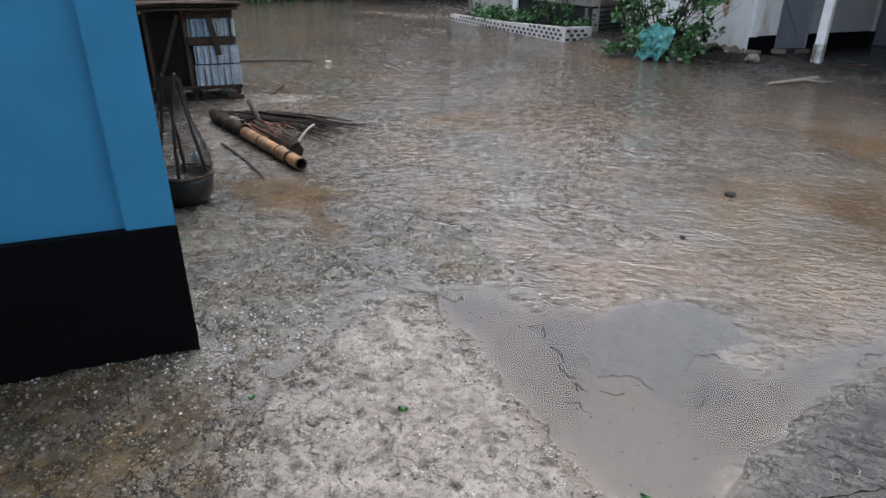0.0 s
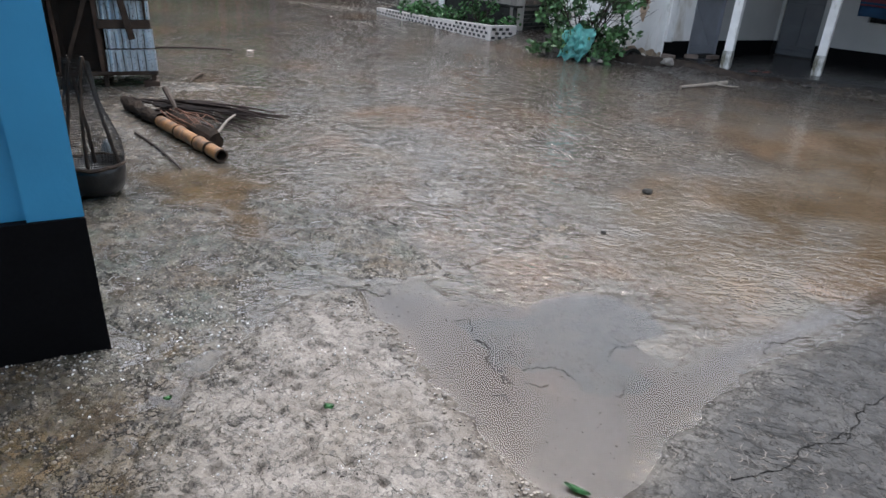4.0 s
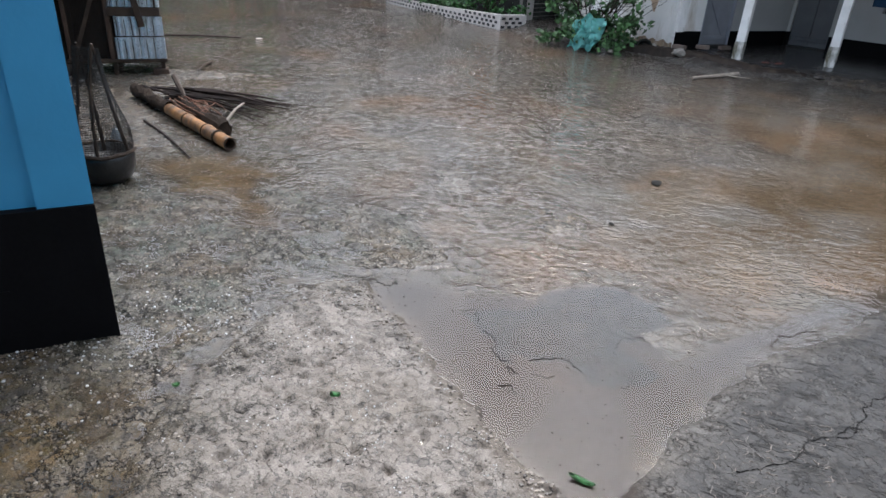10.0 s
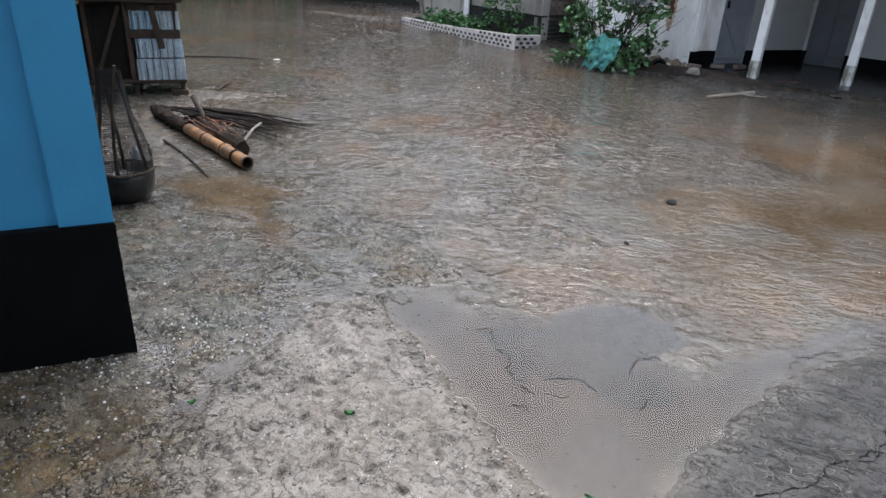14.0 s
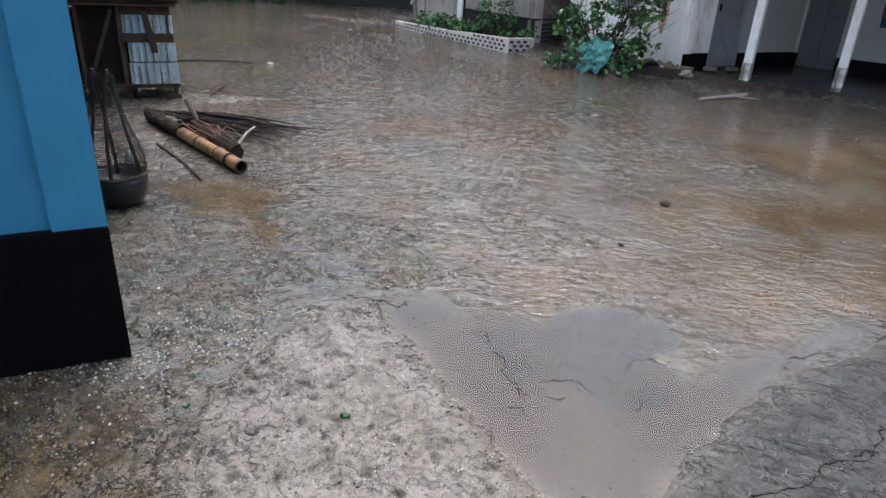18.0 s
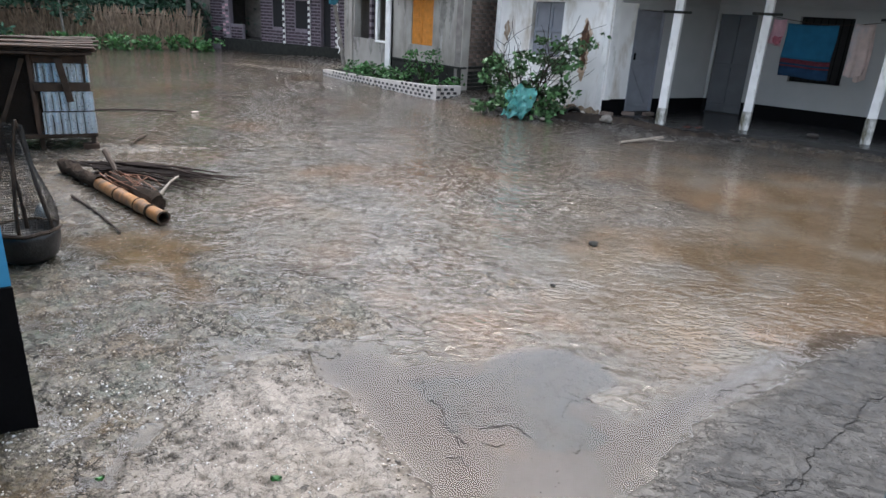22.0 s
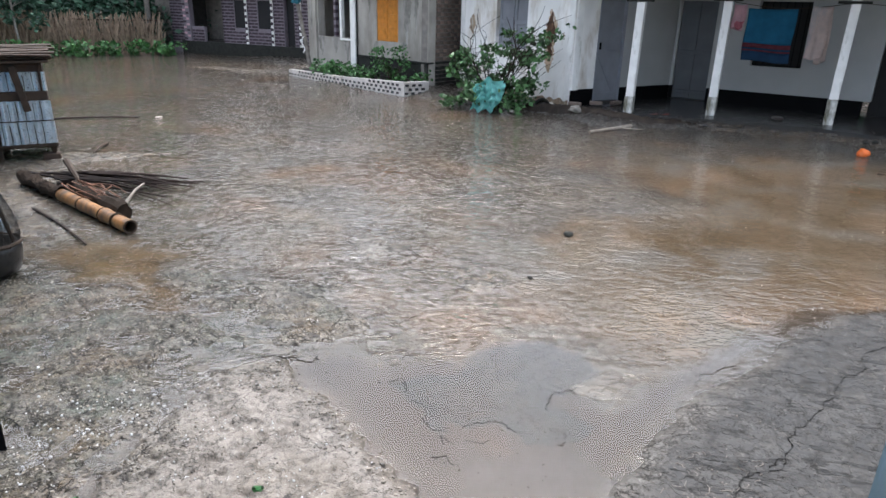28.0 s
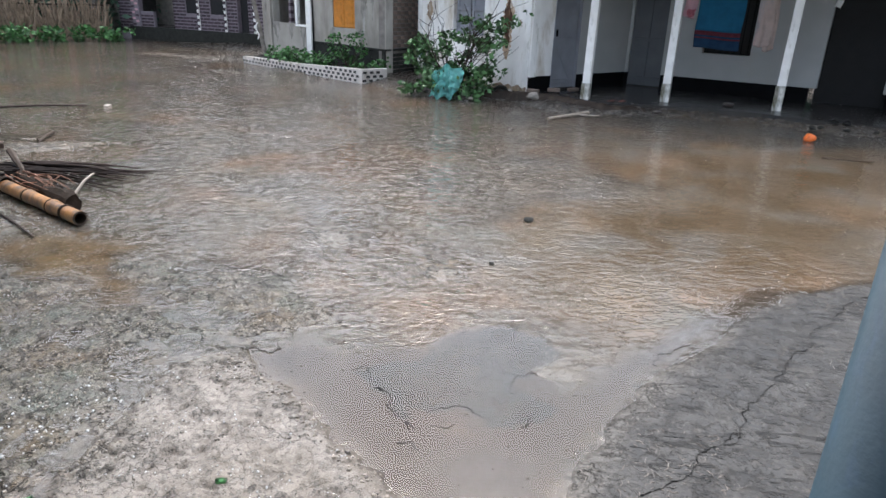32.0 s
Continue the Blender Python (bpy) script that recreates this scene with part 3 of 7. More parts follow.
    dry.inputs["B"].default_value = 0.5
    l.new(dry.outputs["Result"], b.inputs["Roughness"])
    under = times(rng(apron, 0.0, 1.0, 1.0, 0.4), rng(attr("bluish"), 0.0, 1.0, 1.0, 0.1))
    l.new(times(rng(silt, 0.0, 0.7, 0.45, 0.04), under), b.inputs["Specular IOR Level"])
    # relief, in millimetres
    relief = op("MULTIPLY", times(noise_node(34, 6, 0.75, 2), rng(apron, 0.0, 1.0, 1.0, 0.3)), 7.0)
    for (lies, lip), depth in zip(layers, (5.0, 4.0, 3.0, 2.0)):
        relief = op("ADD", relief, times(op("SUBTRACT", op("MULTIPLY", lies, depth), op("MULTIPLY", lip, 2.0)), rng(apron, 0.0, 1.0, 1.0, 0.3)))
    relief = op("ADD", relief, op("MULTIPLY", times(streaky(30, 3.5, 10, 2, 6.0), apron), 3.5))
    relief = op("SUBTRACT", relief, op("MULTIPLY", groove, 4.0))
    relief = times(relief, rng(pale_at, 0.0, 1.0, 1.0, 0.6))
    relief = times(relief, rng(silt, 0.0, 0.8, 1.0, 0.12))
    bp = n.new("ShaderNodeBump")
    bp.inputs["Strength"].default_value, bp.inputs["Distance"].default_value = 1.0, 0.001
    l.new(relief, bp.inputs["Height"]), l.new(bp.outputs[0], b.inputs["Normal"])
    return m


ground_me.materials.append(ground_material())
ground = tagged(new("ground", ground_me), "worn wet concrete yard with mud and gravel under shallow rainwater", "ground", kind="structure")

WX = axis([(-320, -40, 20), (-40, -12, 1.0), (-12, -4, 0.2), (-4, 3.2, 0.04), (3.2, 12, 0.5), (12, 321, 20)])
WY = axis([(-300, -6, 14), (-6, 0.2, 0.5), (0.2, 6, 0.04), (6, 13, 0.15), (13, 30, 0.5), (30, 341, 20)])
water_me, WXX, WYY = sheet("water", WX, WY, lambda x, y: x * 0.0)

wl_ = lay_of_land(WXX, WYY)
attribute(water_me, "depth", np.clip(-wl_[0], 0, 0.1) * (1 - 0.75 * wl_[5]) * (1 - 0.85 * wl_[3]))
attribute(water_me, "ochre", np.clip(step(inside(WXX, WYY, BROWN, 0.45, 0.9, 14) + 0.15, 1.0) + wl_[8] + 0.8 * step(inside(WXX, WYY, BROWN_SPOT, 0.08, 0.2, 19), 0.12), 0, 1))
attribute(water_me, "swell", np.clip(1.0 - 0.9 * wl_[5] - 0.92 * wl_[3] - 0.5 * wl_[8] - 0.45 * wl_[6] - 0.35 * step(inside(WXX, WYY, LEFTYARD), 0.8), 0.06, 1))
attribute(water_me, "pool", wl_[8])


def water_material():
    m = bpy.data.materials.new("muddy_rainwater")
    m.use_nodes = True
    n, l = m.node_tree.nodes, m.node_tree.links
    n.remove(n["Principled BSDF"])
    out = n["Material Output"]
    co = n.new("ShaderNodeTexCoord")

    def math_node(op, a, c):
        x = n.new("ShaderNodeMath")
        x.operation = op
        for k, v in enumerate((a, c)):
            l.new(v, x.inputs[k]) if not isinstance(v, (int, float)) else setattr(x.inputs[k], "default_value", v)
        return x.outputs[0]

    def ripple(scale, long, turn, detail, dist, w):
        """Noise drawn out along one direction of the plan."""
        mp, t = n.new("ShaderNodeMapping"), n.new("ShaderNodeTexNoise")
        mp.vector_type = "TEXTURE"
        mp.inputs["Rotation"].default_value, mp.inputs["Scale"].default_value = (0, 0, radians(turn)), (long, 1, 1)
        mp.inputs["Location"].default_value = (w, w, 0)
        t.inputs["Scale"].default_value, t.inputs["Detail"].default_value, t.inputs["Distortion"].default_value = scale, detail, dist
        l.new(co.outputs["Object"], mp.inputs["Vector"]), l.new(mp.outputs[0], t.inputs["Vector"])
        return t.outputs["Fac"]

    def ridge(v):
        """Sharp crests where the noise passes its middle."""
        d = math_node("ABSOLUTE", math_node("SUBTRACT", v, 0.5), 0.0)
        return math_node("SUBTRACT", 1.0, math_node("MULTIPLY", d, 3.0))

    def attr(name):
        a = n.new("ShaderNodeAttribute")
        a.attribute_name = name
        return a.outputs["Fac"]

    def rng(v, *k4):
        r = n.new("ShaderNodeMapRange")
        for k, x in zip(("From Min", "From Max", "To Min", "To Max"), k4):
            r.inputs[k].default_value = x
        l.new(v, r.inputs["Value"])
        return r.outputs[0]

    def mix(f, a, c):
        x = n.new("ShaderNodeMix")
        x.data_type = "RGBA"
        l.new(f, x.inputs["Factor"])
        for k, v in (("A", a), ("B", c)):
            if isinstance(v, tuple):
                x.inputs[k].default_value = (*v, 1)
            else:
                l.new(v, x.inputs[k])
        return x.outputs["Result"]

    # heights of the ripples, in millimetres
    h = math_node("MULTIPLY", ripple(5.0, 1.5, 22, 2, 0.5, 4), 17.0)
    h = math_node("ADD", h, math_node("MULTIPLY", ridge(ripple(8.5, 1.6, 18, 2, 0.8, 0)), 8.0))
    h = math_node("ADD", h, math_node("MULTIPLY", ridge(ripple(17.0, 1.8, 32, 2, 0.7, 7)), 4.8))
    h = math_node("ADD", h, math_node("MULTIPLY", ripple(38.0, 1.6, 20, 2, 0.4, 9), 3.0))
    calm = rng(ripple(0.55, 1, 0, 3, 0, 3), 0.36, 0.6, 0.5, 1.0)
    bp = n.new("ShaderNodeBump")
    bp.inputs["Distance"].default_value = 0.001
    still = rng(attr("ochre"), 0.0, 1.0, 1.0, 0.33)
    l.new(math_node("MULTIPLY", math_node("MULTIPLY", calm, still), attr("swell")), bp.inputs["Strength"])
    l.new(h, bp.inputs["Height"])
    turbid = n.new("ShaderNodeMapRange")
    for k, v in zip(("From Min", "From Max", "To Min", "To Max"), (0.0, 0.020, 0.02, 0.85)):
        turbid.inputs[k].default_value = v
    l.new(attr("depth"), turbid.inputs["Value"])
    plain = mix(rng(ripple(1.1, 1, 0, 5, 0.3, 21), 0.38, 0.62, 0, 1), (0.130, 0.120, 0.106), (0.150, 0.122, 0.088))
    plain = mix(rng(ripple(0.7, 1, 0, 5, 0.4, 41), 0.50, 0.66, 0, 0.85), plain, (0.19, 0.118, 0.068))
    plain = mix(rng(ripple(1.6, 1, 0, 4, 0.3, 51), 0.58, 0.7, 0, 0.7), plain, (0.128, 0.130, 0.112))
    brown_ = mix(rng(ripple(2.2, 1, 0, 5, 0.4, 31), 0.35, 0.65, 0, 1), (0.078, 0.055, 0.031), (0.100, 0.071, 0.043))
    tint_out = mix(math_node("MULTIPLY", attr("ochre"), rng(ripple(1.4, 1, 0, 5, 0.5, 61), 0.36, 0.56, 0.3, 1)), plain, brown_)
    tint_out = mix(math_node("MULTIPLY", attr("pool"), 0.5), tint_out, (0.125, 0.082, 0.042))
    dif, tra, glo = n.new("ShaderNodeBsdfDiffuse"), n.new("ShaderNodeBsdfTransparent"), n.new("ShaderNodeBsdfGlossy")
    l.new(tint_out, dif.inputs["Color"])
    l.new(bp.outputs[0], glo.inputs["Normal"])
    glo.inputs["Roughness"].default_value = 0.015
    body, top, fr = n.new("ShaderNodeMixShader"), n.new("ShaderNodeMixShader"), n.new("ShaderNodeFresnel")
    fr.inputs["IOR"].default_value = 1.45
    l.new(bp.outputs[0], fr.inputs["Normal"])
    l.new(turbid.outputs[0], body.inputs[0]), l.new(tra.outputs[0], body.inputs[1]), l.new(dif.outputs[0], body.inputs[2])
    l.new(fr.outputs[0], top.inputs[0]), l.new(body.outputs[0], top.inputs[1]), l.new(glo.outputs[0], top.inputs[2])
    l.new(top.outputs[0], out.inputs["Surface"])
    return m


water_me.materials.append(water_material())
water = tagged(new("water", water_me), "shallow muddy brown rainwater flooding the yard, rippled by rain", "water", kind="structure")

# ---- blue house round the camera ----
blue = thing("blue_house", pose(-2.48, 1.26, 0, 0, 0, 59), "sky-blue painted house corner with a black plinth and pilaster", "house")
# local x runs along the wall towards its corner at x = 0, local y into the house
def slanted(name, x0, x1, y0, z0, z1, material, label=""):
    """A stretch of wall whose end at the corner turns away sharply."""
    bm = bmesh.new()
    made = box(bm, x0, x1, y0, 0.25, z0, z1)
    for v in made:
        if v.co.x > x1 - 1e-4 and v.co.y > 0.2 and x1 > -0.1:
            v.co.x -= 0.09
    return part(name, bm, material, blue, label)


slanted("wall", -6.0, -0.20, 0.035, 0.63, 3.2, M_BLUE)
slanted("pilaster", -0.20, 0.0, 0.0, 0.632, 3.2, M_BLUE)
slanted("plinth", -6.0, 0.003, -0.012, -0.1, 0.63, M_BLACK, "black painted plinth")
bm = bmesh.new()
tube(bm, [(-1.2 + 0.12 * k, -0.0125, 0.27 + 0.004 * k + 0.003 * math.sin(k * 2.3)) for k in range(8)], 0.0035, 4)
part("crack", bm, M_BLACK, blue)
block("end_wall", -3.6, -3.4, 0.25, 6.0, -0.1, 3.2, M_BLUE, blue)
block("verandah_floor", -4.2, -1.75, -2.9, -0.6, -0.1, 0.3, M_FLOOR, blue)
block("roof", -7, -1.0, -2.6, 6.0, 3.2, 3.28, M_ROOF, blue)

# Unseen roof added over post and viewer; it dims the near ground.
bm = bmesh.new()
vs = [(-0.5, 1.28), (0.75, 1.30), (4.5, 1.35), (4.5, -4.0), (-0.5, -4.0)]
lo, hi = [bm.verts.new((x, y, 2.75 + 0.12 * (1.3 - y))) for x, y in vs], [bm.verts.new((x, y, 2.80 + 0.12 * (1.3 - y))) for x, y in vs]
bm.faces.new(lo[::-1]), bm.faces.new(hi)
for k in range(5):
    bm.faces.new((lo[k], lo[(k + 1) % 5], hi[(k + 1) % 5], hi[k]))
part("verandah_roof", bm, M_ROOF, blue, "unseen tin roof added over the blue house's verandah, dimming the near ground").matrix_local = blue.matrix_world.inverted()
post = thing("verandah_post", pose(0.389, 1.151, 0), "slate-blue painted round verandah post with small chips", "post")
bm = bmesh.new()
tube(bm, [(0, 0, 0.0), (0, 0, 0.05), (0, 0, 0.06), (0, 0, 2.74)], [0.16, 0.16, 0.115, 0.115], 40)
part("shaft", bm, M_BLUE_POST, post, smooth=True)

# ---- white house with verandah ----
white = thing("white_house", pose(-2.97, 11.68, 0), "whitewashed house with a verandah, black-painted wall base and rust stains", "house")
FRONT = pose(-5.97 + 2.97, 13.64 - 11.68, 0, 0, 0, -33.2)
SIDE = pose(0, 0, 0, 0, 0, 57)
BACK = pose(-1.55 + 2.97, 13.82 - 11.68, 0, 0, 0, -12)


def placed(ob, m):
    ob.matrix_local = m
    return ob


FL = 3.58
bm = bmesh.new()
wall_with_holes(bm, FL, -0.1, 3.3, 0.2, [(1.26, 2.25, 1.0, 2.0)])
placed(part("front_wall", bm, M_WHITE, white), FRONT)
for x0, x1 in ((0.0, 0.14), (FL - 0.14, FL)):
    placed(block("pilaster", x0, x1, -0.03, -0.002, 0.3, 3.3, M_COLUMN, white), FRONT)
placed(block("lintel_band", 0.14, FL - 0.14, -0.02, -0.002, 2.02, 2.08, M_COLUMN, white), FRONT)
bm = bmesh.new()
box(bm, 0.55, 2.75, -0.42, 0.05, 2.28, 2.34, bevel=0.008)
placed(part("window_hood", bm, M_MOSS, white, "black mossy concrete window hood"), FRONT)
bm = bmesh.new()
for k in range(110):
    a = random.Random(k)
    u = a.random()
    p = Vector((0.8 + 1.9 * u, -0.40 + 0.4 * a.random(), 2.33 + 0.16 * a.random() * math.sin(math.pi * min(1, u * 1.15))))
    bmesh.ops.create_icosphere(bm, subdivisions=2, radius=0.03 + 0.06 * a.random() ** 2, matrix=Matrix.Translation(p) @ Matrix.Diagonal((1.5, 1, 0.8, 1)))
for v in bm.verts:
    v.co += 0.05 * Vector((noise.noise(v.co * 14), noise.noise(v.co * 14 + Vector((9, 0, 0))), noise.noise(v.co * 18)))
placed(part("moss", bm, M_MOSS, white, "clumps of dark moss and rotten leaves"), FRONT)
win = placed(block("window", 1.26, 2.25, 0.09, 0.12, 1.0, 2.0, M_DOOR, white, "closed grey wooden window shutters"), FRONT)
for x0, x1 in ((1.28, 1.74), (1.77, 2.23)):
    for z0, z1 in ((1.02, 1.1), (1.45, 1.53), (1.9, 1.98)):
        block("rail", x0, x1, 0.07, 0.092, z0, z1, M_DOOR, win)
    block("stile", x0, x0 + 0.07, 0.066, 0.088, 1.02, 1.98, M_DOOR, win)
    block("stile", x1 - 0.07, x1, 0.066, 0.088, 1.02, 1.98, M_DOOR, win)

SL = 2.6
# One wall in two whitewash tones: the darker carries the verandah's shade.
placed(block("side_wall", 0.0, 0.568, 0.0, 0.2, 0.40, 3.3, M_WHITE, white), SIDE)
bm = bmesh.new()
wall_with_holes(bm, SL - 0.57, 0.40, 3.3, 0.2, [(0.0, 0.63, 0.40, 1.93)])
placed(part("side_wall", bm, M_WHITE_SHADE, white), SIDE @ pose(0.57, 0, 0))
for a, b in ((0.0, 0.565), (1.205, SL)):
    placed(block("wall_base", a, b, -0.004, 0.2, 0.0, 0.398, M_BLACK, white, "black painted wall base"), SIDE)
placed(block("pilaster", -0.0, 0.15, -0.03, -0.005, 0.39, 3.3, M_COLUMN, white), SIDE)
placed(block("lintel_band", 0.15, 2.6, -0.02, -0.003, 2.02, 2.08, M_WHITE_SHADE, white), SIDE)
door = placed(block("door", 0.575, 1.195, 0.05, 0.08, 0.17, 1.92, M_DOOR, white, "grey-blue plank door with a Z brace"), SIDE)
for z in (0.25, 1.0, 1.82):
    block("rail", 0.60, 1.17, 0.03, 0.052, z, z + 0.07, M_DOOR, door)
bm = bmesh.new()
box(bm, -0.46, 0.46, -0.02, 0.0, -0.03, 0.03, pose(0.885, 0.052, 0.64, 0, 56, 0))
part("brace", bm, M_DOOR, door)
block("bolt", 0.65, 0.68, 0.02, 0.05, 1.08, 1.2, M_BLACK, door, "dark iron bolt")
for x0, x1 in ((0.55, 0.575), (1.195, 1.22)):
    placed(block("door_frame", x0, x1, -0.01, 0.1, 0.15, 1.95, M_DOOR, white), SIDE)

for a, b, m_ in ((0.56, 1.21, SIDE), (0.05, 0.73, BACK)):
    placed(block("threshold", a, b, -0.01, 0.2, -0.1, 0.168, M_FLOOR, white), m_)
BL = 6.2
bm = bmesh.new()
wall_with_holes(bm, BL, 0.40, 3.3, 0.2, [(0.06, 0.72, 0.40, 1.95), (1.42, 2.26, 0.86, 1.96), (3.42, 4.4, 0.40, 2.1)])
# Back wall in the darker tone that holds the verandah's shade.
placed(part("back_wall", bm, M_WHITE_SHADE, white), BACK)
for a, b in ((0.0, 0.055), (0.725, 3.3), (4.45, BL)):
    placed(block("wall_base", a, b, -0.004, 0.2, 0.0, 0.398, M_BLACK, white, "black painted wall base"), BACK)
placed(block("lintel_band", 0.0, 3.4, -0.015, -0.002, 2.08, 2.13, M_WHITE_SHADE, white), BACK)
door = placed(block("door", 0.06, 0.72, 0.05, 0.08, 0.17, 1.95, M_DOOR2, white, "dark grey double door standing closed"), BACK)
block("rail", 0.09, 0.69, 0.03, 0.052, 0.26, 0.33, M_DOOR2, door)
block("rail", 0.09, 0.69, 0.03, 0.052, 1.0, 1.07, M_DOOR2, door)
block("stile", 0.375, 0.405, 0.03, 0.051, 0.2, 1.93, M_DOOR2, door)
# Near-black panel behind the bars carries the room's shade.
win = placed(block("window", 1.42, 2.26, 0.15, 0.17, 0.86, 1.96, M_DARK_SHADE, white, "barred window opening, its shade painted near-black"), BACK)
for k in range(7):
    bm = bmesh.new()
    tube(bm, [(1.5 + 0.115 * k, 0.1, 0.86), (1.5 + 0.115 * k, 0.1, 1.96)], 0.007, 6)
    part("bar", bm, M_BLACK, win)
# Near-black block behind the doorway in place of a shaded room.
placed(block("room_shade_block", 3.38, 4.5, 0.22, 2.2, 0.0, 2.3, M_DARK_SHADE, white), BACK)
# Vent slots are near-black strips, their shade put into the colour.
for x in (0.55, 2.1):
    v = placed(block("vent", x, x + 0.5, -0.01, 0.01, 2.32, 2.40, M_DARK_SHADE, white, "ventilation slot, its shade painted near-black"), BACK)

bm = bmesh.new()
vs = [(-1.95, 10.95), (-0.7, 11.45), (0.9, 11.5), (1.6, 11.2), (2.6, 11.15), (7.5, 10.2), (7.5, 13.0), (-1.4, 14.2), (-2.9, 11.95)]
top = [bm.verts.new((x + 2.97, y - 11.68, 0.155 if y > 12 else 0.12)) for x, y in vs]
bot = [bm.verts.new((x + 2.97, y - 11.68, -0.1)) for x, y in vs]
bm.faces.new(top)
for k in range(len(vs)):
    bm.faces.new((top[k], bot[k], bot[(k + 1) % len(vs)], top[(k + 1) % len(vs)]))
part("verandah_floor", bm, M_FLOOR, white, "wet dark cement verandah floor with a worn edge")

# columns lean a little, each on its own
for (x, y, zb, lean) in ((-1.89, 11.5, 0.09, 0.02), (-0.61, 11.95, 0.13, 0.01), (1.13, 11.95, 0.12, 0.03), (2.95, 11.6, 0.12, 0.03)):
    bm = bmesh.new()
    box(bm, -0.065, 0.065, -0.065, 0.065, 0, 2.5, bevel=0.008)
    for v in bm.verts:
        v.co.x += lean * (v.co.z / 2.5)
    col = placed(part("column", bm, M_COLUMN, white, "thin whitewashed concrete column, peeling at the foot"), pose(x + 2.97, y - 11.68, zb, 0, 0, -5))
    block("bracket", -0.22, 0.22, -0.085, -0.05, 1.79, 1.83, M_MOSS, col, "dark bar through the column")
    bm = bmesh.new()
    box(bm, -0.069, 0.069, -0.069, 0.069, -0.02, 0.30 + 0.1 * (x > 0))
    bmesh.ops.subdivide_edges(bm, edges=bm.edges, cuts=3)
    for v in bm.verts:
        v.co += Vector([random.Random(v.index * 3 + k).uniform(-0.004, 0.004) for k in range(3)])
    part("foot", bm, M_FOOT, col, "peeling grey and white foot of the column")
beam = placed(block("eaves_beam", -0.5, 8.0, -0.06, 0.06, 2.33, 2.47, M_PLASTER, white), pose(-1.89 + 2.97, 11.55 - 11.68, 0, 0, 0, 2))
# Ceiling added under the roof to keep light off the verandah walls.
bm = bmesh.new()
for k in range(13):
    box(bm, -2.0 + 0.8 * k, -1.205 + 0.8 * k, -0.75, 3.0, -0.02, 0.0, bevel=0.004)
placed(part("ceiling_shade_boards", bm, M_CEIL, white, "added dark boards that keep light off the verandah walls"), pose(-1.5 + 2.97, 11.6 - 11.68, 2.76, 12, 0, -3))
# Unseen end wall added to keep side light out of the verandah.
placed(block("end_wall", 6.05, 6.2, -2.4, 0.0, -0.1, 3.3, M_WHITE_SHADE, white), BACK)
bm = bmesh.new()
corrugated(bm, -2.0, 8.5, -3.2, 0.9, 0.075, 0.01)
roof = placed(part("verandah_roof", bm, M_ROOF, white, "corrugated galvanised roof sheets"), pose(-1.5 + 2.97, 11.6 - 11.68, 2.80, 102, 0, -3))
bm = bmesh.new()
corrugated(bm, -0.4, 4.2, -3.6, 0.5, 0.075, 0.01)
placed(part("roof", bm, M_ROOF, white, "corrugated galvanised roof sheets"), FRONT @ pose(0, 0, 3.38, 105, 0, 0))
placed(block("back_closing", 0, 3.58, 2.6, 2.8, 0, 3.3, M_PLASTER, white), FRONT)

# ---- grey unfinished house ----
grey = thing("grey_house", pose(-11.1, 15.19, 0, 0, 0, -24.6), "grey cement-plastered house with an orange shutter and a bare brick flank", "house")
GL = 5.06
bm = bmesh.new()
wall_with_holes(bm, GL, -0.1, 3.4, 0.2, [(0.45, 2.04, 0.95, 1.98), (3.13, 3.97, 0.96, 1.98), (0.45, 2.04, 2.25, 3.1)])
part("front_wall", bm, M_PLASTER, grey)
block("floor_band", 0.0, GL + 0.02, -0.03, -0.002, 2.06, 2.2, M_PLASTER, grey)
bm = bmesh.new()
tube(bm, [(2.33, -0.03, 0.0), (2.33, -0.03, 2.05), (2.31, -0.03, 3.3)], 0.018, 6)
part("drain_pipe", bm, M_BLACK, grey, "thin black plastic drain pipe")
block("sill", 1.55, 2.03, -0.04, 0.16, 0.90, 0.948, M_COLUMN, grey, "pale chipped window sill")
block("ledge", 2.3, GL + 0.03, -0.045, -0.002, 0.56, 0.60, M_MOSS, grey, "dark damp ledge")
block("plinth", 2.3, GL + 0.02, -0.02, -0.002, -0.1, 0.556, M_MOSS, grey, "dark damp brick plinth")
block("pilaster", 2.05, 2.27, -0.05, -0.002, 0.3, 3.4, M_COLUMN, grey)
block("pilaster", 0.0, 0.40, -0.06, -0.002, -0.1, 3.4, M_PLASTER, grey)
shut = block("window", 3.13, 3.97, 0.03, 0.06, 0.96, 1.98, M_ORANGE, grey, "closed orange varnished wooden shutters")
for x0, x1 in ((3.15, 3.545), (3.565, 3.96)):
    leaf_ = block("shutter", x0, x1, 0.005, 0.032, 0.97, 1.97, M_ORANGE, shut)
    for z0, z1 in ((1.06, 1.28), (1.34, 1.56), (1.62, 1.94)):
        block("panel", x0 + 0.07, x1 - 0.07, -0.008, 0.007, z0, z1, M_ORANGE, leaf_)
bm = bmesh.new()
box(bm, 2.70, 4.45, -0.42, 0.0, 2.10, 2.24, bevel=0.03)
part("window_hood", bm, M_MOSS, grey, "black mossy concrete window hood")
bm = bmesh.new()
for k in range(90):
    a = random.Random(k + 500)
    bmesh.ops.create_icosphere(bm, subdivisions=2, radius=0.05 + 0.09 * a.random() ** 2, matrix=Matrix.Translation((2.76 + 1.62 * a.random(), -0.38 + 0.38 * a.random(), 2.24 + 0.06 * a.random())) @ Matrix.Diagonal((1.7, 1, 0.6 + 0.5 * a.random(), 1)))
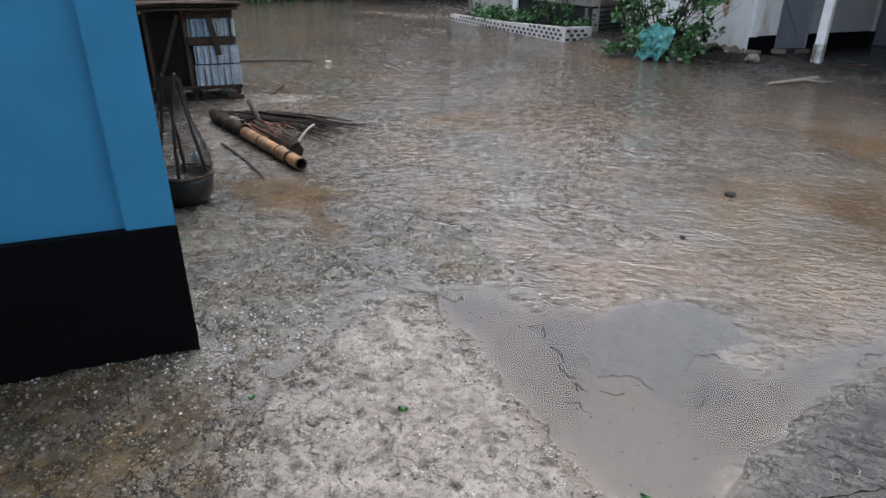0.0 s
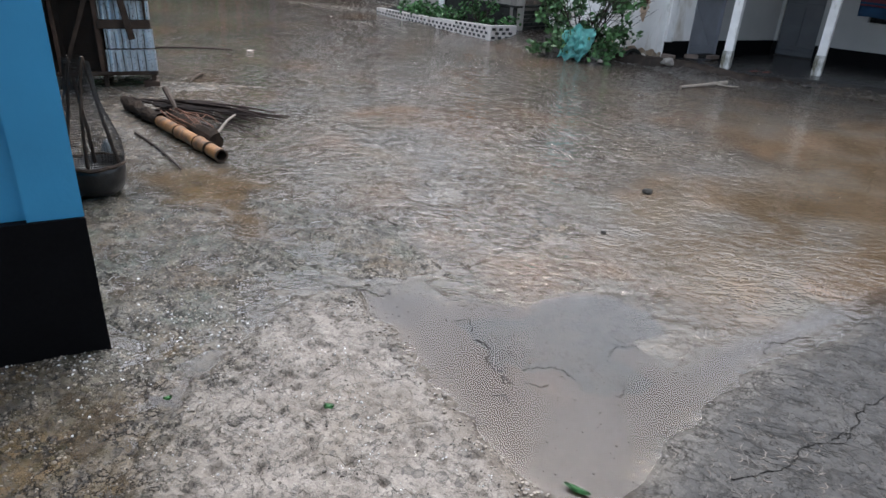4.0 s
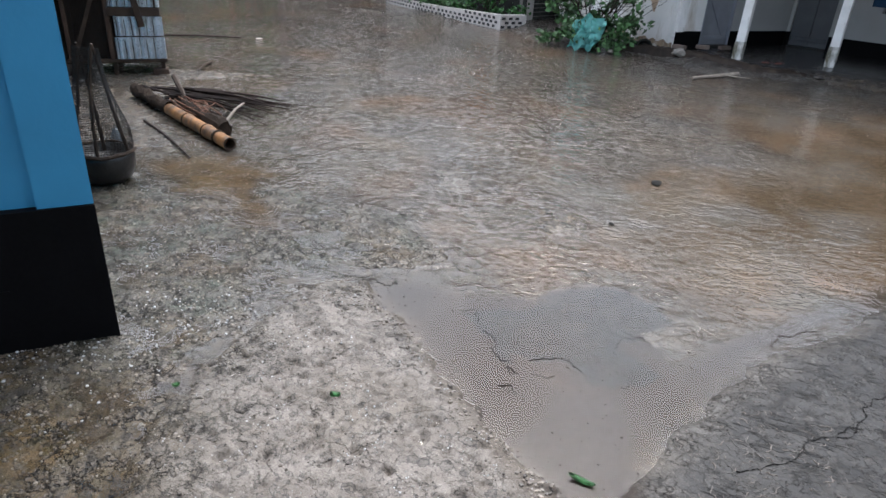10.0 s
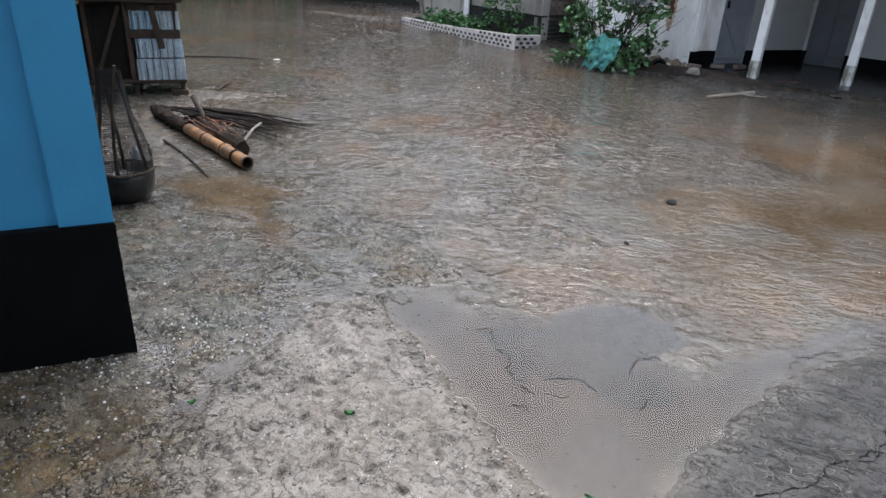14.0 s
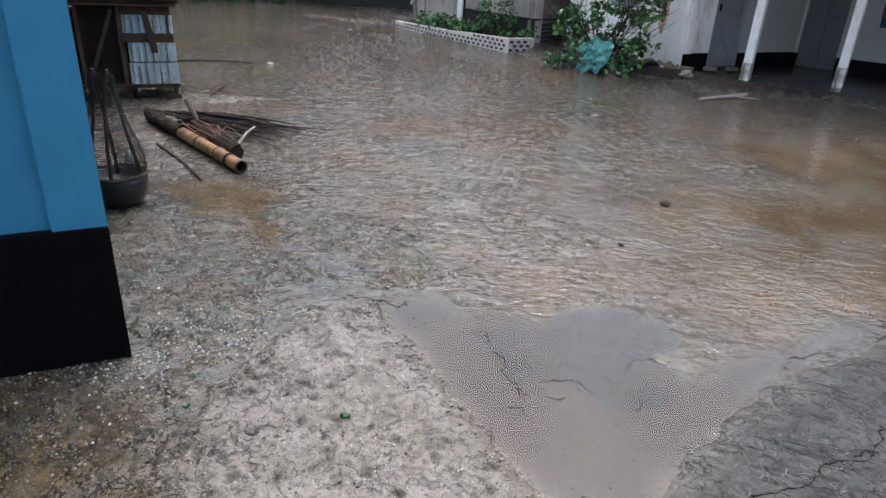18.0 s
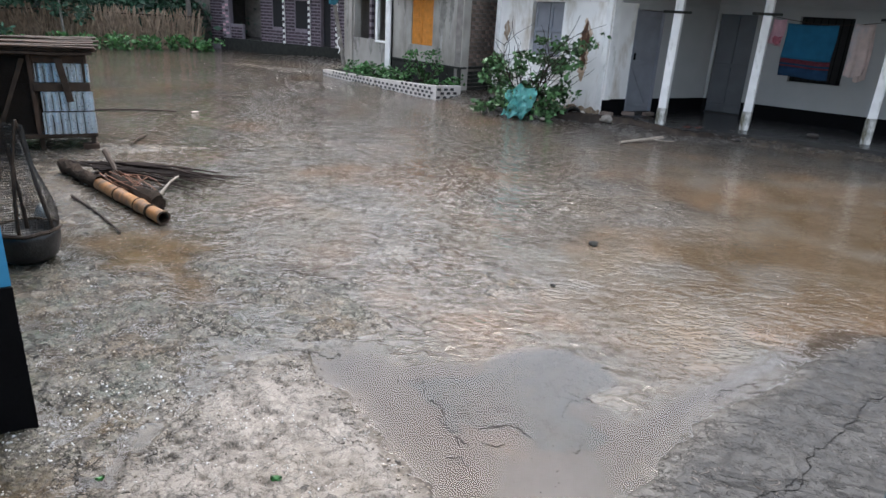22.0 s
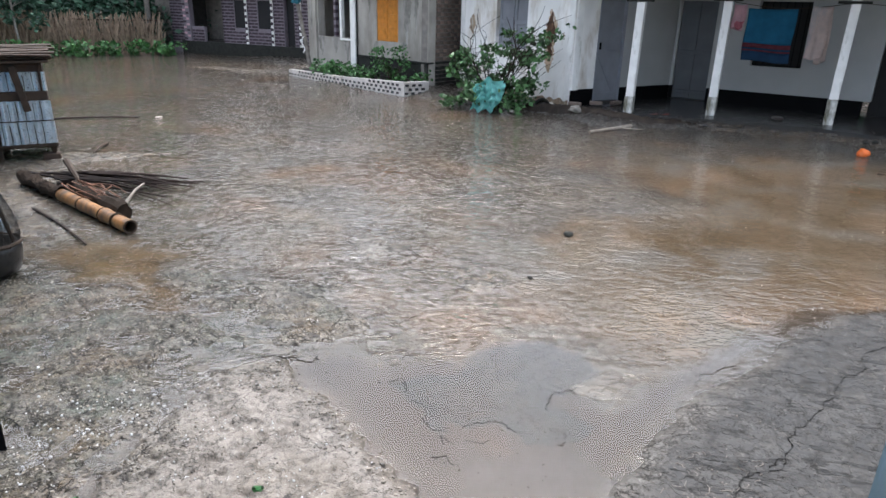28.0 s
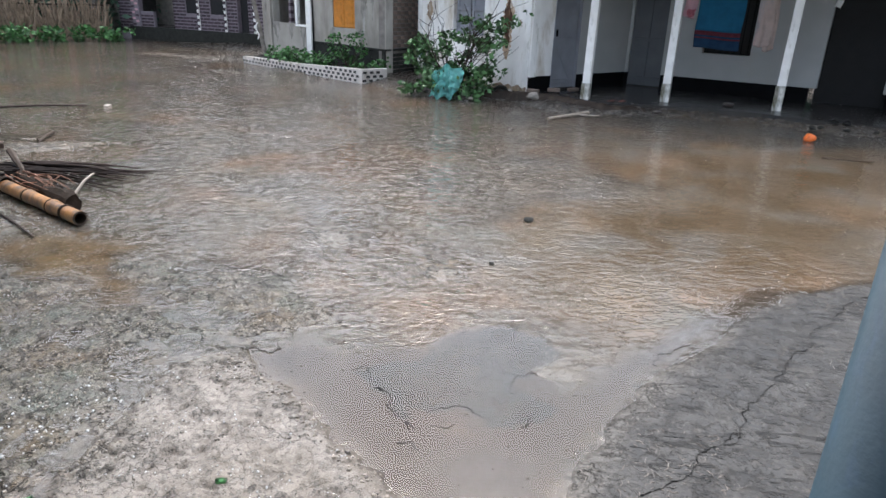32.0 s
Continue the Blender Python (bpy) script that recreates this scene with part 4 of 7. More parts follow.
for v in bm.verts:
    v.co += 0.05 * Vector((noise.noise(v.co * 13), noise.noise(v.co * 13 + Vector((9, 0, 0))), noise.noise(v.co * 17)))
part("moss", bm, M_MOSS, grey, "clumps of dark moss")
for x, mt, lab in ((1.12, M_JOINT, "banded post"), (1.41, M_COLUMN, "white post")):
    block("post", x, x + 0.10, 0.05, 0.14, 0.95, 1.98, mt, grey, lab)
for k in range(6):
    block("band", 1.115, 1.225, 0.045, 0.145, 1.0 + 0.18 * k, 1.08 + 0.18 * k, M_PINKTILE, grey)
block("inner_wall", 0.2, 2.4, 1.3, 1.4, -0.1, 3.3, M_MORTAR, grey)
block("inner_floor", 0.2, 2.4, 0.2, 1.3, -0.1, 0.55, M_FLOOR, grey)
block("inner_side", 2.3, 2.4, 0.2, 1.3, -0.1, 3.3, M_PLASTER, grey)
block("inner_side", 0.0, 0.2, 0.2, 1.4, -0.1, 3.3, M_PLASTER, grey)
block("inner_ceiling", 0.2, 2.3, 0.2, 1.3, 2.1, 2.2, M_PLASTER, grey)
# Near-black panels stand in for the shade of the rooms behind.
block("upper_room_shade", 0.2, 2.3, 0.5, 0.6, 2.2, 3.3, M_DARK_SHADE, grey, "near-black panel for the shade of the upper room")
block("inner_window_shade", 1.0, 2.1, 1.27, 1.298, 0.9, 1.95, M_DARK_SHADE, grey, "near-black panel for the shade of the inner window")
block("roof_slab", -0.3, GL + 0.3, -0.3, 4.0, 3.4, 3.55, M_MOSS, grey)
flank = placed(block("flank_wall", 0.0, 3.2, 0.025, 0.2, -0.1, 3.4, M_MORTAR, grey, "bare brick flank wall"), pose(GL, 0.0, 0, 0, 0, 76 + 24.6))
placed(block("flank_ledge", 0.0, 3.2, -0.03, 0.02, 0.56, 0.60, M_MOSS, grey), pose(GL, 0.0, 0, 0, 0, 76 + 24.6))
placed(block("flank_band", 0.0, 3.2, -0.02, 0.02, 2.06, 2.2, M_PLASTER, grey), pose(GL, 0.0, 0, 0, 0, 76 + 24.6))

# ---- purple house ----
purple = thing("purple_house", pose(-19.4, 18.4, 0, 0, 0, -5), "low purple brick-painted house with porch and tin roof", "house")
bm = bmesh.new()
wall_with_holes(bm, 2.82, 0.42, 1.985, 0.15, [(0.58, 1.08, 0.93, 1.82), (1.66, 2.24, 0.93, 1.82)])
fw = placed(part("front_wall", bm, M_JOINT, purple, "purple brick-painted wall with white joints"), pose(2.47, 0, 0))
block("plinth", 0.3, 6.5, -0.03, 0.15, -0.1, 0.418, M_MOSS, purple)
block("porch_wall", 0.88, 1.5, 0.0, 0.12, 0.42, 0.92, M_JOINT, purple)
block("pillar", 0.50, 0.86, -0.05, 0.14, 0.42, 1.985, M_JOINT, purple, "corner pillar banded in pink and white tiles")
block("side_wall", -0.2, 0.49, 0.0, 0.14, -0.1, 1.985, M_JOINT, purple, "purple brick wall beside the pillar")
block("doorway_wall", 5.72, 6.5, 0.0, 0.14, 0.42, 1.985, M_JOINT, purple)
for x in (3.58, 4.75, 5.96):
    block("banded_post", x, x + 0.10, -0.055, -0.016, 0.42, 1.985, M_COLUMN, purple, "narrow post banded in white and purple")
block("porch_back", 0.2, 6.4, 1.2, 1.3, -0.1, 2.5, M_MORTAR, purple)
block("porch_floor", 0.2, 6.4, 0.13, 1.2, -0.1, 0.45, M_FLOOR, purple)
block("lintel", -0.2, 6.5, -0.06, 0.14, 1.99, 2.08, M_RED, purple, "dark red painted beam")
block("fascia", -0.2, 6.6, -0.3, -0.2, 2.082, 2.5, M_CEIL, purple, "dark red painted fascia board")
block("left_wall", -1.6, 0.2, 0.3, 0.5, -0.1, 2.6, M_MORTAR, purple)
# Left porch side in the dark board tone, which carries the porch's shade.
block("porch_side", 0.2, 0.3, 0.05, 1.2, -0.1, 2.5, M_CEIL, purple)
block("porch_side", 6.3, 6.4, 0.1, 1.2, -0.1, 2.5, M_PLASTER, purple)
# Ceiling coloured near-black to hold the porch's shade.
block("porch_ceiling", 0.2, 6.4, 0.1, 1.3, 2.5, 2.56, M_DARK_SHADE, purple)
M_PANEL_B = mat("blue_painted_panel", (0.04, 0.15, 0.34), 0.5, vary=0.15, scale=6)
M_PANEL_R = mat("orange_red_panel", (0.28, 0.065, 0.035), 0.5, vary=0.15, scale=6)
for k in range(26):
    x = 0.35 + 0.235 * k
    block("fascia_panel", x, x + 0.17, -0.33, -0.302, 2.11, 2.40, (M_PANEL_B, M_PANEL_R)[k % 2] if k < 5 else M_PANEL_B if k > 21 and k % 2 else M_PINKTILE, purple, "blue or red painted panel" if k < 6 else "")
bm = bmesh.new()
corrugated(bm, -0.5, 7.2, -2.6, 0.5, 0.15, 0.02)
placed(part("roof", bm, M_ROOF_D, purple, "rusty corrugated tin roof"), pose(0, 0, 2.80, 112, 0, 0))

# ---- pieces and foliage ----
def bricks(quads, material, parent, at=None, depth=0.012):
    """Separate bricks proud of the plane y = 0; alike ones share a mesh."""
    shared = {}
    for x0, x1, z0, z1 in quads:
        key = (round(x1 - x0, 3), round(z1 - z0, 3))
        if key not in shared:
            w, h, e = key[0], key[1], 0.005
            me = bpy.data.meshes.new("brick")
            me.from_pydata([(0, 0.004, 0), (w, 0.004, 0), (w, 0.004, h), (0, 0.004, h), (e, -depth, e), (w - e, -depth, e), (w - e, -depth, h - e), (e, -depth, h - e)], [],
                           [(4, 5, 6, 7), (0, 1, 5, 4), (1, 2, 6, 5), (2, 3, 7, 6), (3, 0, 4, 7), (0, 3, 2, 1)])
            me.materials.append(material)
            shared[key] = me
        part("brick", shared[key], None, parent).matrix_local = (at or Matrix()) @ pose(x0, 0, z0)


def brick_quads(x0, x1, z0, z1, length, height, joint, holes=(), seed=0, ragged=0.0):
    """Courses of bricks in running bond, cut at the holes."""
    out, rnd = [], random.Random(seed)
    row = 0
    z = z0
    while z + height <= z1 + 1e-6:
        x = x0 - (row % 2) * length / 2
        while x < x1:
            spans = [(max(x, x0), min(x + length - joint, x1))]
            for h in holes:
                if z < h[3] and z + height > h[2]:
                    spans = [q for a, b in spans for q in ((a, min(b, h[0])), (max(a, h[1]), b)) if q[1] - q[0] > 0.02]
            out += [(a, b, z, z + height - joint) for a, b in spans if b - a > 0.02 and rnd.random() >= ragged]
            x += length
        z += height
        row += 1
    return out


def leaves(name, centres, sizes, material, parent=None, seed=0, droop=0.3, label="", ratio=0.55):
    """A crown of small bent leaves, each of four triangles, at the centres given."""
    rnd = np.random.RandomState(seed)
    n = len(centres)
    c = np.asarray(centres, float)
    a = rnd.normal(size=(n, 3))
    a[:, 2] = a[:, 2] * 0.5 - droop
    a /= np.linalg.norm(a, axis=1, keepdims=True)
    u = np.cross(a, rnd.normal(size=(n, 3)))
    u /= np.linalg.norm(u, axis=1, keepdims=True) + 1e-9
    w = np.cross(a, u)
    s = np.asarray(sizes)[:, None]
    co = np.stack([c, c + a * s * 0.5 + u * s * ratio * 0.5 + w * s * 0.06, c + a * s, c + a * s * 0.5 - u * s * ratio * 0.5 + w * s * 0.06], 1).reshape(-1, 3)
    i = np.arange(n)[:, None] * 4
    fa = np.concatenate([np.concatenate([i, i + 1, i + 2], 1), np.concatenate([i, i + 2, i + 3], 1)])
    me = bpy.data.meshes.new(name)
    me.from_pydata(co.tolist(), [], fa.tolist())
    me.materials.append(material)
    return part(name, me, None, parent, label)


def clumps(seed, n, clusters, spread):
    """Centres of n leaves gathered round clusters of (x, y, z, radius)."""
    rnd = np.random.RandomState(seed)
    cl = np.array(clusters)
    pick = rnd.randint(len(cl), size=n)
    v = rnd.normal(size=(n, 3))
    v /= np.linalg.norm(v, axis=1, keepdims=True)
    r = rnd.rand(n, 1) ** 0.45
    return cl[pick, :3] + v * r * cl[pick, 3:4] * np.array(spread)


def branch(bm, a, b, r0, r1, bend, seed, n=6, sides=6):
    rnd = random.Random(seed)
    a, b = Vector(a), Vector(b)
    off = Vector((rnd.uniform(-1, 1), rnd.uniform(-1, 1), rnd.uniform(-0.5, 1))) * bend
    pts = [a.lerp(b, k / n) + off * math.sin(math.pi * k / n) + Vector((rnd.uniform(-1, 1), rnd.uniform(-1, 1), 0)) * bend * 0.15 for k in range(n + 1)]
    tube(bm, pts, [r0 + (r1 - r0) * k / n for k in range(n + 1)], sides)
    return pts


# bricks of the purple house and of the grey house's flank
HOLES = [(0.56, 1.10, 0.91, 1.84), (1.64, 2.26, 0.91, 1.84)]
bricks(brick_quads(0.0, 2.8, 0.44, 1.98, 0.30, 0.102, 0.034, HOLES, 1), M_PINKTILE, fw)
bricks(brick_quads(0.90, 1.48, 0.44, 0.92, 0.30, 0.102, 0.034, (), 2), M_PINKTILE, purple)
bricks(brick_quads(5.74, 6.48, 0.44, 2.0, 0.26, 0.102, 0.036, (), 3), M_PINKTILE, purple)
bricks(brick_quads(-0.19, 0.48, 0.3, 2.0, 0.30, 0.102, 0.03, (), 8), M_PINKTILE, purple)
for k in range(17):
    x = 0.52 + 0.16 * (k % 2)
    block("tile", x, x + 0.15, -0.062, -0.052, 0.46 + 0.096 * k, 0.53 + 0.096 * k, M_CLOTH_P if k % 3 else M_PINKTILE, purple)
for x in (3.58, 4.75, 5.96):
    for k in range(8):
        block("band", x - 0.004, x + 0.104, -0.062, -0.0551, 0.5 + 0.19 * k, 0.59 + 0.19 * k, M_PINKTILE, purple)
# Near-black panels close the openings and stand in for indoor shade.
for k in (0.58, 1.66):
    placed(block("opening_shade", k + 0.004, k + (0.496 if k < 1 else 0.576), 0.02, 0.06, 0.934, 1.816, M_DARK_SHADE, purple, "near-black panel for the shade in the window opening"), pose(2.47, 0, 0))
block("doorway_shade", 5.28, 5.73, 0.16, 0.2, 0.42, 2.0, M_DARK_SHADE, purple, "near-black panel for the shade in the doorway")
bricks(brick_quads(0.05, 2.2, 0.62, 2.05, 0.25, 0.085, 0.014, (), 4), M_BRICK_D, flank, pose(0, 0.022, 0))
bricks(brick_quads(0.05, 2.2, 0.0, 0.55, 0.25, 0.085, 0.014, (), 5), M_MOSS, flank, pose(0, 0.022, 0))
bricks(brick_quads(0.05, 2.2, 2.22, 3.3, 0.25, 0.085, 0.014, (), 6, 0.55), M_BRICK_D, flank, pose(0, 0.022, 0))

# rust streaks, peeled plaster and splashed mud on the white and grey walls
def smear(name, m_, parent, at, x, z, heights, widths, seed, lift, label, wander_=0.02):
    """A ragged stain a hair proud of a wall: its half-width at each height below z."""
    bm = bmesh.new()
    r_ = random.Random(seed)
    n = 40
    rows = []
    for k in range(n + 1):
        d = heights[-1] * k / n
        w = float(np.interp(d, heights, widths))
        mid = x + wander_ * math.sin(k * 0.35 + seed)
        rows.append([bm.verts.new((mid + s_ * max(0.003, w * (1 + r_.uniform(-0.28, 0.28)) + r_.uniform(-0.006, 0.006)), -lift, z - d)) for s_ in (-1, 1)])
    for a, b in zip(rows, rows[1:]):
        bm.faces.new((a[0], b[0], b[1], a[1]))
    return placed(part(name, bm, m_, parent, label), at)


M_RUST = mat("rust_streak", (0.085, 0.038, 0.018), 0.8, vary=0.5, scale=9, bump=0.2, stain=(0.3, 0.2, 0.12), stain_amount=0.1, stain_scale=9)
M_RUST_P = mat("pale_rust_wash", (0.52, 0.38, 0.26), 0.8, vary=0.3, scale=9, bump=0.2, stain=(0.75, 0.72, 0.66), stain_amount=0.35, stain_scale=8)
M_PEEL = mat("bared_mud_plaster", (0.34, 0.25, 0.17), 0.85, vary=0.35, scale=9, bump=0.5, stain=(0.62, 0.58, 0.5), stain_amount=0.35, stain_scale=9)
M_SOOT = mat("black_algae_streak", (0.24, 0.23, 0.205), 0.85, vary=0.4, scale=7, bump=0.2, stain=(0.42, 0.40, 0.37), stain_amount=0.5, stain_scale=6)
smear("rust_wash", M_RUST_P, white, FRONT, 2.95, 1.74, [0, 0.3, 0.6, 0.9, 1.1], [0.02, 0.17, 0.12, 0.10, 0.02], 5, 0.002, "pale brown wash down the wall")
smear("rust_stain", M_RUST, white, FRONT, 2.95, 1.70, [0, 0.3, 0.45, 0.6, 0.86], [0.012, 0.115, 0.10, 0.065, 0.03], 2, 0.004, "rust-brown streak on the wall")
smear("peeled_patch", M_PEEL, white, FRONT, 0.42, 1.62, [0, 0.1, 0.25, 0.4], [0.02, 0.09, 0.12, 0.02], 7, 0.002, "peeled patch of whitewash")
smear("peeled_patch", M_PEEL, white, FRONT, 3.30, 1.36, [0, 0.06, 0.12], [0.01, 0.03, 0.01], 8, 0.002, "small peeled spot")
bm = bmesh.new()
r_ = random.Random(14)
lo = [bm.verts.new((0.05 * k, -0.003, 0.0)) for k in range(72)]
hi = [bm.verts.new((0.05 * k, -0.003, 0.20 + 0.16 * noise.noise(Vector((k * 0.11, 3, 0))) + 0.05 * noise.noise(Vector((k * 0.4, 7, 0))) + r_.uniform(-0.008, 0.008))) for k in range(72)]
for k in range(71):
    bm.faces.new((lo[k], lo[k + 1], hi[k + 1], hi[k]))
placed(part("mud_splash", bm, M_PEEL, white, "splashed mud and bared plaster at the wall foot"), FRONT)
for k, (x, z, h, w) in enumerate(((2.85, 2.08, 0.8, 0.06), (4.3, 2.1, 1.3, 0.16), (4.62, 2.06, 0.9, 0.10), (4.75, 3.3, 1.2, 0.16), (2.55, 3.2, 1.4, 0.12), (3.1, 0.95, 0.34, 0.10), (4.2, 0.98, 0.36, 0.14), (0.18, 2.0, 1.4, 0.09), (0.6, 0.97, 0.5, 0.2), (1.3, 0.97, 0.4, 0.16), (1.85, 0.97, 0.6, 0.14), (2.6, 3.3, 1.0, 0.2), (4.4, 3.35, 1.0, 0.2))):
    smear("algae_streak", M_SOOT, grey, pose(0, -0.062 if x < 0.34 else 0, 0), x, z, [0, h * 0.2, h * 0.6, h], [w * 0.8, w, w * 0.5, 0.01], 20 + k, 0.004, "dark damp streak on the plaster", 0.012)

# ---- tiled planter with creepers ----
planter = thing("planter", pose(0, 0, 0), "low white planter wall dotted with small black tiles", "planter", kind="structure")
PL = [(-10.95, 13.98, 0.15), (-8.63, 12.81, 0.20), (-6.46, 11.92, 0.28), (-6.13, 12.40, 0.28)]
M_PLANT = mat("white_tile_grout", (0.62, 0.58, 0.54), 0.6, vary=0.15, scale=8, bump=0.2, stain=(0.3, 0.25, 0.19), stain_amount=0.25, stain_scale=5)
M_SPOT = mat("black_tile_spot", (0.02, 0.019, 0.02), 0.4, vary=0.3)
spot = None
for (x0, y0, h0), (x1, y1, h1) in zip(PL, PL[1:]):
    n = math.hypot(x1 - x0, y1 - y0)
    yaw = math.degrees(math.atan2(y1 - y0, x1 - x0))
    bm = bmesh.new()
    made = box(bm, 0, n, 0, 0.12, -0.1, 1.0, bevel=0.0)
    for v in made:
        if v.co.z > 0.5:
            v.co.z = h0 + (h1 - h0) * v.co.x / n
    w = part("planter_wall", bm, M_PLANT, planter)
    w.matrix_local = pose(x0, y0, 0, 0, 0, yaw)
    k = 0
    for i in range(int(n / 0.16)):
        for j in range(3):
            x = 0.06 + i * 0.16 + (j % 2) * 0.078 + 0.012 * math.sin(i * 5.1 + j)
            top_z = h0 + (h1 - h0) * x / n
            z = 0.05 + j * 0.08
            if z + 0.03 > top_z or x > n - 0.04:
                continue
            if spot is None:
                bm = bmesh.new()
                box(bm, -0.041, 0.041, -0.006, 0.004, -0.025, 0.025, bevel=0.003)
                spot = mesh_of("tile", bm, M_SPOT)
            s = part("tile", spot, None, w)
            s.matrix_local = pose(x, 0, z, 0, 3 * math.sin(i * 3.3 + j), 0)
            k += 1
soil = bmesh.new()
vs = [soil.verts.new(p) for p in ((-10.8, 14.1, 0.13), (-8.6, 12.93, 0.17), (-6.46, 12.05, 0.2), (-6.25, 12.4, 0.2), (-6.5, 13.0, 0.22), (-10.9, 15.0, 0.15))]
soil.faces.new(vs)
bmesh.ops.solidify(soil, geom=soil.faces[:], thickness=0.1)
part("soil", soil, M_MOSS, planter, "dark wet soil")
for k, (x, y, r, h, n) in enumerate(((-9.6, 13.65, 0.6, 0.24, 300), (-8.8, 13.3, 0.6, 0.28, 420), (-7.9, 12.95, 0.55, 0.26, 380), (-7.25, 12.8, 0.5, 0.75, 380), (-6.75, 12.75, 0.35, 0.22, 130))):
    pl = thing("creeper_plant", pose(x, y, 0.16), "leafy green creeper growing in the planter", "plant", "planter plants")
    bm = bmesh.new()
    for j in range(9):
        a = j * 2.4
        branch(bm, (0, 0, 0), (r * 0.8 * math.cos(a), r * 0.4 * math.sin(a), h * (0.5 + 0.5 * ((j * 37) % 10) / 10)), 0.008, 0.003, 0.05, j + 30 * k, 4, 4)
    part("stems", bm, M_STICK, pl)
    rr = random.Random(k)
    cl = [(rr.uniform(-r, r), rr.uniform(-0.3, 0.25), rr.uniform(0.05, h), 0.16) for _ in range(14)]
    leaves("foliage", clumps(k + 40, n, cl, (1, 1, 0.7)), np.random.RandomState(k).uniform(0.05, 0.10, n), M_LEAF2, pl, k, 0.2, ratio=0.8)

# ---- bush with a plastic sheet ----
bush = thing("bush", pose(-4.27, 11.25, 0.03), "straggling green bush with bare twigs against the white wall", "bush")
bm = bmesh.new()
tips = []
rr = random.Random(5)
for j in range(26):
    a = rr.uniform(0, math.tau)
    t = (rr.uniform(-0.75, 0.75), rr.uniform(-0.4, 0.4), rr.uniform(0.5, 1.25))
    tips += branch(bm, (0.1 * math.cos(a), 0.1 * math.sin(a), 0), t, 0.014, 0.005, 0.12, j)[3:]
for j in range(110):
    p = rr.choice(tips)
    q = p + Vector((rr.uniform(-0.35, 0.6), rr.uniform(-0.2, 0.2), rr.uniform(-0.05, 0.5)))
    if q.z < 1.75:
        branch(bm, p, q, 0.006, 0.003, 0.06, j + 90, 4, 4)
for j, q in enumerate(((1.25, 0.25, 1.62), (1.05, 0.3, 1.45), (0.75, 0.3, 1.75))):
    branch(bm, (0.35, 0.1, 0.95), q, 0.008, 0.003, 0.12, j + 200, 6, 4)
part("branchwork", bm, M_STICK, bush, "thin grey-brown stems and bare twigs")
cl = []
for j in range(46):
    x = rr.uniform(-0.75, 0.78)
    cl.append((x, rr.uniform(-0.45, 0.4), rr.uniform(0.05, 0.5), rr.uniform(0.1, 0.2)))
for j in range(16):
    cl.append((rr.uniform(-0.78, -0.38), rr.uniform(-0.3, 0.3), rr.uniform(0.45, 0.98), rr.uniform(0.07, 0.14)))
    cl.append((rr.uniform(0.22, 0.75), rr.uniform(-0.3, 0.3), rr.uniform(0.45, 1.0), rr.uniform(0.07, 0.14)))
    cl.append((rr.uniform(-0.4, 0.3), rr.uniform(-0.2, 0.35), rr.uniform(0.5, 1.15), rr.uniform(0.04, 0.09)))
cl += [(0.85, 0.25, 1.22, 0.16), (0.72, 0.25, 1.15, 0.12), (0.98, 0.25, 1.28, 0.08)]
cl += [(rr.uniform(0.1, 0.95), rr.uniform(0.0, 0.35), rr.uniform(0.9, 1.35), 0.1) for _ in range(14)]
leaves("foliage", clumps(9, 2300, cl, (1, 1, 0.85)), np.random.RandomState(3).uniform(0.06, 0.14, 2300), M_LEAF, bush, 4, 0.35, ratio=0.7)
leaves("hanging_leaves", [(1.22 + 0.03 * k, 0.25, 1.5 - 0.03 * k) for k in range(4)] + [(1.05 + 0.03 * k, 0.3, 1.42 - 0.04 * k) for k in range(4)], [0.12] * 8, M_LEAF, bush, 8, 1.2)

tarp = thing("plastic_sheet", pose(-4.14, 10.76, 0.0), "crumpled turquoise plastic sheet caught in the bush", "plastic sheet")
bm = bmesh.new()
grid = [[None] * 29 for _ in range(37)]
for i in range(37):
    for j in range(29):
        u, v = i / 36, j / 28
        x = -0.36 + 0.56 * u * (0.8 + 0.2 * v) + 0.06 * v
        z = 0.03 + 0.56 * v * (0.6 + 0.4 * math.sin(2.2 * u + 0.5))
        grid[i][j] = bm.verts.new((x, 0.10 * v + 0.05 * math.sin(11 * u + 5 * v) + 0.06 * noise.noise(Vector((u * 5, v * 5, 3))) + 0.09 * noise.noise(Vector((u * 9, v * 7, 8))) + 0.03 * noise.noise(Vector((u * 19, v * 17, 2))), z + 0.03 * math.sin(13 * u + 9 * v)))
for i in range(36):
    for j in range(28):
        bm.faces.new((grid[i][j], grid[i + 1][j], grid[i + 1][j + 1], grid[i][j + 1]))
bmesh.ops.solidify(bm, geom=bm.faces[:], thickness=0.004)
part("sheet", bm, M_TARP, tarp, smooth=True)

# ---- chicken coop ----
coop = thing("chicken_coop", pose(-7.01, 4.72, 0, 0, 0, 55), "makeshift wooden chicken coop patched with corrugated tin", "coop")
for x in (-0.93, -0.54, -0.03):
    for y in (0.0, 0.75):
        block("leg", x, x + 0.05, y, y + 0.05, 0.0, 1.06, M_WOOD, coop)
block("foot_block", -0.12, 0.05, -0.06, 0.08, 0.0, 0.07, M_WOOD2, coop, "loose wooden block under the leg")
block("floor", -1.0, 0.03, -0.02, 0.8, 0.14, 0.18, M_WOOD, coop)
block("front_beam", -1.0, 0.05, -0.04, 0.0, 0.15, 0.19, M_WOOD, coop)
block("inner_back", -1.0, 0.0, 0.74, 0.77, 0.14, 1.06, M_WOOD, coop)
block("side_board", 0.0, 0.02, 0.04, 0.78, 0.19, 1.06, M_WOOD, coop)
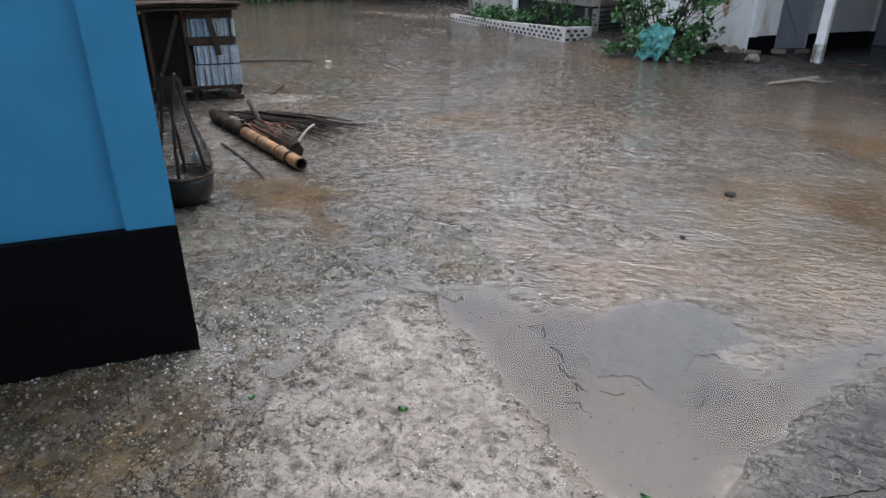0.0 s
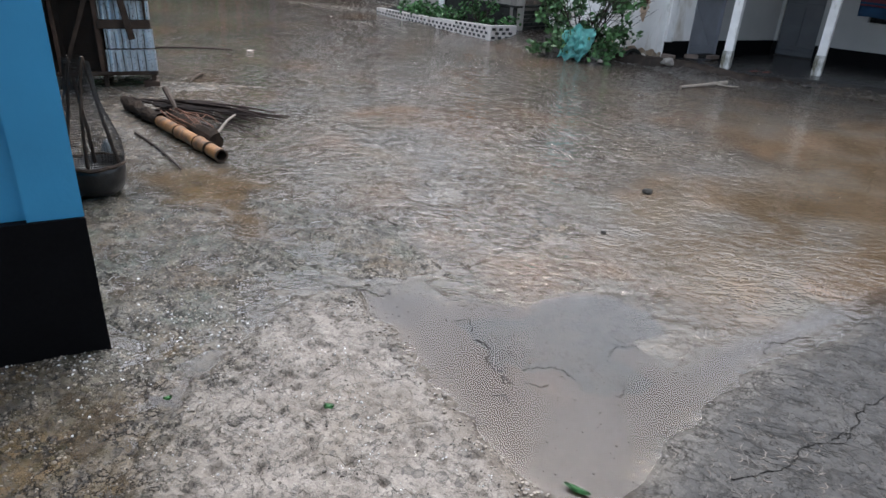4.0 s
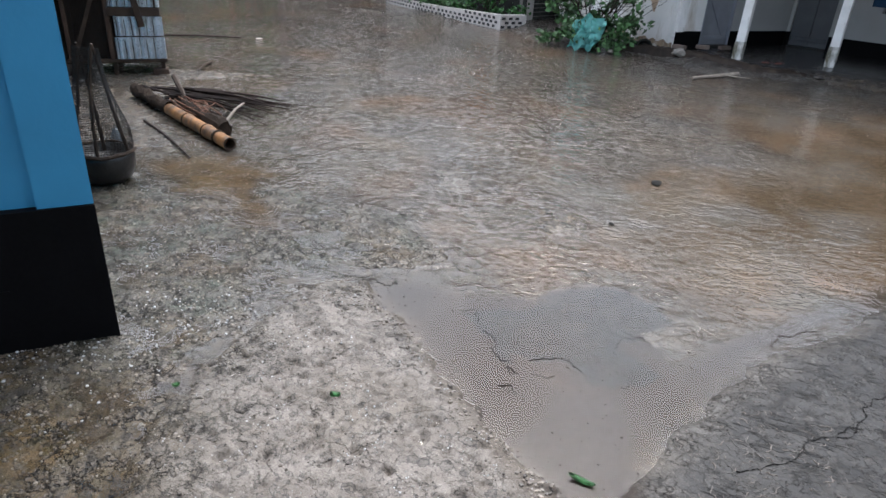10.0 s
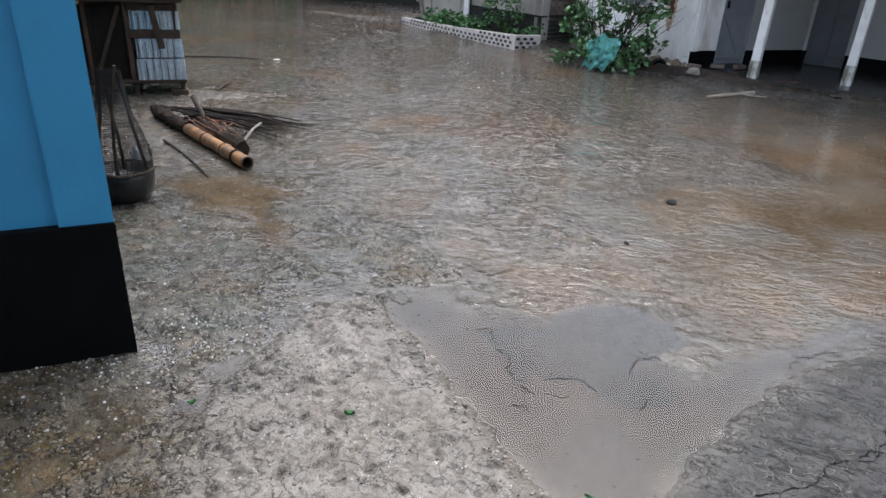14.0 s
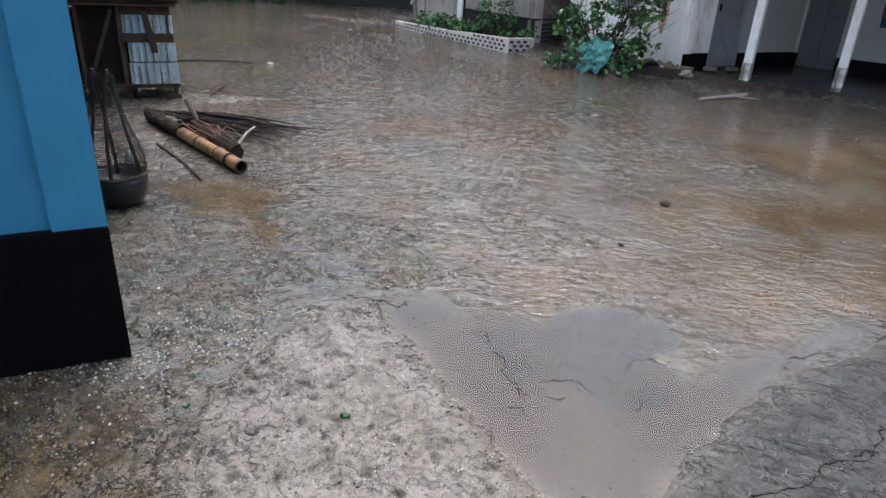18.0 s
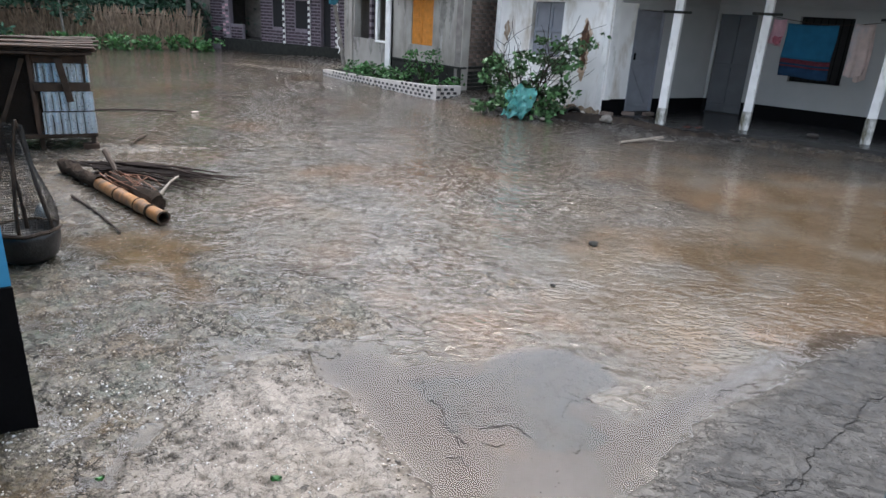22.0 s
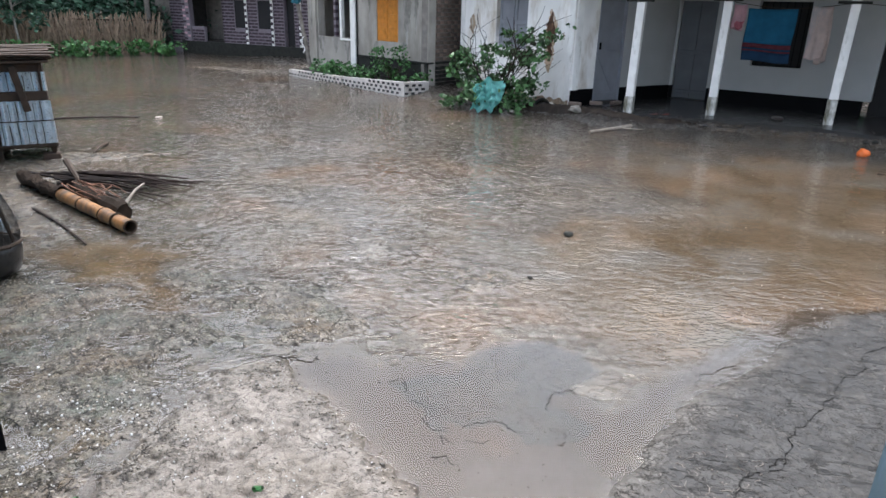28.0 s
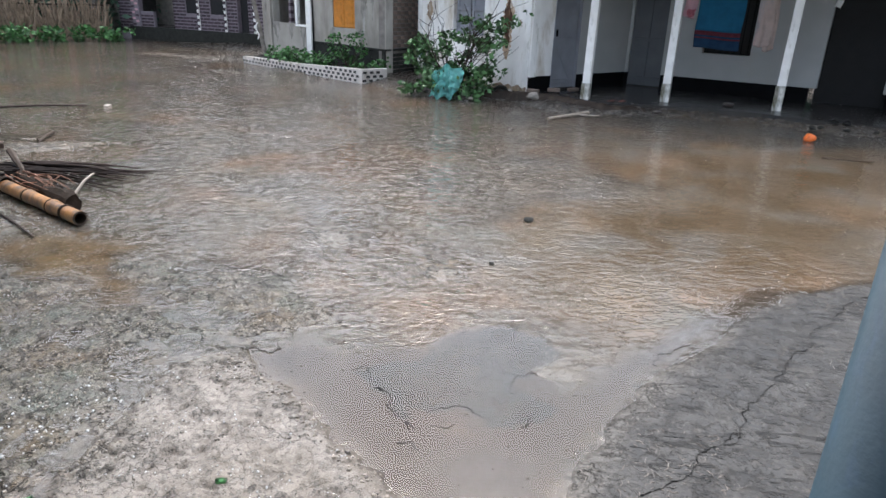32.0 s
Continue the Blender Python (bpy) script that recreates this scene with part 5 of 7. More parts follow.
for x0, x1, z0, z1, y in ((-0.50, 0.035, 0.755, 0.955, -0.045), (-0.46, 0.045, 0.445, 0.655, -0.06), (-0.475, 0.05, 0.19, 0.43, -0.05)):
    bm = bmesh.new()
    corrugated(bm, x0, x1, z0, z1, 0.076, 0.019)
    sh = part("tin_sheet", bm, M_TIN, coop, "short corrugated tin sheet")
    sh.matrix_local = pose(0, y, 0, -3, 0, 0)
    # Thin black lines that run along the sheet's valleys.
    bm = bmesh.new()
    for q in range(int((x1 - x0) / 0.076)):
        xv = x0 + 0.076 * (q + 0.30 + 0.05 * math.sin(q * 4.1 + z0 * 9))
        tube(bm, [(xv, 0.0145, z0 + 0.004), (xv + 0.003, 0.0150, (z0 + z1) / 2), (xv - 0.002, 0.0145, z1 - 0.004 - 0.03 * (q % 3 == 1))], [0.0035, 0.0045, 0.003], 5)
    tagged(part("valley_lines", bm, M_BLACKTUB, sh, "thin black lines along the valleys of the sheet"), kind="stuff")
block("slat", -0.52, 0.03, -0.05, -0.02, 0.66, 0.75, M_WOOD, coop)
bm = bmesh.new()
box(bm, -0.035, 0.035, -0.105, -0.08, 0.0, 0.48, bevel=0.004)
part("plank", bm, M_WOOD, coop, "dark nailed plank").matrix_local = pose(-0.18, 0, 0.55, 0, -9, 0)
block("header", -0.5, 0.0, -0.03, 0.0, 0.96, 1.04, M_WOOD2, coop)
bm = bmesh.new()
for k in range(26):
    x = -0.93 + 0.0165 * k
    tube(bm, [(x, -0.01, 0.19), (x, -0.012, 1.03)], 0.0026, 3, False)
for k in range(46):
    z = 0.2 + 0.018 * k
    tube(bm, [(-0.93, -0.012, z), (-0.51, -0.012, z)], 0.0026, 3, False)
part("net", bm, M_BLACKTUB, coop, "black wire netting")
block("net_backing", -0.93, -0.51, 0.05, 0.07, 0.19, 1.04, M_WOOD, coop, "dark boards behind the netting")
for x in (-0.97, -0.55):
    block("net_frame", x, x + 0.045, -0.03, 0.0, 0.18, 1.06, M_WOOD2, coop)
bm = bmesh.new()
box(bm, -0.022, 0.022, -0.02, 0.0, -0.42, 0.42)
part("net_brace", bm, M_WOOD, coop).matrix_local = pose(-0.74, -0.015, 0.62, 0, 22, 0)
for k, (y, z, t, x1) in enumerate(((-0.15, 1.055, 0.028, 0.09), (-0.11, 1.09, 0.03, 0.13), (-0.17, 1.125, 0.02, 0.12), (0.0, 1.13, 0.025, 0.16), (0.18, 1.14, 0.025, 0.11), (0.36, 1.15, 0.025, 0.17), (0.55, 1.16, 0.025, 0.1), (0.73, 1.165, 0.025, 0.14))):
    bm = bmesh.new()
    box(bm, -1.4, x1, 0, 0.155 if k > 2 else 0.12, 0, t, bevel=0.005)
    bmesh.ops.subdivide_edges(bm, edges=[e for e in bm.edges if abs((e.verts[0].co - e.verts[1].co).x) > 0.5], cuts=8)
    for v in bm.verts:
        v.co.z += 0.012 * noise.noise(Vector((v.co.x * 2.2, k * 3.1, 0)))
        v.co.y += 0.012 * noise.noise(Vector((v.co.x * 3.1, k * 5.7, 4)))
    part("roof_board", bm, M_WOOD2 if k in (1, 2, 4) else M_WOOD, coop).matrix_local = pose(0, y, z, 1.5 * math.sin(k * 2.0), 0.6 * math.sin(k * 3.3), 0)
block("leaning_board", -1.25, -1.0, -0.12, 0.3, 0.0, 1.0, M_BLACKTUB, coop, "dark boards leaning at the side")

# ---- fish trap on a tub ----
trap = thing("fish_trap", pose(-4.28, 2.32, 0.0, 0, 0, 10), "dark net stretched on bamboo sticks over a black tub", "fish trap")
bm = bmesh.new()
prof = [(0.0, 0.0), (0.12, 0.0), (0.165, 0.035), (0.192, 0.11), (0.198, 0.18), (0.19, 0.22), (0.172, 0.22), (0.172, 0.17), (0.0, 0.15)]
rings = [[bm.verts.new((r * math.cos(a * math.tau / 28) if r else 0, r * math.sin(a * math.tau / 28) if r else 0, z)) for a in range(28)] for r, z in prof[1:-1]]
for r0, r1 in zip(rings, rings[1:]):
    for a in range(28):
        bm.faces.new((r0[a], r0[(a + 1) % 28], r1[(a + 1) % 28], r1[a]))
bm.faces.new(rings[0][::-1]), bm.faces.new(rings[-1])
tub = part("tub", bm, M_BLACKTUB, trap, "tarred black tub", smooth=True)
bm = bmesh.new()
tube(bm, [(0.195 * math.cos(a * math.tau / 24), 0.195 * math.sin(a * math.tau / 24), 0.22 + 0.006 * math.sin(a * 1.7)) for a in range(25)], 0.013, 6)
part("rim", bm, M_WOOD, tub)
TOP = [(-0.105, 0.03, 0.92), (0.09, -0.02, 0.94)]
for (a, top_) in ((-2.3, 0), (-0.9, 1), (0.7, 1), (2.4, 0)):
    bm = bmesh.new()
    branch(bm, (0.168 * math.cos(a), 0.168 * math.sin(a), 0.16), TOP[top_], 0.013, 0.009, 0.02, int(a * 10) + 40, 6, 8)
    part("stick", bm, M_WOOD, trap, "wet bamboo stick")
bm = bmesh.new()


def trap_net(u, v):
    """The bag of the net: a round at the tub that closes to a ridge at the top, slack between the sticks."""
    a = u * math.tau
    r = (0.192 + 0.055 * math.sin(math.pi * min(1, v * 1.5))) * (1 - v) + 0.025 * v
    return Vector((r * math.cos(a) + 0.095 * v * math.cos(a), r * math.sin(a) * (1 - 0.4 * v), 0.21 + 0.70 * v - 0.02 * math.sin(a * 3) * math.sin(math.pi * v)))


for k in range(64):
    tube(bm, [trap_net(k / 64, v / 9) for v in range(10)], 0.0016, 3, False)
for k in range(46):
    tube(bm, [trap_net(a / 30, k / 46) for a in range(31)], 0.0016, 3, False)
part("net", bm, M_BLACKTUB, trap, "fine dark fishing net")
bag = thing("plastic_bag", pose(-4.60, 2.62, 0.0), "crumpled clear-grey plastic bag behind the trap", "plastic bag")
bm = bmesh.new()
bmesh.ops.create_icosphere(bm, subdivisions=3, radius=0.05)
for v in bm.verts:
    v.co *= 1 + 0.35 * noise.noise(v.co * 14)
    v.co.z = max(0.0, v.co.z * 1.6 + 0.18)
part("bag", bm, mat("grey_plastic_film", (0.14, 0.165, 0.18), 0.25, vary=0.4, scale=12, bump=0.5), bag)

# ---- bamboo and sticks ----
pole = thing("bamboo_pole", pose(0, 0, 0), "cut bamboo pole, half yellow and half rotten dark", "bamboo")
A, B = Vector((-6.28, 3.86, 0.075)), Vector((-4.19, 3.32, 0.055))


def bamboo(bm, a, b, r, nodes, t0, t1):
    pts, rad = [], []
    d = b - a
    for k in range(nodes * 6 + 1):
        t = t0 + (t1 - t0) * k / (nodes * 6)
        pts.append(a + d * t)
        rad.append(r * (1.12 if k % 6 == 0 and 0 < k < nodes * 6 else 0.99 if k % 6 in (1, 5) else 0.97))
    tube(bm, pts, rad, 14, False)


bm = bmesh.new()
bamboo(bm, A, B, 0.056, 3, 0.42, 1.0)
d = (B - A).normalized()
part("culm", bm, M_BAMBOO, pole, smooth=True)
for t in (0.615, 0.80, 0.90):
    bm = bmesh.new()
    p = A.lerp(B, t)
    tube(bm, [p - d * 0.016, p - d * 0.006, p + d * 0.006, p + d * 0.016], [0.0565, 0.0645, 0.0645, 0.0565], 14)
    part("node", bm, M_BAMBOO_D, pole, "dark swollen node", smooth=True)
bm = bmesh.new()
tube(bm, [B, B - d * 0.12], [0.044, 0.04], 14, False)
ring_out = [B + (d.orthogonal().normalized() * math.cos(k * math.tau / 14) + d.cross(d.orthogonal().normalized()) * math.sin(k * math.tau / 14)) * 0.056 for k in range(14)]
ring_in = [B + (p - B) * 0.78 for p in ring_out]
vo, vi = [bm.verts.new(p) for p in ring_out], [bm.verts.new(p) for p in ring_in]
for k in range(14):
    bm.faces.new((vo[k], vo[(k + 1) % 14], vi[(k + 1) % 14], vi[k]))
part("cut_end", bm, M_WOOD, pole, "hollow cut end")
bm = bmesh.new()
bamboo(bm, A, B, 0.060, 3, 0.0, 0.42)
tube(bm, [A, A + d * 0.01], [0.058, 0.058], 14)
for v in bm.verts:
    v.co += Vector((0.5, 0.5, 1)) * 0.028 * noise.noise(v.co * 9) + Vector((0, 0, 1)) * 0.018 * noise.noise(v.co * 31)
part("rotten_end", bm, M_BAMBOO_D, pole, "dark rotten half")
slab = thing("rotten_trunk", pose(0, 0, 0), "split rotten piece of trunk with peeling fibres", "log")
bm = bmesh.new()
branch(bm, (-5.6, 3.90, 0.09), (-4.50, 3.53, 0.06), 0.035, 0.075, 0.04, 4, 14, 12)
for v in bm.verts:
    v.co += Vector((0.6, 0.6, 1)) * (0.035 * noise.noise(v.co * 11) + 0.02 * noise.noise(v.co * 33))
part("trunk", bm, M_BAMBOO_D, slab)
bm = bmesh.new()
for k in range(14):
    rr = random.Random(k)
    branch(bm, (-5.6 + rr.uniform(-0.1, 0.5), 3.84 + rr.uniform(-0.1, 0.1), 0.12), (-5.0 + rr.uniform(-0.1, 0.4), 3.63 + rr.uniform(-0.1, 0.12), 0.14 + rr.uniform(-0.03, 0.03)), 0.006, 0.003, 0.04, k, 4, 4)
tagged(part("fibres", bm, mat("reddish_fibre", (0.16, 0.065, 0.03), 0.7, vary=0.4), slab), kind="stuff")
rr = random.Random(77)
for k in range(30):
    st = thing("stick", pose(0, 0, 0), "thin wet brown stick on the pile", "stick", "stick pile")
    a = Vector((-6.1 + rr.uniform(-0.05, 0.5), 3.98 + rr.uniform(-0.16, 0.2), 0.05 + 0.09 * rr.random()))
    L = rr.uniform(0.7, 1.15)
    b = a + Vector((L, L * rr.uniform(0.1, 0.5), -0.02 * rr.random()))
    b.z = max(0.02, b.z - 0.02)
    bm = bmesh.new()
    branch(bm, a, b, rr.uniform(0.009, 0.018), 0.006, 0.03, k + 10, 6, 6)
    part("rod", bm, M_STICK, st)
for name, a, b, r, m_, lab in (("stick", (-5.4, 3.36, 0.012), (-4.25, 2.98, 0.012), 0.012, M_STICK, "thin dark stick lying on wet ground"), ("stick", (-5.35, 4.1, 0.03), (-4.45, 3.98, 0.02), 0.008, M_STICK, "thin twig under the pile"),
                               ("peeled_stick", (-4.70, 3.70, 0.06), (-4.76, 3.97, 0.18), 0.014, M_STICK_L, "short pale peeled branch on the pile"), ("stick", (-5.78, 3.99, 0.26), (-5.42, 3.85, 0.06), 0.032, M_WOOD, "stub of dark branch"),
                               ("stick", (-7.2, 5.54, 0.02), (-6.9, 5.12, 0.012), 0.018, M_WOOD, "dark stick in the puddle"), ("long_stick", (-9.6, 6.2, 0.004), (-8.55, 7.2, 0.012), 0.018, M_STICK, "long dark stick lying in the water"),
                               ("stick", (1.45, 8.92, 0.01), (2.0, 8.95, 0.012), 0.014, M_WOOD, "dark stick lying in the water")):
    st = thing(name, pose(0, 0, 0), lab, "stick")
    bm = bmesh.new()
    branch(bm, a, b, r, r * 0.6, 0.025, len(lab) + int(a[0] * 10), 7, 7)
    part("rod", bm, m_, st)

# ---- laundry ----
def cloth(bm, x0, x1, z0, z1, y, folds, amp, seed, nx=26, nz=18, skew=0.0, top=None, drop=None):
    """A hanging sheet of cloth with soft folds and thickness."""
    rnd = random.Random(seed)
    ph = [rnd.uniform(0, 6) for _ in range(3)]
    g_ = [[None] * (nz + 1) for _ in range(nx + 1)]
    for i in range(nx + 1):
        for j in range(nz + 1):
            u = i / nx
            zz_ = z0 + (z1 - z0) * j / nz
            v = j / nz if top is None else 1 - (top - zz_) / drop
            d = amp * (0.3 + 0.7 * (1 - v)) * (math.sin(folds * math.tau * u + ph[0] + 0.6 * v) + 0.4 * math.sin(2.3 * folds * math.tau * u + ph[1]))
            sag = -0.015 * math.sin(math.pi * u)
            g_[i][j] = bm.verts.new((x0 + (x1 - x0) * u + skew * (1 - v) + 0.008 * math.sin(7 * v + ph[2]), y + d, zz_ + sag + (1 - v) * 0.02 * math.sin(4 * u + ph[1])))
    for i in range(nx):
        for j in range(nz):
            bm.faces.new((g_[i][j], g_[i + 1][j], g_[i + 1][j + 1], g_[i][j + 1]))
    bmesh.ops.solidify(bm, geom=bm.faces[:], thickness=0.004)


line = thing("clothesline", pose(0, 0, 0), "thin rope strung between the verandah columns", "rope")
bm = bmesh.new()
tube(bm, [(-0.61 + (1.16 + 0.61) * k / 16, 11.95, 1.93 - 0.10 * math.sin(math.pi * k / 16)) for k in range(17)], 0.005, 5)
part("rope", bm, M_WOOD, line)
bm = bmesh.new()
tube(bm, [(1.16 + 1.79 * k / 16, 11.95 - 0.35 * k / 16, 1.93 - 0.06 * math.sin(math.pi * k / 16)) for k in range(17)], 0.005, 5)
part("rope", bm, M_WOOD, line)
towel = thing("blue_lungi_cloth", pose(0, 0, 0), "blue cotton cloth with maroon striped border hung to dry", "cloth", "laundry")
for nm, z0, z1, m_, lab in (("body", 1.30, 1.825, M_CLOTH_B, ""), ("border", 1.235, 1.30, M_CLOTH_R, "maroon woven border"), ("middle_band", 1.205, 1.235, M_CLOTH_N, ""), ("lower_border", 1.18, 1.205, M_CLOTH_R, "thin maroon stripe"), ("end", 1.03, 1.18, M_CLOTH_N, "dark blue end")):
    bm = bmesh.new()
    cloth(bm, -0.30, 0.40, z0, z1, 11.93, 2.2, 0.012, 4, 26, max(2, int((z1 - z0) * 24)), 0.0, 1.825, 0.8)
    part(nm, bm, m_, towel, lab, smooth=True)
bm = bmesh.new()
cloth(bm, -0.28, 0.39, 1.35, 1.825, 11.985, 2.2, 0.012, 4, 26, 18, 0.0, 1.825, 0.8)
part("back_fall", bm, M_CLOTH_B, towel, smooth=True)
pink = thing("pink_shirt", pose(0, 0, 0), "small pale pink garment hung by the column", "garment", "laundry")
bm = bmesh.new()
cloth(bm, -0.50, -0.31, 1.50, 1.88, 11.94, 1.5, 0.02, 7, 16, 12, -0.03)
part("body", bm, M_CLOTH_P, pink, smooth=True)
bm = bmesh.new()
cloth(bm, -0.46, -0.34, 1.53, 1.63, 11.915, 1.0, 0.01, 9, 8, 6, -0.02)
part("patch", bm, mat("rose_print", (0.5, 0.16, 0.2), 0.9, vary=0.4, scale=20), pink, "rose-coloured print", smooth=True)
rag = thing("white_rag", pose(0, 0, 0), "small white rag hung on the rope", "rag", "laundry")
bm = bmesh.new()
cloth(bm, 1.63, 1.72, 1.72, 1.89, 11.84, 1.0, 0.012, 15, 8, 8, -0.02)
part("body", bm, M_COLUMN, rag, smooth=True)
peach = thing("peach_towel", pose(0, 0, 0), "faded peach and grey towel hung to dry", "towel", "laundry")
bm = bmesh.new()
cloth(bm, 0.60, 0.86, 1.12, 1.87, 11.93, 1.6, 0.02, 11, 18, 20, 0.0)
part("body", bm, M_CLOTH_T, peach, smooth=True)
bm = bmesh.new()
cloth(bm, 0.72, 0.88, 1.05, 1.86, 11.97, 1.2, 0.02, 12, 12, 20, 0.03)
part("back_fall", bm, M_CLOTH_T, peach, smooth=True)

# ---- leaning pole and wires ----
lp = thing("leaning_pole", pose(-11.0, 15.05, 0), "leaning weathered wooden pole with a blue cloth tied on", "pole")
bm = bmesh.new()
branch(bm, (0, 0, -0.05), (-0.95, 0.4, 3.2), 0.06, 0.045, 0.06, 3, 8, 8)
part("shaft", bm, M_BARK, lp)
bm = bmesh.new()
bmesh.ops.create_icosphere(bm, subdivisions=2, radius=0.12, matrix=Matrix.Translation((-0.5, 0.15, 1.86)) @ Matrix.Diagonal((1.1, 0.9, 1.0, 1)))
for v in bm.verts:
    v.co += Vector((1, 1, 1)) * 0.06 * noise.noise(v.co * 12)
part("tied_cloth", bm, mat("teal_cloth", (0.03, 0.16, 0.22), 0.9, vary=0.3, scale=12), lp, "teal cloth bundle")
bm = bmesh.new()
tube(bm, [(-0.22 + 0.05 * math.sin(k), -0.06, 0.5 + 0.06 * k) for k in range(8)], 0.016, 6)
part("hose", bm, M_COLUMN, lp, "pale bit of hose")
for k, (a, b, sag) in enumerate((((-27, 9, 2.5), (-11.9, 15.4, 2.9), 0.25), ((-26, 11, 1.95), (-11.7, 15.3, 2.35), 0.2), ((-25, 12, 1.7), (-11.5, 15.25, 2.0), 0.12))):
    wi = thing("wire", pose(0, 0, 0), "sagging thin wire strung to the pole", "wire", "wires")
    bm = bmesh.new()
    a, b = Vector(a), Vector(b)
    tube(bm, [a.lerp(b, i / 14) - Vector((0, 0, sag * math.sin(math.pi * i / 14))) for i in range(15)], 0.009, 5)
    part("strand", bm, M_BLACKTUB, wi)

# ---- fence of dry stakes ----
fence = thing("fence", pose(-27.0, 8.0, 0), "rough fence of dry split bamboo and palm leaves", "fence")
stakes = []
rr = random.Random(12)
for k in range(7):
    bm = bmesh.new()
    n = 5
    w = rr.uniform(0.03, 0.06)
    left_, right_ = [], []
    for j in range(n + 1):
        z = 1.35 * j / n
        off = 0.05 * math.sin(j * 1.3 + k) * j / n
        ww = w * (1 - 0.55 * (j / n) ** 2)
        left_.append([bm.verts.new((off - ww, y, z)) for y in (-0.012, 0.012)])
        right_.append([bm.verts.new((off + ww, y + 0.02 * math.sin(k + j), z)) for y in (-0.012, 0.012)])
    for j in range(n):
        for q in ((left_[j][0], right_[j][0], right_[j + 1][0], left_[j + 1][0]), (right_[j][1], left_[j][1], left_[j + 1][1], right_[j + 1][1]), (left_[j][1], left_[j][0], left_[j + 1][0], left_[j + 1][1]), (right_[j][0], right_[j][1], right_[j + 1][1], right_[j + 1][0])):
            bm.faces.new(q)
    stakes.append(mesh_of("stake", bm, M_FENCE))
FE = Vector((-19.35, 17.5, 0)) - Vector((-27.0, 8.0, 0))
for k in range(300):
    t = 1 - (k + rr.random()) / 300
    s = part("stake", stakes[k % 7], None, fence)
    s.matrix_local = pose(FE.x * t + rr.uniform(-0.05, 0.05), FE.y * t + rr.uniform(-0.06, 0.06), 0.0, rr.uniform(-8, 8), rr.uniform(-13, 13), 51 + rr.uniform(-25, 25)) @ Matrix.Diagonal((rr.uniform(0.35, 1.3), 1, rr.uniform(0.4, 0.98), 1))
for z in (0.45, 1.1):
    bm = bmesh.new()
    tube(bm, [(FE.x * k / 6, FE.y * k / 6 + 0.05, z + 0.03 * math.sin(k * 2.0)) for k in range(7)], 0.025, 6)
    part("rail", bm, M_WOOD, fence)

strips = bmesh.new()
for k in range(1500):
    t, h = rr.random(), rr.uniform(0.5, 1.4)
    x, y, a, w = FE.x * t + rr.uniform(-0.12, 0.12), FE.y * t + rr.uniform(-0.12, 0.12), 0.89 + rr.uniform(-0.7, 0.7), rr.uniform(0.012, 0.055)
    lx, ly = rr.uniform(-0.35, 0.35), rr.uniform(-0.3, 0.3)
    rows = []
    for j in range(4):
        s_ = j / 3
        cx, cy, z = x + lx * s_, y + ly * s_ * s_, h * s_
        ww = w * (1 - 0.6 * s_)
        rows.append([strips.verts.new((cx + q * ww * math.cos(a), cy + q * ww * math.sin(a), z)) for q in (-1, 1)] + [strips.verts.new((cx + 0.006, cy - 0.008, z))])
    for p, q in zip(rows, rows[1:]):
        for i in range(3):
            strips.faces.new((p[i], p[(i + 1) % 3], q[(i + 1) % 3], q[i]))
tagged(part("thatch", strips, M_FENCE, fence, "thin dry palm strips between the stakes"), kind="stuff")

# ---- trees and undergrowth ----
def tree(x, y, h, r, lean, seed, spread, crown_z, n_leaf, m_=None, size=0.2):
    tr = thing("tree", pose(x, y, 0), "slender tree with a leafy green crown behind the fence" if r < 0.12 else "large dark leafy tree behind the yard", "tree", "trees")
    bm = bmesh.new()
    rnd = random.Random(seed)
    top_ = Vector((lean * h, rnd.uniform(-0.1, 0.1) * h, h))
    pts = branch(bm, (0, 0, -0.1), top_, r, r * 0.45, 0.15, seed, 10, 9)
    cl = []
    for k in range(9):
        p = pts[min(10, 5 + k % 6)]
        a = rnd.uniform(0, math.tau)
        q = p + Vector((math.cos(a), math.sin(a), rnd.uniform(0.1, 0.8))) * spread * rnd.uniform(0.5, 1.0)
        branch(bm, p, q, r * 0.35, r * 0.1, 0.2, seed * 10 + k, 4, 5)
        cl += [(*q, spread * 0.45), (*(p.lerp(q, 0.6)), spread * 0.35)]
    part("trunk", bm, M_BARK, tr, smooth=True)
    for k in range(12):
        a = rnd.uniform(0, math.tau)
        cl.append((lean * crown_z + spread * rnd.random() * math.cos(a), spread * rnd.random() * math.sin(a), rnd.uniform(crown_z, h + 0.6), spread * rnd.uniform(0.25, 0.5)))
    leaves("crown", clumps(seed, n_leaf, cl, (1, 1, 0.8)), np.random.RandomState(seed).uniform(size * 0.6, size * 1.3, n_leaf), m_ or M_LEAF3, tr, seed, 0.5)
    return tr


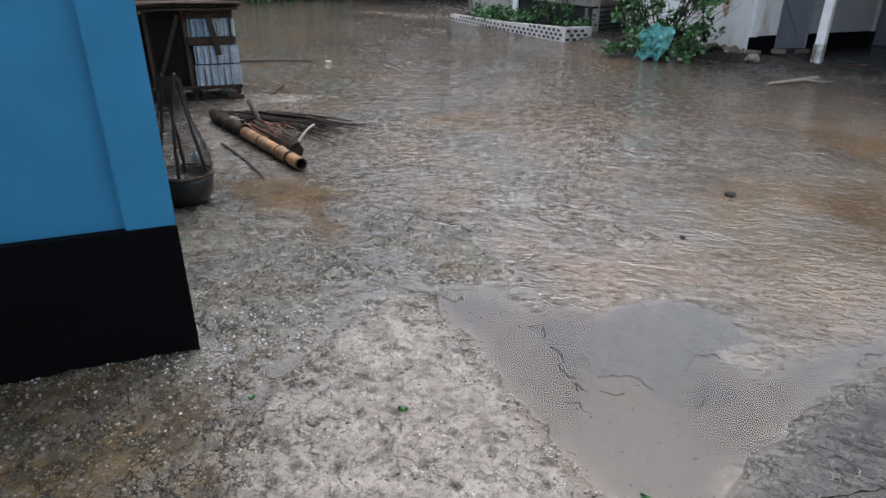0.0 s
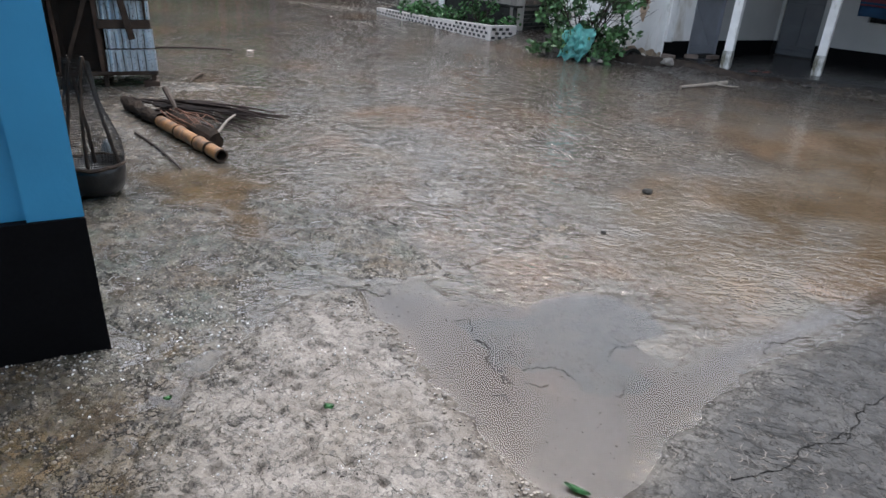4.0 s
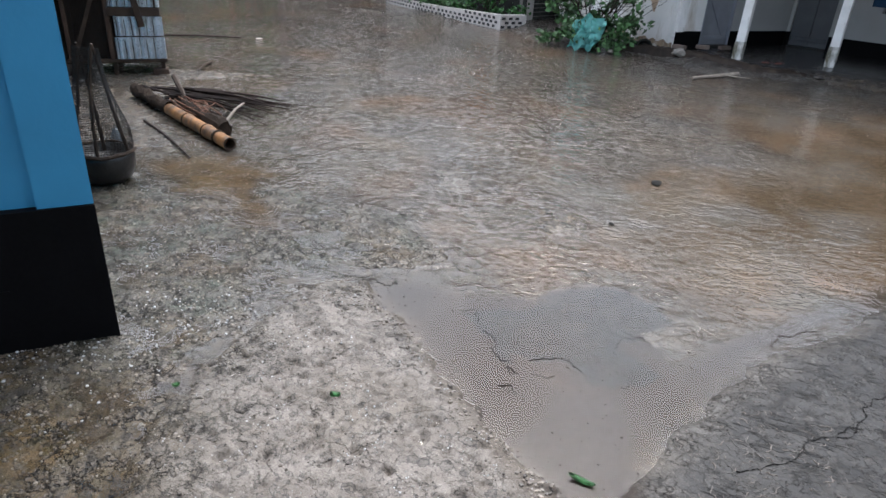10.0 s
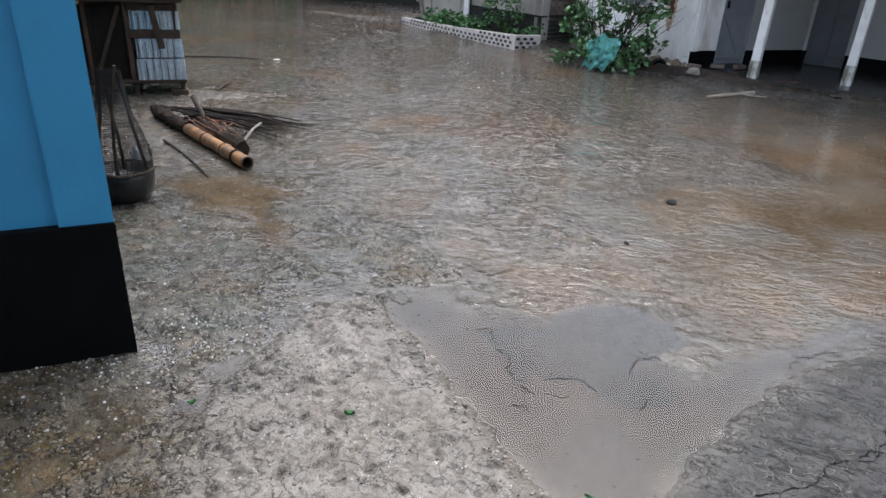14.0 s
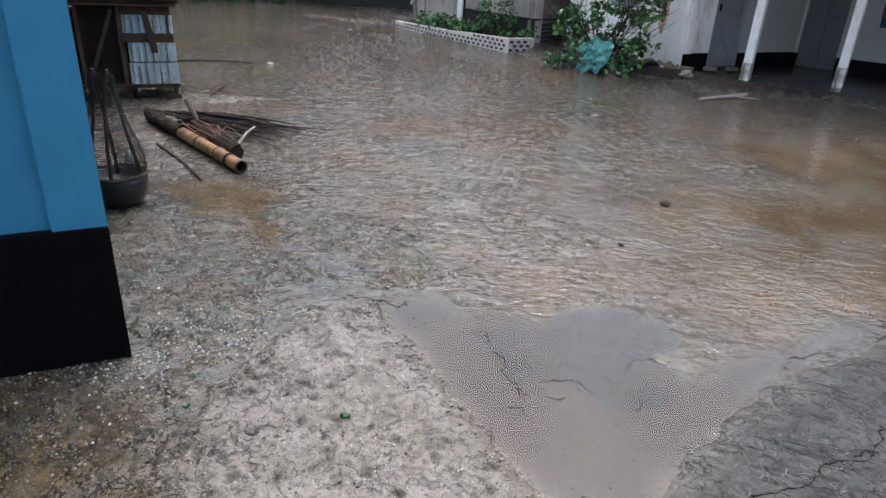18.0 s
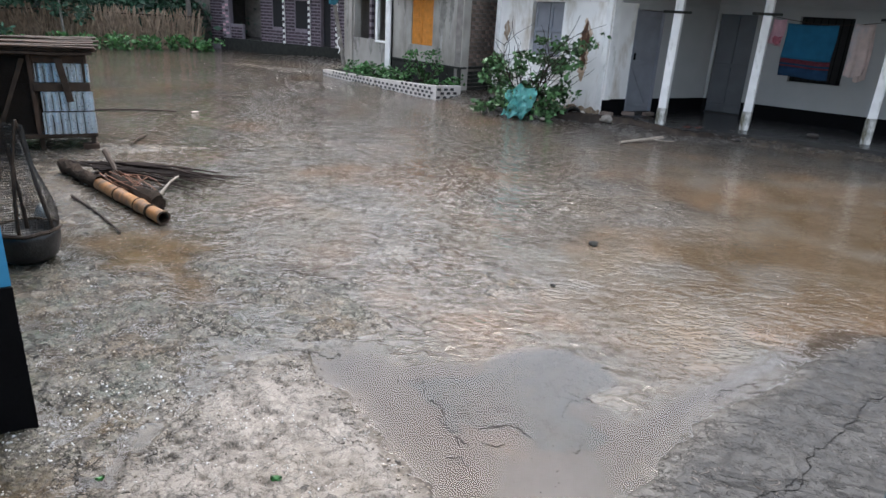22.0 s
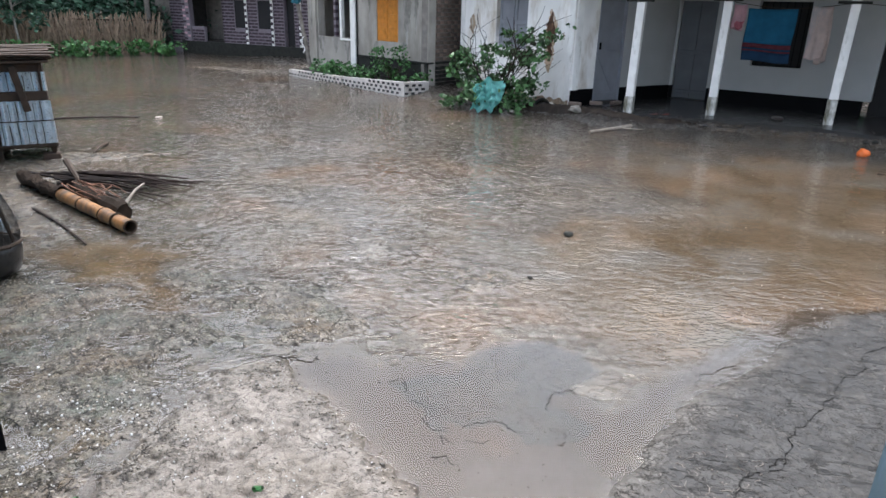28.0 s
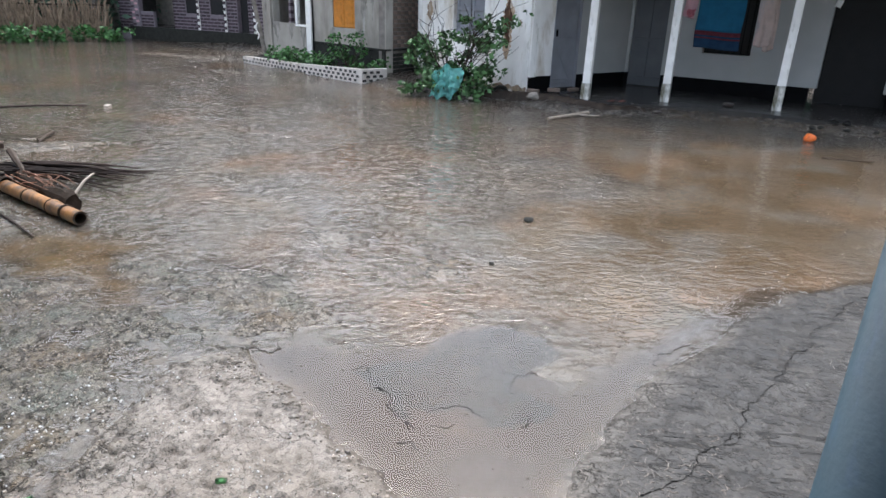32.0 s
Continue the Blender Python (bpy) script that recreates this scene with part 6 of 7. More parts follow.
for k, (x, y, h, r, lean, spread, cz, n, size) in enumerate((
        (-24.2, 13.2, 8, 0.07, 0.02, 1.5, 3.0, 1500, 0.28), (-24.6, 15.2, 9, 0.06, -0.02, 1.6, 3.4, 1500, 0.28), (-23.6, 16.6, 8, 0.06, 0.02, 1.4, 2.6, 1600, 0.26), (-22.9, 17.9, 9, 0.07, 0.01, 1.5, 3.2, 1500, 0.28),
        (-21.8, 18.6, 8, 0.07, -0.02, 1.5, 2.9, 1400, 0.26), (-21.2, 19.8, 9, 0.08, 0.02, 1.8, 3.4, 1500, 0.28), (-26.5, 13.5, 10, 0.2, 0.0, 3.0, 2.0, 4200, 0.32), (-27.5, 17.0, 11, 0.22, 0.02, 3.2, 2.0, 4200, 0.34),
        (-25.0, 20.5, 11, 0.2, 0.0, 3.2, 2.2, 4200, 0.34), (-29.0, 9.5, 10, 0.22, 0.0, 3.3, 1.6, 4200, 0.34), (-24.0, 10.6, 5, 0.06, 0.0, 1.5, 0.9, 2200, 0.2), (-31.0, 13.5, 12, 0.25, 0.0, 4.0, 1.5, 4200, 0.4), (-30.5, 20.0, 12, 0.25, 0.0, 4.0, 1.5, 4200, 0.4),
        (-19.0, 26.0, 10, 0.2, 0.0, 3.4, 3.5, 3000, 0.4), (-12.5, 26.0, 9, 0.2, 0.0, 3.2, 3.0, 3000, 0.4), (-26.5, 25.5, 12, 0.25, 0.0, 4.0, 2.0, 3500, 0.4), (-33.0, 5.0, 11, 0.25, 0.0, 4.0, 1.5, 3500, 0.4), (-6.0, 27.0, 9, 0.2, 0.0, 3.0, 3.0, 2500, 0.4))):
    tree(x, y, h, r, lean, 100 + k, spread, cz, n, M_LIME if k in (2, 10) else None, size)
tree(-19.75, 17.55, 8, 0.1, 0.01, 195, 1.6, 4.5, 700, None, 0.28)
for k in range(11):
    rr = random.Random(k + 700)
    tree(-26.6 + 0.58 * k + rr.uniform(-0.2, 0.2), 11.4 + 0.86 * k + rr.uniform(-0.5, 0.5), rr.uniform(5.5, 8), rr.uniform(0.035, 0.06), rr.uniform(-0.04, 0.04), 150 + k, 1.1, 4.0, 350, M_LIME if k % 4 == 1 else None, 0.26)
for k, (x, y, h, n) in enumerate(((-22.2, 12.3, 2.9, 1100), (-22.6, 11.5, 3.2, 1100), (-21.2, 13.75, 2.7, 700))):
    tree(x, y, h, 0.045, 0.03, 180 + k, 0.95, 0.4, n + 600, M_LEAF3, 0.18)
for k in range(9):
    rr = random.Random(k + 300)
    t = k / 8
    x, y = -21.9 + FE.x * (t - 0.62) * 0.85 + 1.0, 14.3 + FE.y * (t - 0.62) * 0.85 - 0.75
    pl = thing("creeper_plant", pose(x, y, 0.0), "low green creeper along the foot of the fence", "plant", "fence creepers")
    bm = bmesh.new()
    for j in range(6):
        a = j * 1.1 + k
        branch(bm, (0, 0, 0), (0.5 * math.cos(a), 0.5 * math.sin(a), 0.25), 0.01, 0.004, 0.06, j + 30 * k, 4, 4)
    part("stems", bm, M_STICK, pl)
    cl = [(rr.uniform(-0.8, 0.8), rr.uniform(-0.5, 0.5), rr.uniform(0.03, 0.4), 0.22) for _ in range(14)]
    leaves("foliage", clumps(k + 340, 420, cl, (1, 1, 0.7)), np.random.RandomState(k).uniform(0.08, 0.17, 420), M_LEAF2, pl, k, 0.1, ratio=0.8)

# ---- small things on the ground ----
def stone(name, x, y, z, r, m_, label, seed, flat=0.6, category="stone"):
    st = thing(name, pose(x, y, z, 0, 0, seed * 40), label, category)
    bm = bmesh.new()
    bmesh.ops.create_icosphere(bm, subdivisions=2, radius=r)
    for v in bm.verts:
        v.co *= 1 + 0.45 * noise.noise(v.co / r * 0.9 + Vector((seed, 0, 0)))
        v.co.z = (v.co.z + r * 0.7) * flat
    part("body", bm, m_, st)
    return st


stone("stone", -1.17, 4.96, -0.004, 0.042, M_MOSS, "small dark stone sticking out of the water", 1)
stone("stone", -1.17, 3.95, -0.002, 0.018, M_MOSS, "dark pebble in shallow water", 2)
stone("stone", 0.40, 12.05, 0.13, 0.09, M_STONE, "flat grey stone on the verandah step", 3, 0.35)
stone("stone", -2.42, 8.78, -0.01, 0.04, M_STONE, "dark clod lying in the water", 4, 0.4)
stone("stone", -3.78, 10.95, 0.02, 0.05, M_RUBBLE, "pale stone at the foot of the bush", 5)
rr = random.Random(31)
for k in range(22):
    t = rr.random()
    stone("rubble", -3.75 + 1.9 * t + rr.uniform(-0.1, 0.1), 11.55 - 0.25 * math.sin(t * 3) + 0.1 * rr.random() + (0.15 if t < 0.4 else -0.05), 0.03 + 0.05 * (t < 0.6), rr.uniform(0.03, 0.10), M_RUBBLE if k % 3 == 0 else M_STONE, "broken lump of brick and mud by the house corner", 40 + k, 0.7, "rubble")
for k in range(26):
    t = rr.random()
    x = -1.9 + 5.0 * t
    y = float(np.interp(x, [-1.95, -0.7, 0.9, 1.6, 2.6, 7.5], [10.9, 11.4, 11.45, 11.15, 11.1, 10.2])) - 0.04 - 0.22 * rr.random() ** 2
    stone("clod", x, y, 0.03, rr.uniform(0.018, 0.05), M_MOSS if k % 3 else M_STONE, "dark wet clod of earth at the verandah edge", 80 + k, 0.6, "clod")
for k, (x, y, yaw) in enumerate(((-2.55, 11.98, 20), (-2.25, 12.25, 60), (-2.85, 11.62, -10))):
    br = thing("loose_brick", pose(x, y, 0.14, 0, 0, yaw), "loose wet red brick near the grey door", "brick", "loose bricks")
    block("body", -0.11, 0.11, -0.05, 0.05, 0, 0.06, M_BRICK_D, br)
pot = thing("clay_pot", pose(-3.42, 11.52, 0.06, 62, 0, 20), "dark clay pot lying on its side against the wall", "pot")
bm = bmesh.new()
prof = [(0.03, -0.2), (0.11, -0.17), (0.15, -0.08), (0.13, 0.0), (0.11, 0.03), (0.135, 0.06), (0.12, 0.06), (0.095, 0.03), (0.11, -0.02), (0.12, -0.08), (0.03, -0.15)]
rings = [[bm.verts.new((r * math.cos(a * math.tau / 20), r * math.sin(a * math.tau / 20), z + 0.1)) for a in range(20)] for r, z in prof]
for r0, r1 in zip(rings, rings[1:]):
    for a in range(20):
        bm.faces.new((r0[a], r0[(a + 1) % 20], r1[(a + 1) % 20], r1[a]))
bm.faces.new(rings[0]), bm.faces.new(rings[-1])
part("body", bm, M_MOSS, pot, smooth=True)
st = thing("pale_branch", pose(0, 0, 0), "pale peeled branch washed up at the edge of the mud", "branch")
bm = bmesh.new()
pts = branch(bm, (-2.13, 9.76, 0.02), (-1.66, 10.52, 0.05), 0.022, 0.03, 0.03, 8, 8, 7)
branch(bm, pts[6], (-1.45, 10.35, 0.04), 0.015, 0.006, 0.03, 9, 4, 6)
part("rod", bm, M_STICK_L, st)
for k, (x, y, z, yaw, m_) in enumerate(((1.87, 11.2, 0.11, 20, M_BLACKTUB), (2.03, 11.16, 0.11, 5, M_BLACKTUB), (-1.45, 11.55, 0.10, -30, M_RED), (-1.28, 11.62, 0.10, -20, M_RED), (-1.62, 11.12, 0.08, 40, M_BLACKTUB))):
    sa = thing("sandal", pose(x, y, z, 0, 0, yaw), "worn black rubber sandal" if m_ is M_BLACKTUB else "worn red and brown sandal on the verandah edge", "sandal", "sandals")
    bm = bmesh.new()
    n = 16
    lo = [bm.verts.new((0.045 * math.sin(a * math.tau / n) * (1.1 + 0.25 * math.cos(a * math.tau / n)), 0.12 * math.cos(a * math.tau / n), 0)) for a in range(n)]
    hi = [bm.verts.new((v.co.x, v.co.y, 0.022)) for v in lo]
    bm.faces.new(lo[::-1]), bm.faces.new(hi)
    for a in range(n):
        bm.faces.new((lo[a], lo[(a + 1) % n], hi[(a + 1) % n], hi[a]))
    part("sole", bm, m_, sa)
    bm = bmesh.new()
    tube(bm, [(0.045 * math.cos(a * math.pi / 8), 0.02 + 0.01 * math.sin(a), 0.02 + 0.045 * math.sin(a * math.pi / 8)) for a in range(9)], 0.011, 6)
    part("strap", bm, M_BLACKTUB, sa)
ob_ = stone("orange_bag", 1.43, 10.08, 0.0, 0.075, M_ORANGEP, "crumpled orange plastic bag in the water", 9, 0.8, "plastic bag")
stone("white_foam", -8.38, 7.42, -0.003, 0.055, M_RUBBLE, "white scrap of foam floating in the puddle", 10, 0.12, "litter")
stone("white_foam", -11.1, 12.4, -0.008, 0.04, M_COLUMN, "white scrap floating in the flooded yard", 11, 0.15, "litter")
M_GREEN = mat("fresh_green_leaf", (0.06, 0.26, 0.07), 0.4, vary=0.2, scale=20)
for k, (x, y, s, yaw, lab) in enumerate(((-1.41, 1.50, 0.022, 30, "small round green leaf"), (-1.95, 1.165, 0.017, 70, "small dark green leaf"), (-0.44, 1.69, 0.05, 5, "long green leaf blade"))):
    lf = thing("fallen_leaf", pose(x, y, 0.032 if k < 2 else 0.012, 6, 4, yaw), lab + " fallen on the concrete", "leaf")
    bm = bmesh.new()
    n = 12
    w = 0.8 if k < 2 else 0.28
    rim = [bm.verts.new((s * math.cos(a * math.tau / n), s * w * math.sin(a * math.tau / n), 0.004 * math.cos(2 * a * math.tau / n))) for a in range(n)]
    c_ = bm.verts.new((0, 0, 0.004))
    for a in range(n):
        bm.faces.new((rim[a], rim[(a + 1) % n], c_))
    bmesh.ops.solidify(bm, geom=bm.faces[:], thickness=0.0015)
    part("blade", bm, M_GREEN, lf, smooth=True)

# loose grit and stone chips on the concrete, too many to count
rnd = np.random.RandomState(5)


def grit(name, n, xr, yr, size, material, keep, label, lift=0.0):
    x, y = rnd.uniform(*xr, n), rnd.uniform(*yr, n)
    ok = keep(x, y)
    x, y = x[ok], y[ok]
    z = np.maximum(lay_of_land(x, y)[0], -9.0 if lift == 0 else 0.0)
    lift = 0.0
    co, fa = [], []
    for i in range(len(x)):
        s = size[0] + (size[1] - size[0]) * rnd.rand() ** 2.5
        a = rnd.uniform(0, 6.28)
        el, fl = rnd.uniform(0.5, 1.0), rnd.uniform(0.3, 0.6)
        b = len(co)
        ring = [(x[i] + s * (math.cos(a) * math.cos(t) - el * math.sin(a) * math.sin(t)) * rnd.uniform(0.75, 1.15), y[i] + s * (math.sin(a) * math.cos(t) + el * math.cos(a) * math.sin(t)) * rnd.uniform(0.75, 1.15), z[i] - 0.002 + lift) for t in np.arange(6) * math.tau / 6]
        co += ring + [(x[i] * 0.4 + p[0] * 0.6, y[i] * 0.4 + p[1] * 0.6, z[i] + s * fl + lift) for p in ring]
        fa += [tuple(range(b + 6, b + 12))] + [(b + k, b + (k + 1) % 6, b + 6 + (k + 1) % 6, b + 6 + k) for k in range(6)]
    me = bpy.data.meshes.new(name)
    me.from_pydata(co, [], fa)
    me.materials.append(material)
    return tagged(new(name, me), label, "gravel", kind="stuff")


def island_mat(name, a, b, rough):
    m = bpy.data.materials.new(name)
    m.use_nodes = True
    n, l = m.node_tree.nodes, m.node_tree.links
    geo, mx = n.new("ShaderNodeNewGeometry"), n.new("ShaderNodeMix")
    mx.data_type = "RGBA"
    mx.inputs["A"].default_value, mx.inputs["B"].default_value = (*a, 1), (*b, 1)
    l.new(geo.outputs["Random Per Island"], mx.inputs["Factor"]), l.new(mx.outputs["Result"], n["Principled BSDF"].inputs["Base Color"])
    n["Principled BSDF"].inputs["Roughness"].default_value = rough
    return m


M_CHIP = island_mat("wet_stone_chips", (0.07, 0.06, 0.05), (0.30, 0.26, 0.21), 0.3)
M_CHIP_W = island_mat("white_lime_chips", (0.28, 0.285, 0.28), (0.66, 0.67, 0.67), 0.45)
M_CHIP_D = island_mat("dark_wet_grit", (0.035, 0.03, 0.026), (0.13, 0.105, 0.085), 0.35)
in_pale = lambda x, y: inside(x, y, PALE, 0.05) > -0.05
in_left = lambda x, y: (inside(x, y, LEFTYARD, 0.16, 0.5, 11) > -0.1) & ((x + 2.5) * 0.857 - (y - 1.26) * 0.515 > -0.02 - 0 * x) | (inside(x, y, LEFTYARD) > 0) & (y > 1.35 + (x + 2.5) * -0.55)
grit("stone_chips", 1900, (-2.3, 0.1), (0.3, 2.4), (0.0015, 0.008), M_CHIP_D, lambda x, y: in_pale(x, y) & (vnoise(x, y, 0.16, 3) > 0.38), "dark stone chips showing in the worn pale concrete")
grit("stone_chips", 5000, (-2.3, 0.1), (0.3, 2.4), (0.002, 0.007), M_CHIP_W, lambda x, y: in_pale(x, y) & (vnoise(x, y, 0.1, 14) > 0.62), "pale stone chips in the worn concrete")
near_wall = lambda x, y: in_left(x, y) & (np.hypot(x + 2.8, y - 1.7) < 1.5 + 0.6 * (vnoise(x, y, 0.4, 5) - 0.5))
grit("gravel", 15000, (-4.4, -1.6), (0.3, 3.4), (0.002, 0.011), M_CHIP, near_wall, "wet grey and brown gravel beside the blue house")
grit("lime_chips", 3800, (-3.3, -2.0), (0.5, 2.2), (0.0025, 0.010), M_CHIP_W, lambda x, y: in_left(x, y) & (rnd.rand(len(x)) < np.exp(-(np.abs((x + 2.48) * 0.857 - (y - 1.26) * 0.515) + np.hypot(x + 2.48, y - 1.3) * 0.25) * 4)), "white lime chips washed along the wall foot")
EDGE = np.array([(-1.95, 2.22), (-1.66, 2.13), (-1.29, 1.97), (-0.82, 1.69), (-0.52, 1.57), (-0.35, 1.3)])


def by_edge(x, y):
    """Near the broken edge of the pale slab."""
    d = np.full(len(x), 9.0)
    for (ax, ay), (bx, by) in zip(EDGE, EDGE[1:]):
        k = np.clip(((x - ax) * (bx - ax) + (y - ay) * (by - ay)) / ((bx - ax) ** 2 + (by - ay) ** 2), 0, 1)
        d = np.minimum(d, np.hypot(x - ax - k * (bx - ax), y - ay - k * (by - ay)))
    return rnd.rand(len(x)) < np.exp(-(d / 0.05) ** 2)


grit("edge_debris", 9000, (-2.1, -0.2), (1.2, 2.4), (0.003, 0.014), M_CHIP, by_edge, "crumbled chips along the broken slab edge")
grit("edge_debris", 3500, (-2.1, -0.2), (1.2, 2.4), (0.003, 0.012), M_CHIP_D, by_edge, "dark wet crumbs along the broken slab edge")
grit("stone_chips", 500, (-2.3, 0.1), (0.3, 2.4), (0.004, 0.014), M_CHIP_D, lambda x, y: in_pale(x, y) & (vnoise(x, y, 0.22, 23) > 0.5), "flat dark stones showing in the worn pale concrete")
grit("silt_crumbs", 1500, (-1.9, 0.6), (1.4, 3.6), (0.0015, 0.007), M_CHIP_D, lambda x, y: inside(x, y, PALE) < 0, "dark crumbs lying in the thin water film", 0.010)


def wander(pts, seed, depth=4, amount=0.16):
    """A broken line roughened by moving its midpoints."""
    r_ = random.Random(seed)
    for _ in range(depth):
        out = [pts[0]]
        for a, b in zip(pts, pts[1:]):
            d = math.dist(a, b) * amount
            out += [((a[0] + b[0]) / 2 + r_.uniform(-d, d), (a[1] + b[1]) / 2 + r_.uniform(-d, d)), b]
        pts = out
    return pts


M_CRACK = mat("black_wet_crack", (0.012, 0.011, 0.010), 0.7, vary=0.4, scale=30, spec=0.2)
CRACKS = (((-1.38, 2.39), (-1.33, 2.45), (-1.27, 2.39), (-1.26, 2.35)), ((-1.2, 2.3), (-1.15, 2.3), (-1.1, 2.25), (-1.08, 2.18), (-1.02, 2.15), (-0.98, 2.16)), ((-0.91, 2.22), (-0.87, 2.28), (-0.8, 2.32), (-0.74, 2.32), (-0.69, 2.29)),
          ((-0.61, 2.51), (-0.64, 2.59), (-0.63, 2.67), (-0.58, 2.72), (-0.54, 2.71)), ((-0.94, 1.98), (-0.89, 2.02), (-0.84, 1.98)), ((-2.07, 2.28), (-2.04, 2.31), (-1.94, 2.34), (-1.87, 2.36), (-1.8, 2.37), (-1.82, 2.44)),
          ((-2.84, 3.08), (-2.76, 3.16), (-2.62, 3.16), (-2.5, 3.19), (-2.36, 3.19), (-2.25, 3.12)), ((-2.75, 3.14), (-2.73, 3.03), (-2.6, 2.95), (-2.65, 2.87)), ((-1.7, 2.96), (-1.62, 2.95), (-1.59, 3.01), (-1.57, 3.08)),
          ((0.29, 2.51), (0.31, 2.56), (0.36, 2.6)), ((0.0, 2.05), (0.14, 2.2), (0.2, 2.4), (0.34, 2.54), (0.35, 2.64), (0.38, 2.71), (0.36, 2.76), (0.39, 2.85), (0.47, 3.0), (0.59, 3.32), (0.73, 3.65)), ((0.73, 3.65), (1.1, 4.4), (1.9, 6.0)), ((-0.9, 2.1), (-0.97, 2.12), (-0.93, 2.08)),
          ((-0.86, 2.14), (-0.80, 2.15), (-0.77, 2.19)), ((-0.02, 3.04), (0.05, 3.22), (0.16, 3.35)), ((-0.52, 2.39), (-0.51, 2.29)))
for k, line_ in enumerate(CRACKS):
    pts = wander([tuple(q) for q in line_], k, 5, 0.27 if k not in (10, 11) else 0.13)
    xy = np.array(pts)
    zz = np.maximum(lay_of_land(xy[:, 0], xy[:, 1])[0], 0.0)
    bm = bmesh.new()
    r_ = random.Random(k + 90)
    tube(bm, [(x, y, z + 0.002) for (x, y), z in zip(pts, zz)], [r_.choice((0.0007, 0.0012, 0.002, 0.003)) * (1.2 if k in (5, 6) else 1.1 if k in (10, 11) else 0.9) for _ in pts], 5)
    part("crack", bm, M_CRACK, ground)

# earth bank washed up against the verandah and the house corner
bm = bmesh.new()
BANK = [(-3.85, 11.38), (-3.3, 11.45), (-2.7, 11.42), (-2.2, 11.2), (-1.8, 11.0), (-1.3, 11.12), (-0.8, 11.38)]
rows_ = []
for i in range(61):
    t = i / 60 * (len(BANK) - 1)
    k = min(int(t), len(BANK) - 2)
    p, q = Vector((*BANK[k], 0)), Vector((*BANK[k + 1], 0))
    c_, side = p.lerp(q, t - k), Vector((-(q - p).y, (q - p).x, 0)).normalized()
    high = 0.17 * (1 - abs(i / 30 - 0.8) ** 2 * 0.45)
    rows_.append([bm.verts.new((*(c_ + side * (0.34 * (j / 9 - 0.45)))[:2], max(-0.02, high * math.sin(math.pi * min(1, j / 6)) ** 0.7 + 0.05 * noise.noise(Vector((i * 0.33, j * 0.8, 2))) + 0.03 * noise.noise(Vector((i * 0.9, j * 1.7, 5))) - 0.02 * (j == 0)) if j < 6 else high * 0.85 + 0.03 * noise.noise(Vector((i * 0.5, j, 9))))) for j in range(10)])
for a, b in zip(rows_, rows_[1:]):
    for j in range(9):
        bm.faces.new((a[j], b[j], b[j + 1], a[j + 1]))
part("earth_bank", bm, mat("dark_wet_earth", (0.034, 0.025, 0.019), 0.65, spec=0.2, vary=0.45, scale=7, bump=0.7, fine=30, stain=(0.07, 0.052, 0.038), stain_amount=0.4, stain_scale=5), ground, "dark wet earth washed up along the verandah", smooth=True)

# broken lips of the worn concrete that stand out of the water film
lips = bmesh.new()
r_ = random.Random(401)
cx = np.concatenate([rnd.uniform(-3.1, 1.7, 2400), rnd.uniform(-2.9, -1.2, 1800), rnd.uniform(-4.4, -1.7, 1800), rnd.uniform(-0.3, 1.9, 1800)])
cy = np.concatenate([rnd.uniform(1.75, 4.4, 2400), rnd.uniform(2.1, 3.7, 1800), rnd.uniform(1.0, 3.3, 1800), rnd.uniform(1.7, 4.6, 1800)])
order = rnd.permutation(len(cx))
cx, cy = cx[order], cy[order]
ok = (inside(cx, cy, SILT) < -0.02) & (inside(cx, cy, PALE) < -0.05) & (inside(cx, cy, PATCH) < -0.04) & (vnoise(cx, cy, 0.5, 9) > 0.35) & ((cx + 2.48) * 0.857 - (cy - 1.26) * 0.515 > 0.0) | (inside(cx, cy, PATCH) < -0.04) & (cy > 1.6) & (cx < -2.6) & ~((cy > 3.75) & (cx > -1.0))
cx, cy = cx[ok][:3400], cy[ok][:3400]
for x, y, z in zip(cx.tolist(), cy.tolist(), np.maximum(lay_of_land(cx, cy)[0], 0.0).tolist()):
    a, n = r_.uniform(-0.5, 0.5) + (0.5 if x > 0 else 0.0), r_.choice((2, 2, 3, 3, 4, 5, 7))
    pts = [(x, y)]
    for k in range(n):
        a += r_.uniform(-1.1, 1.1)
        pts.append((pts[-1][0] + 0.009 * math.cos(a), pts[-1][1] + 0.011 * math.sin(a)))
    tube(lips, [(px_, py_, z) for px_, py_ in pts], [0.0008] + [r_.uniform(0.0012, 0.0036) for _ in pts[1:-1]] + [0.0008], 4)
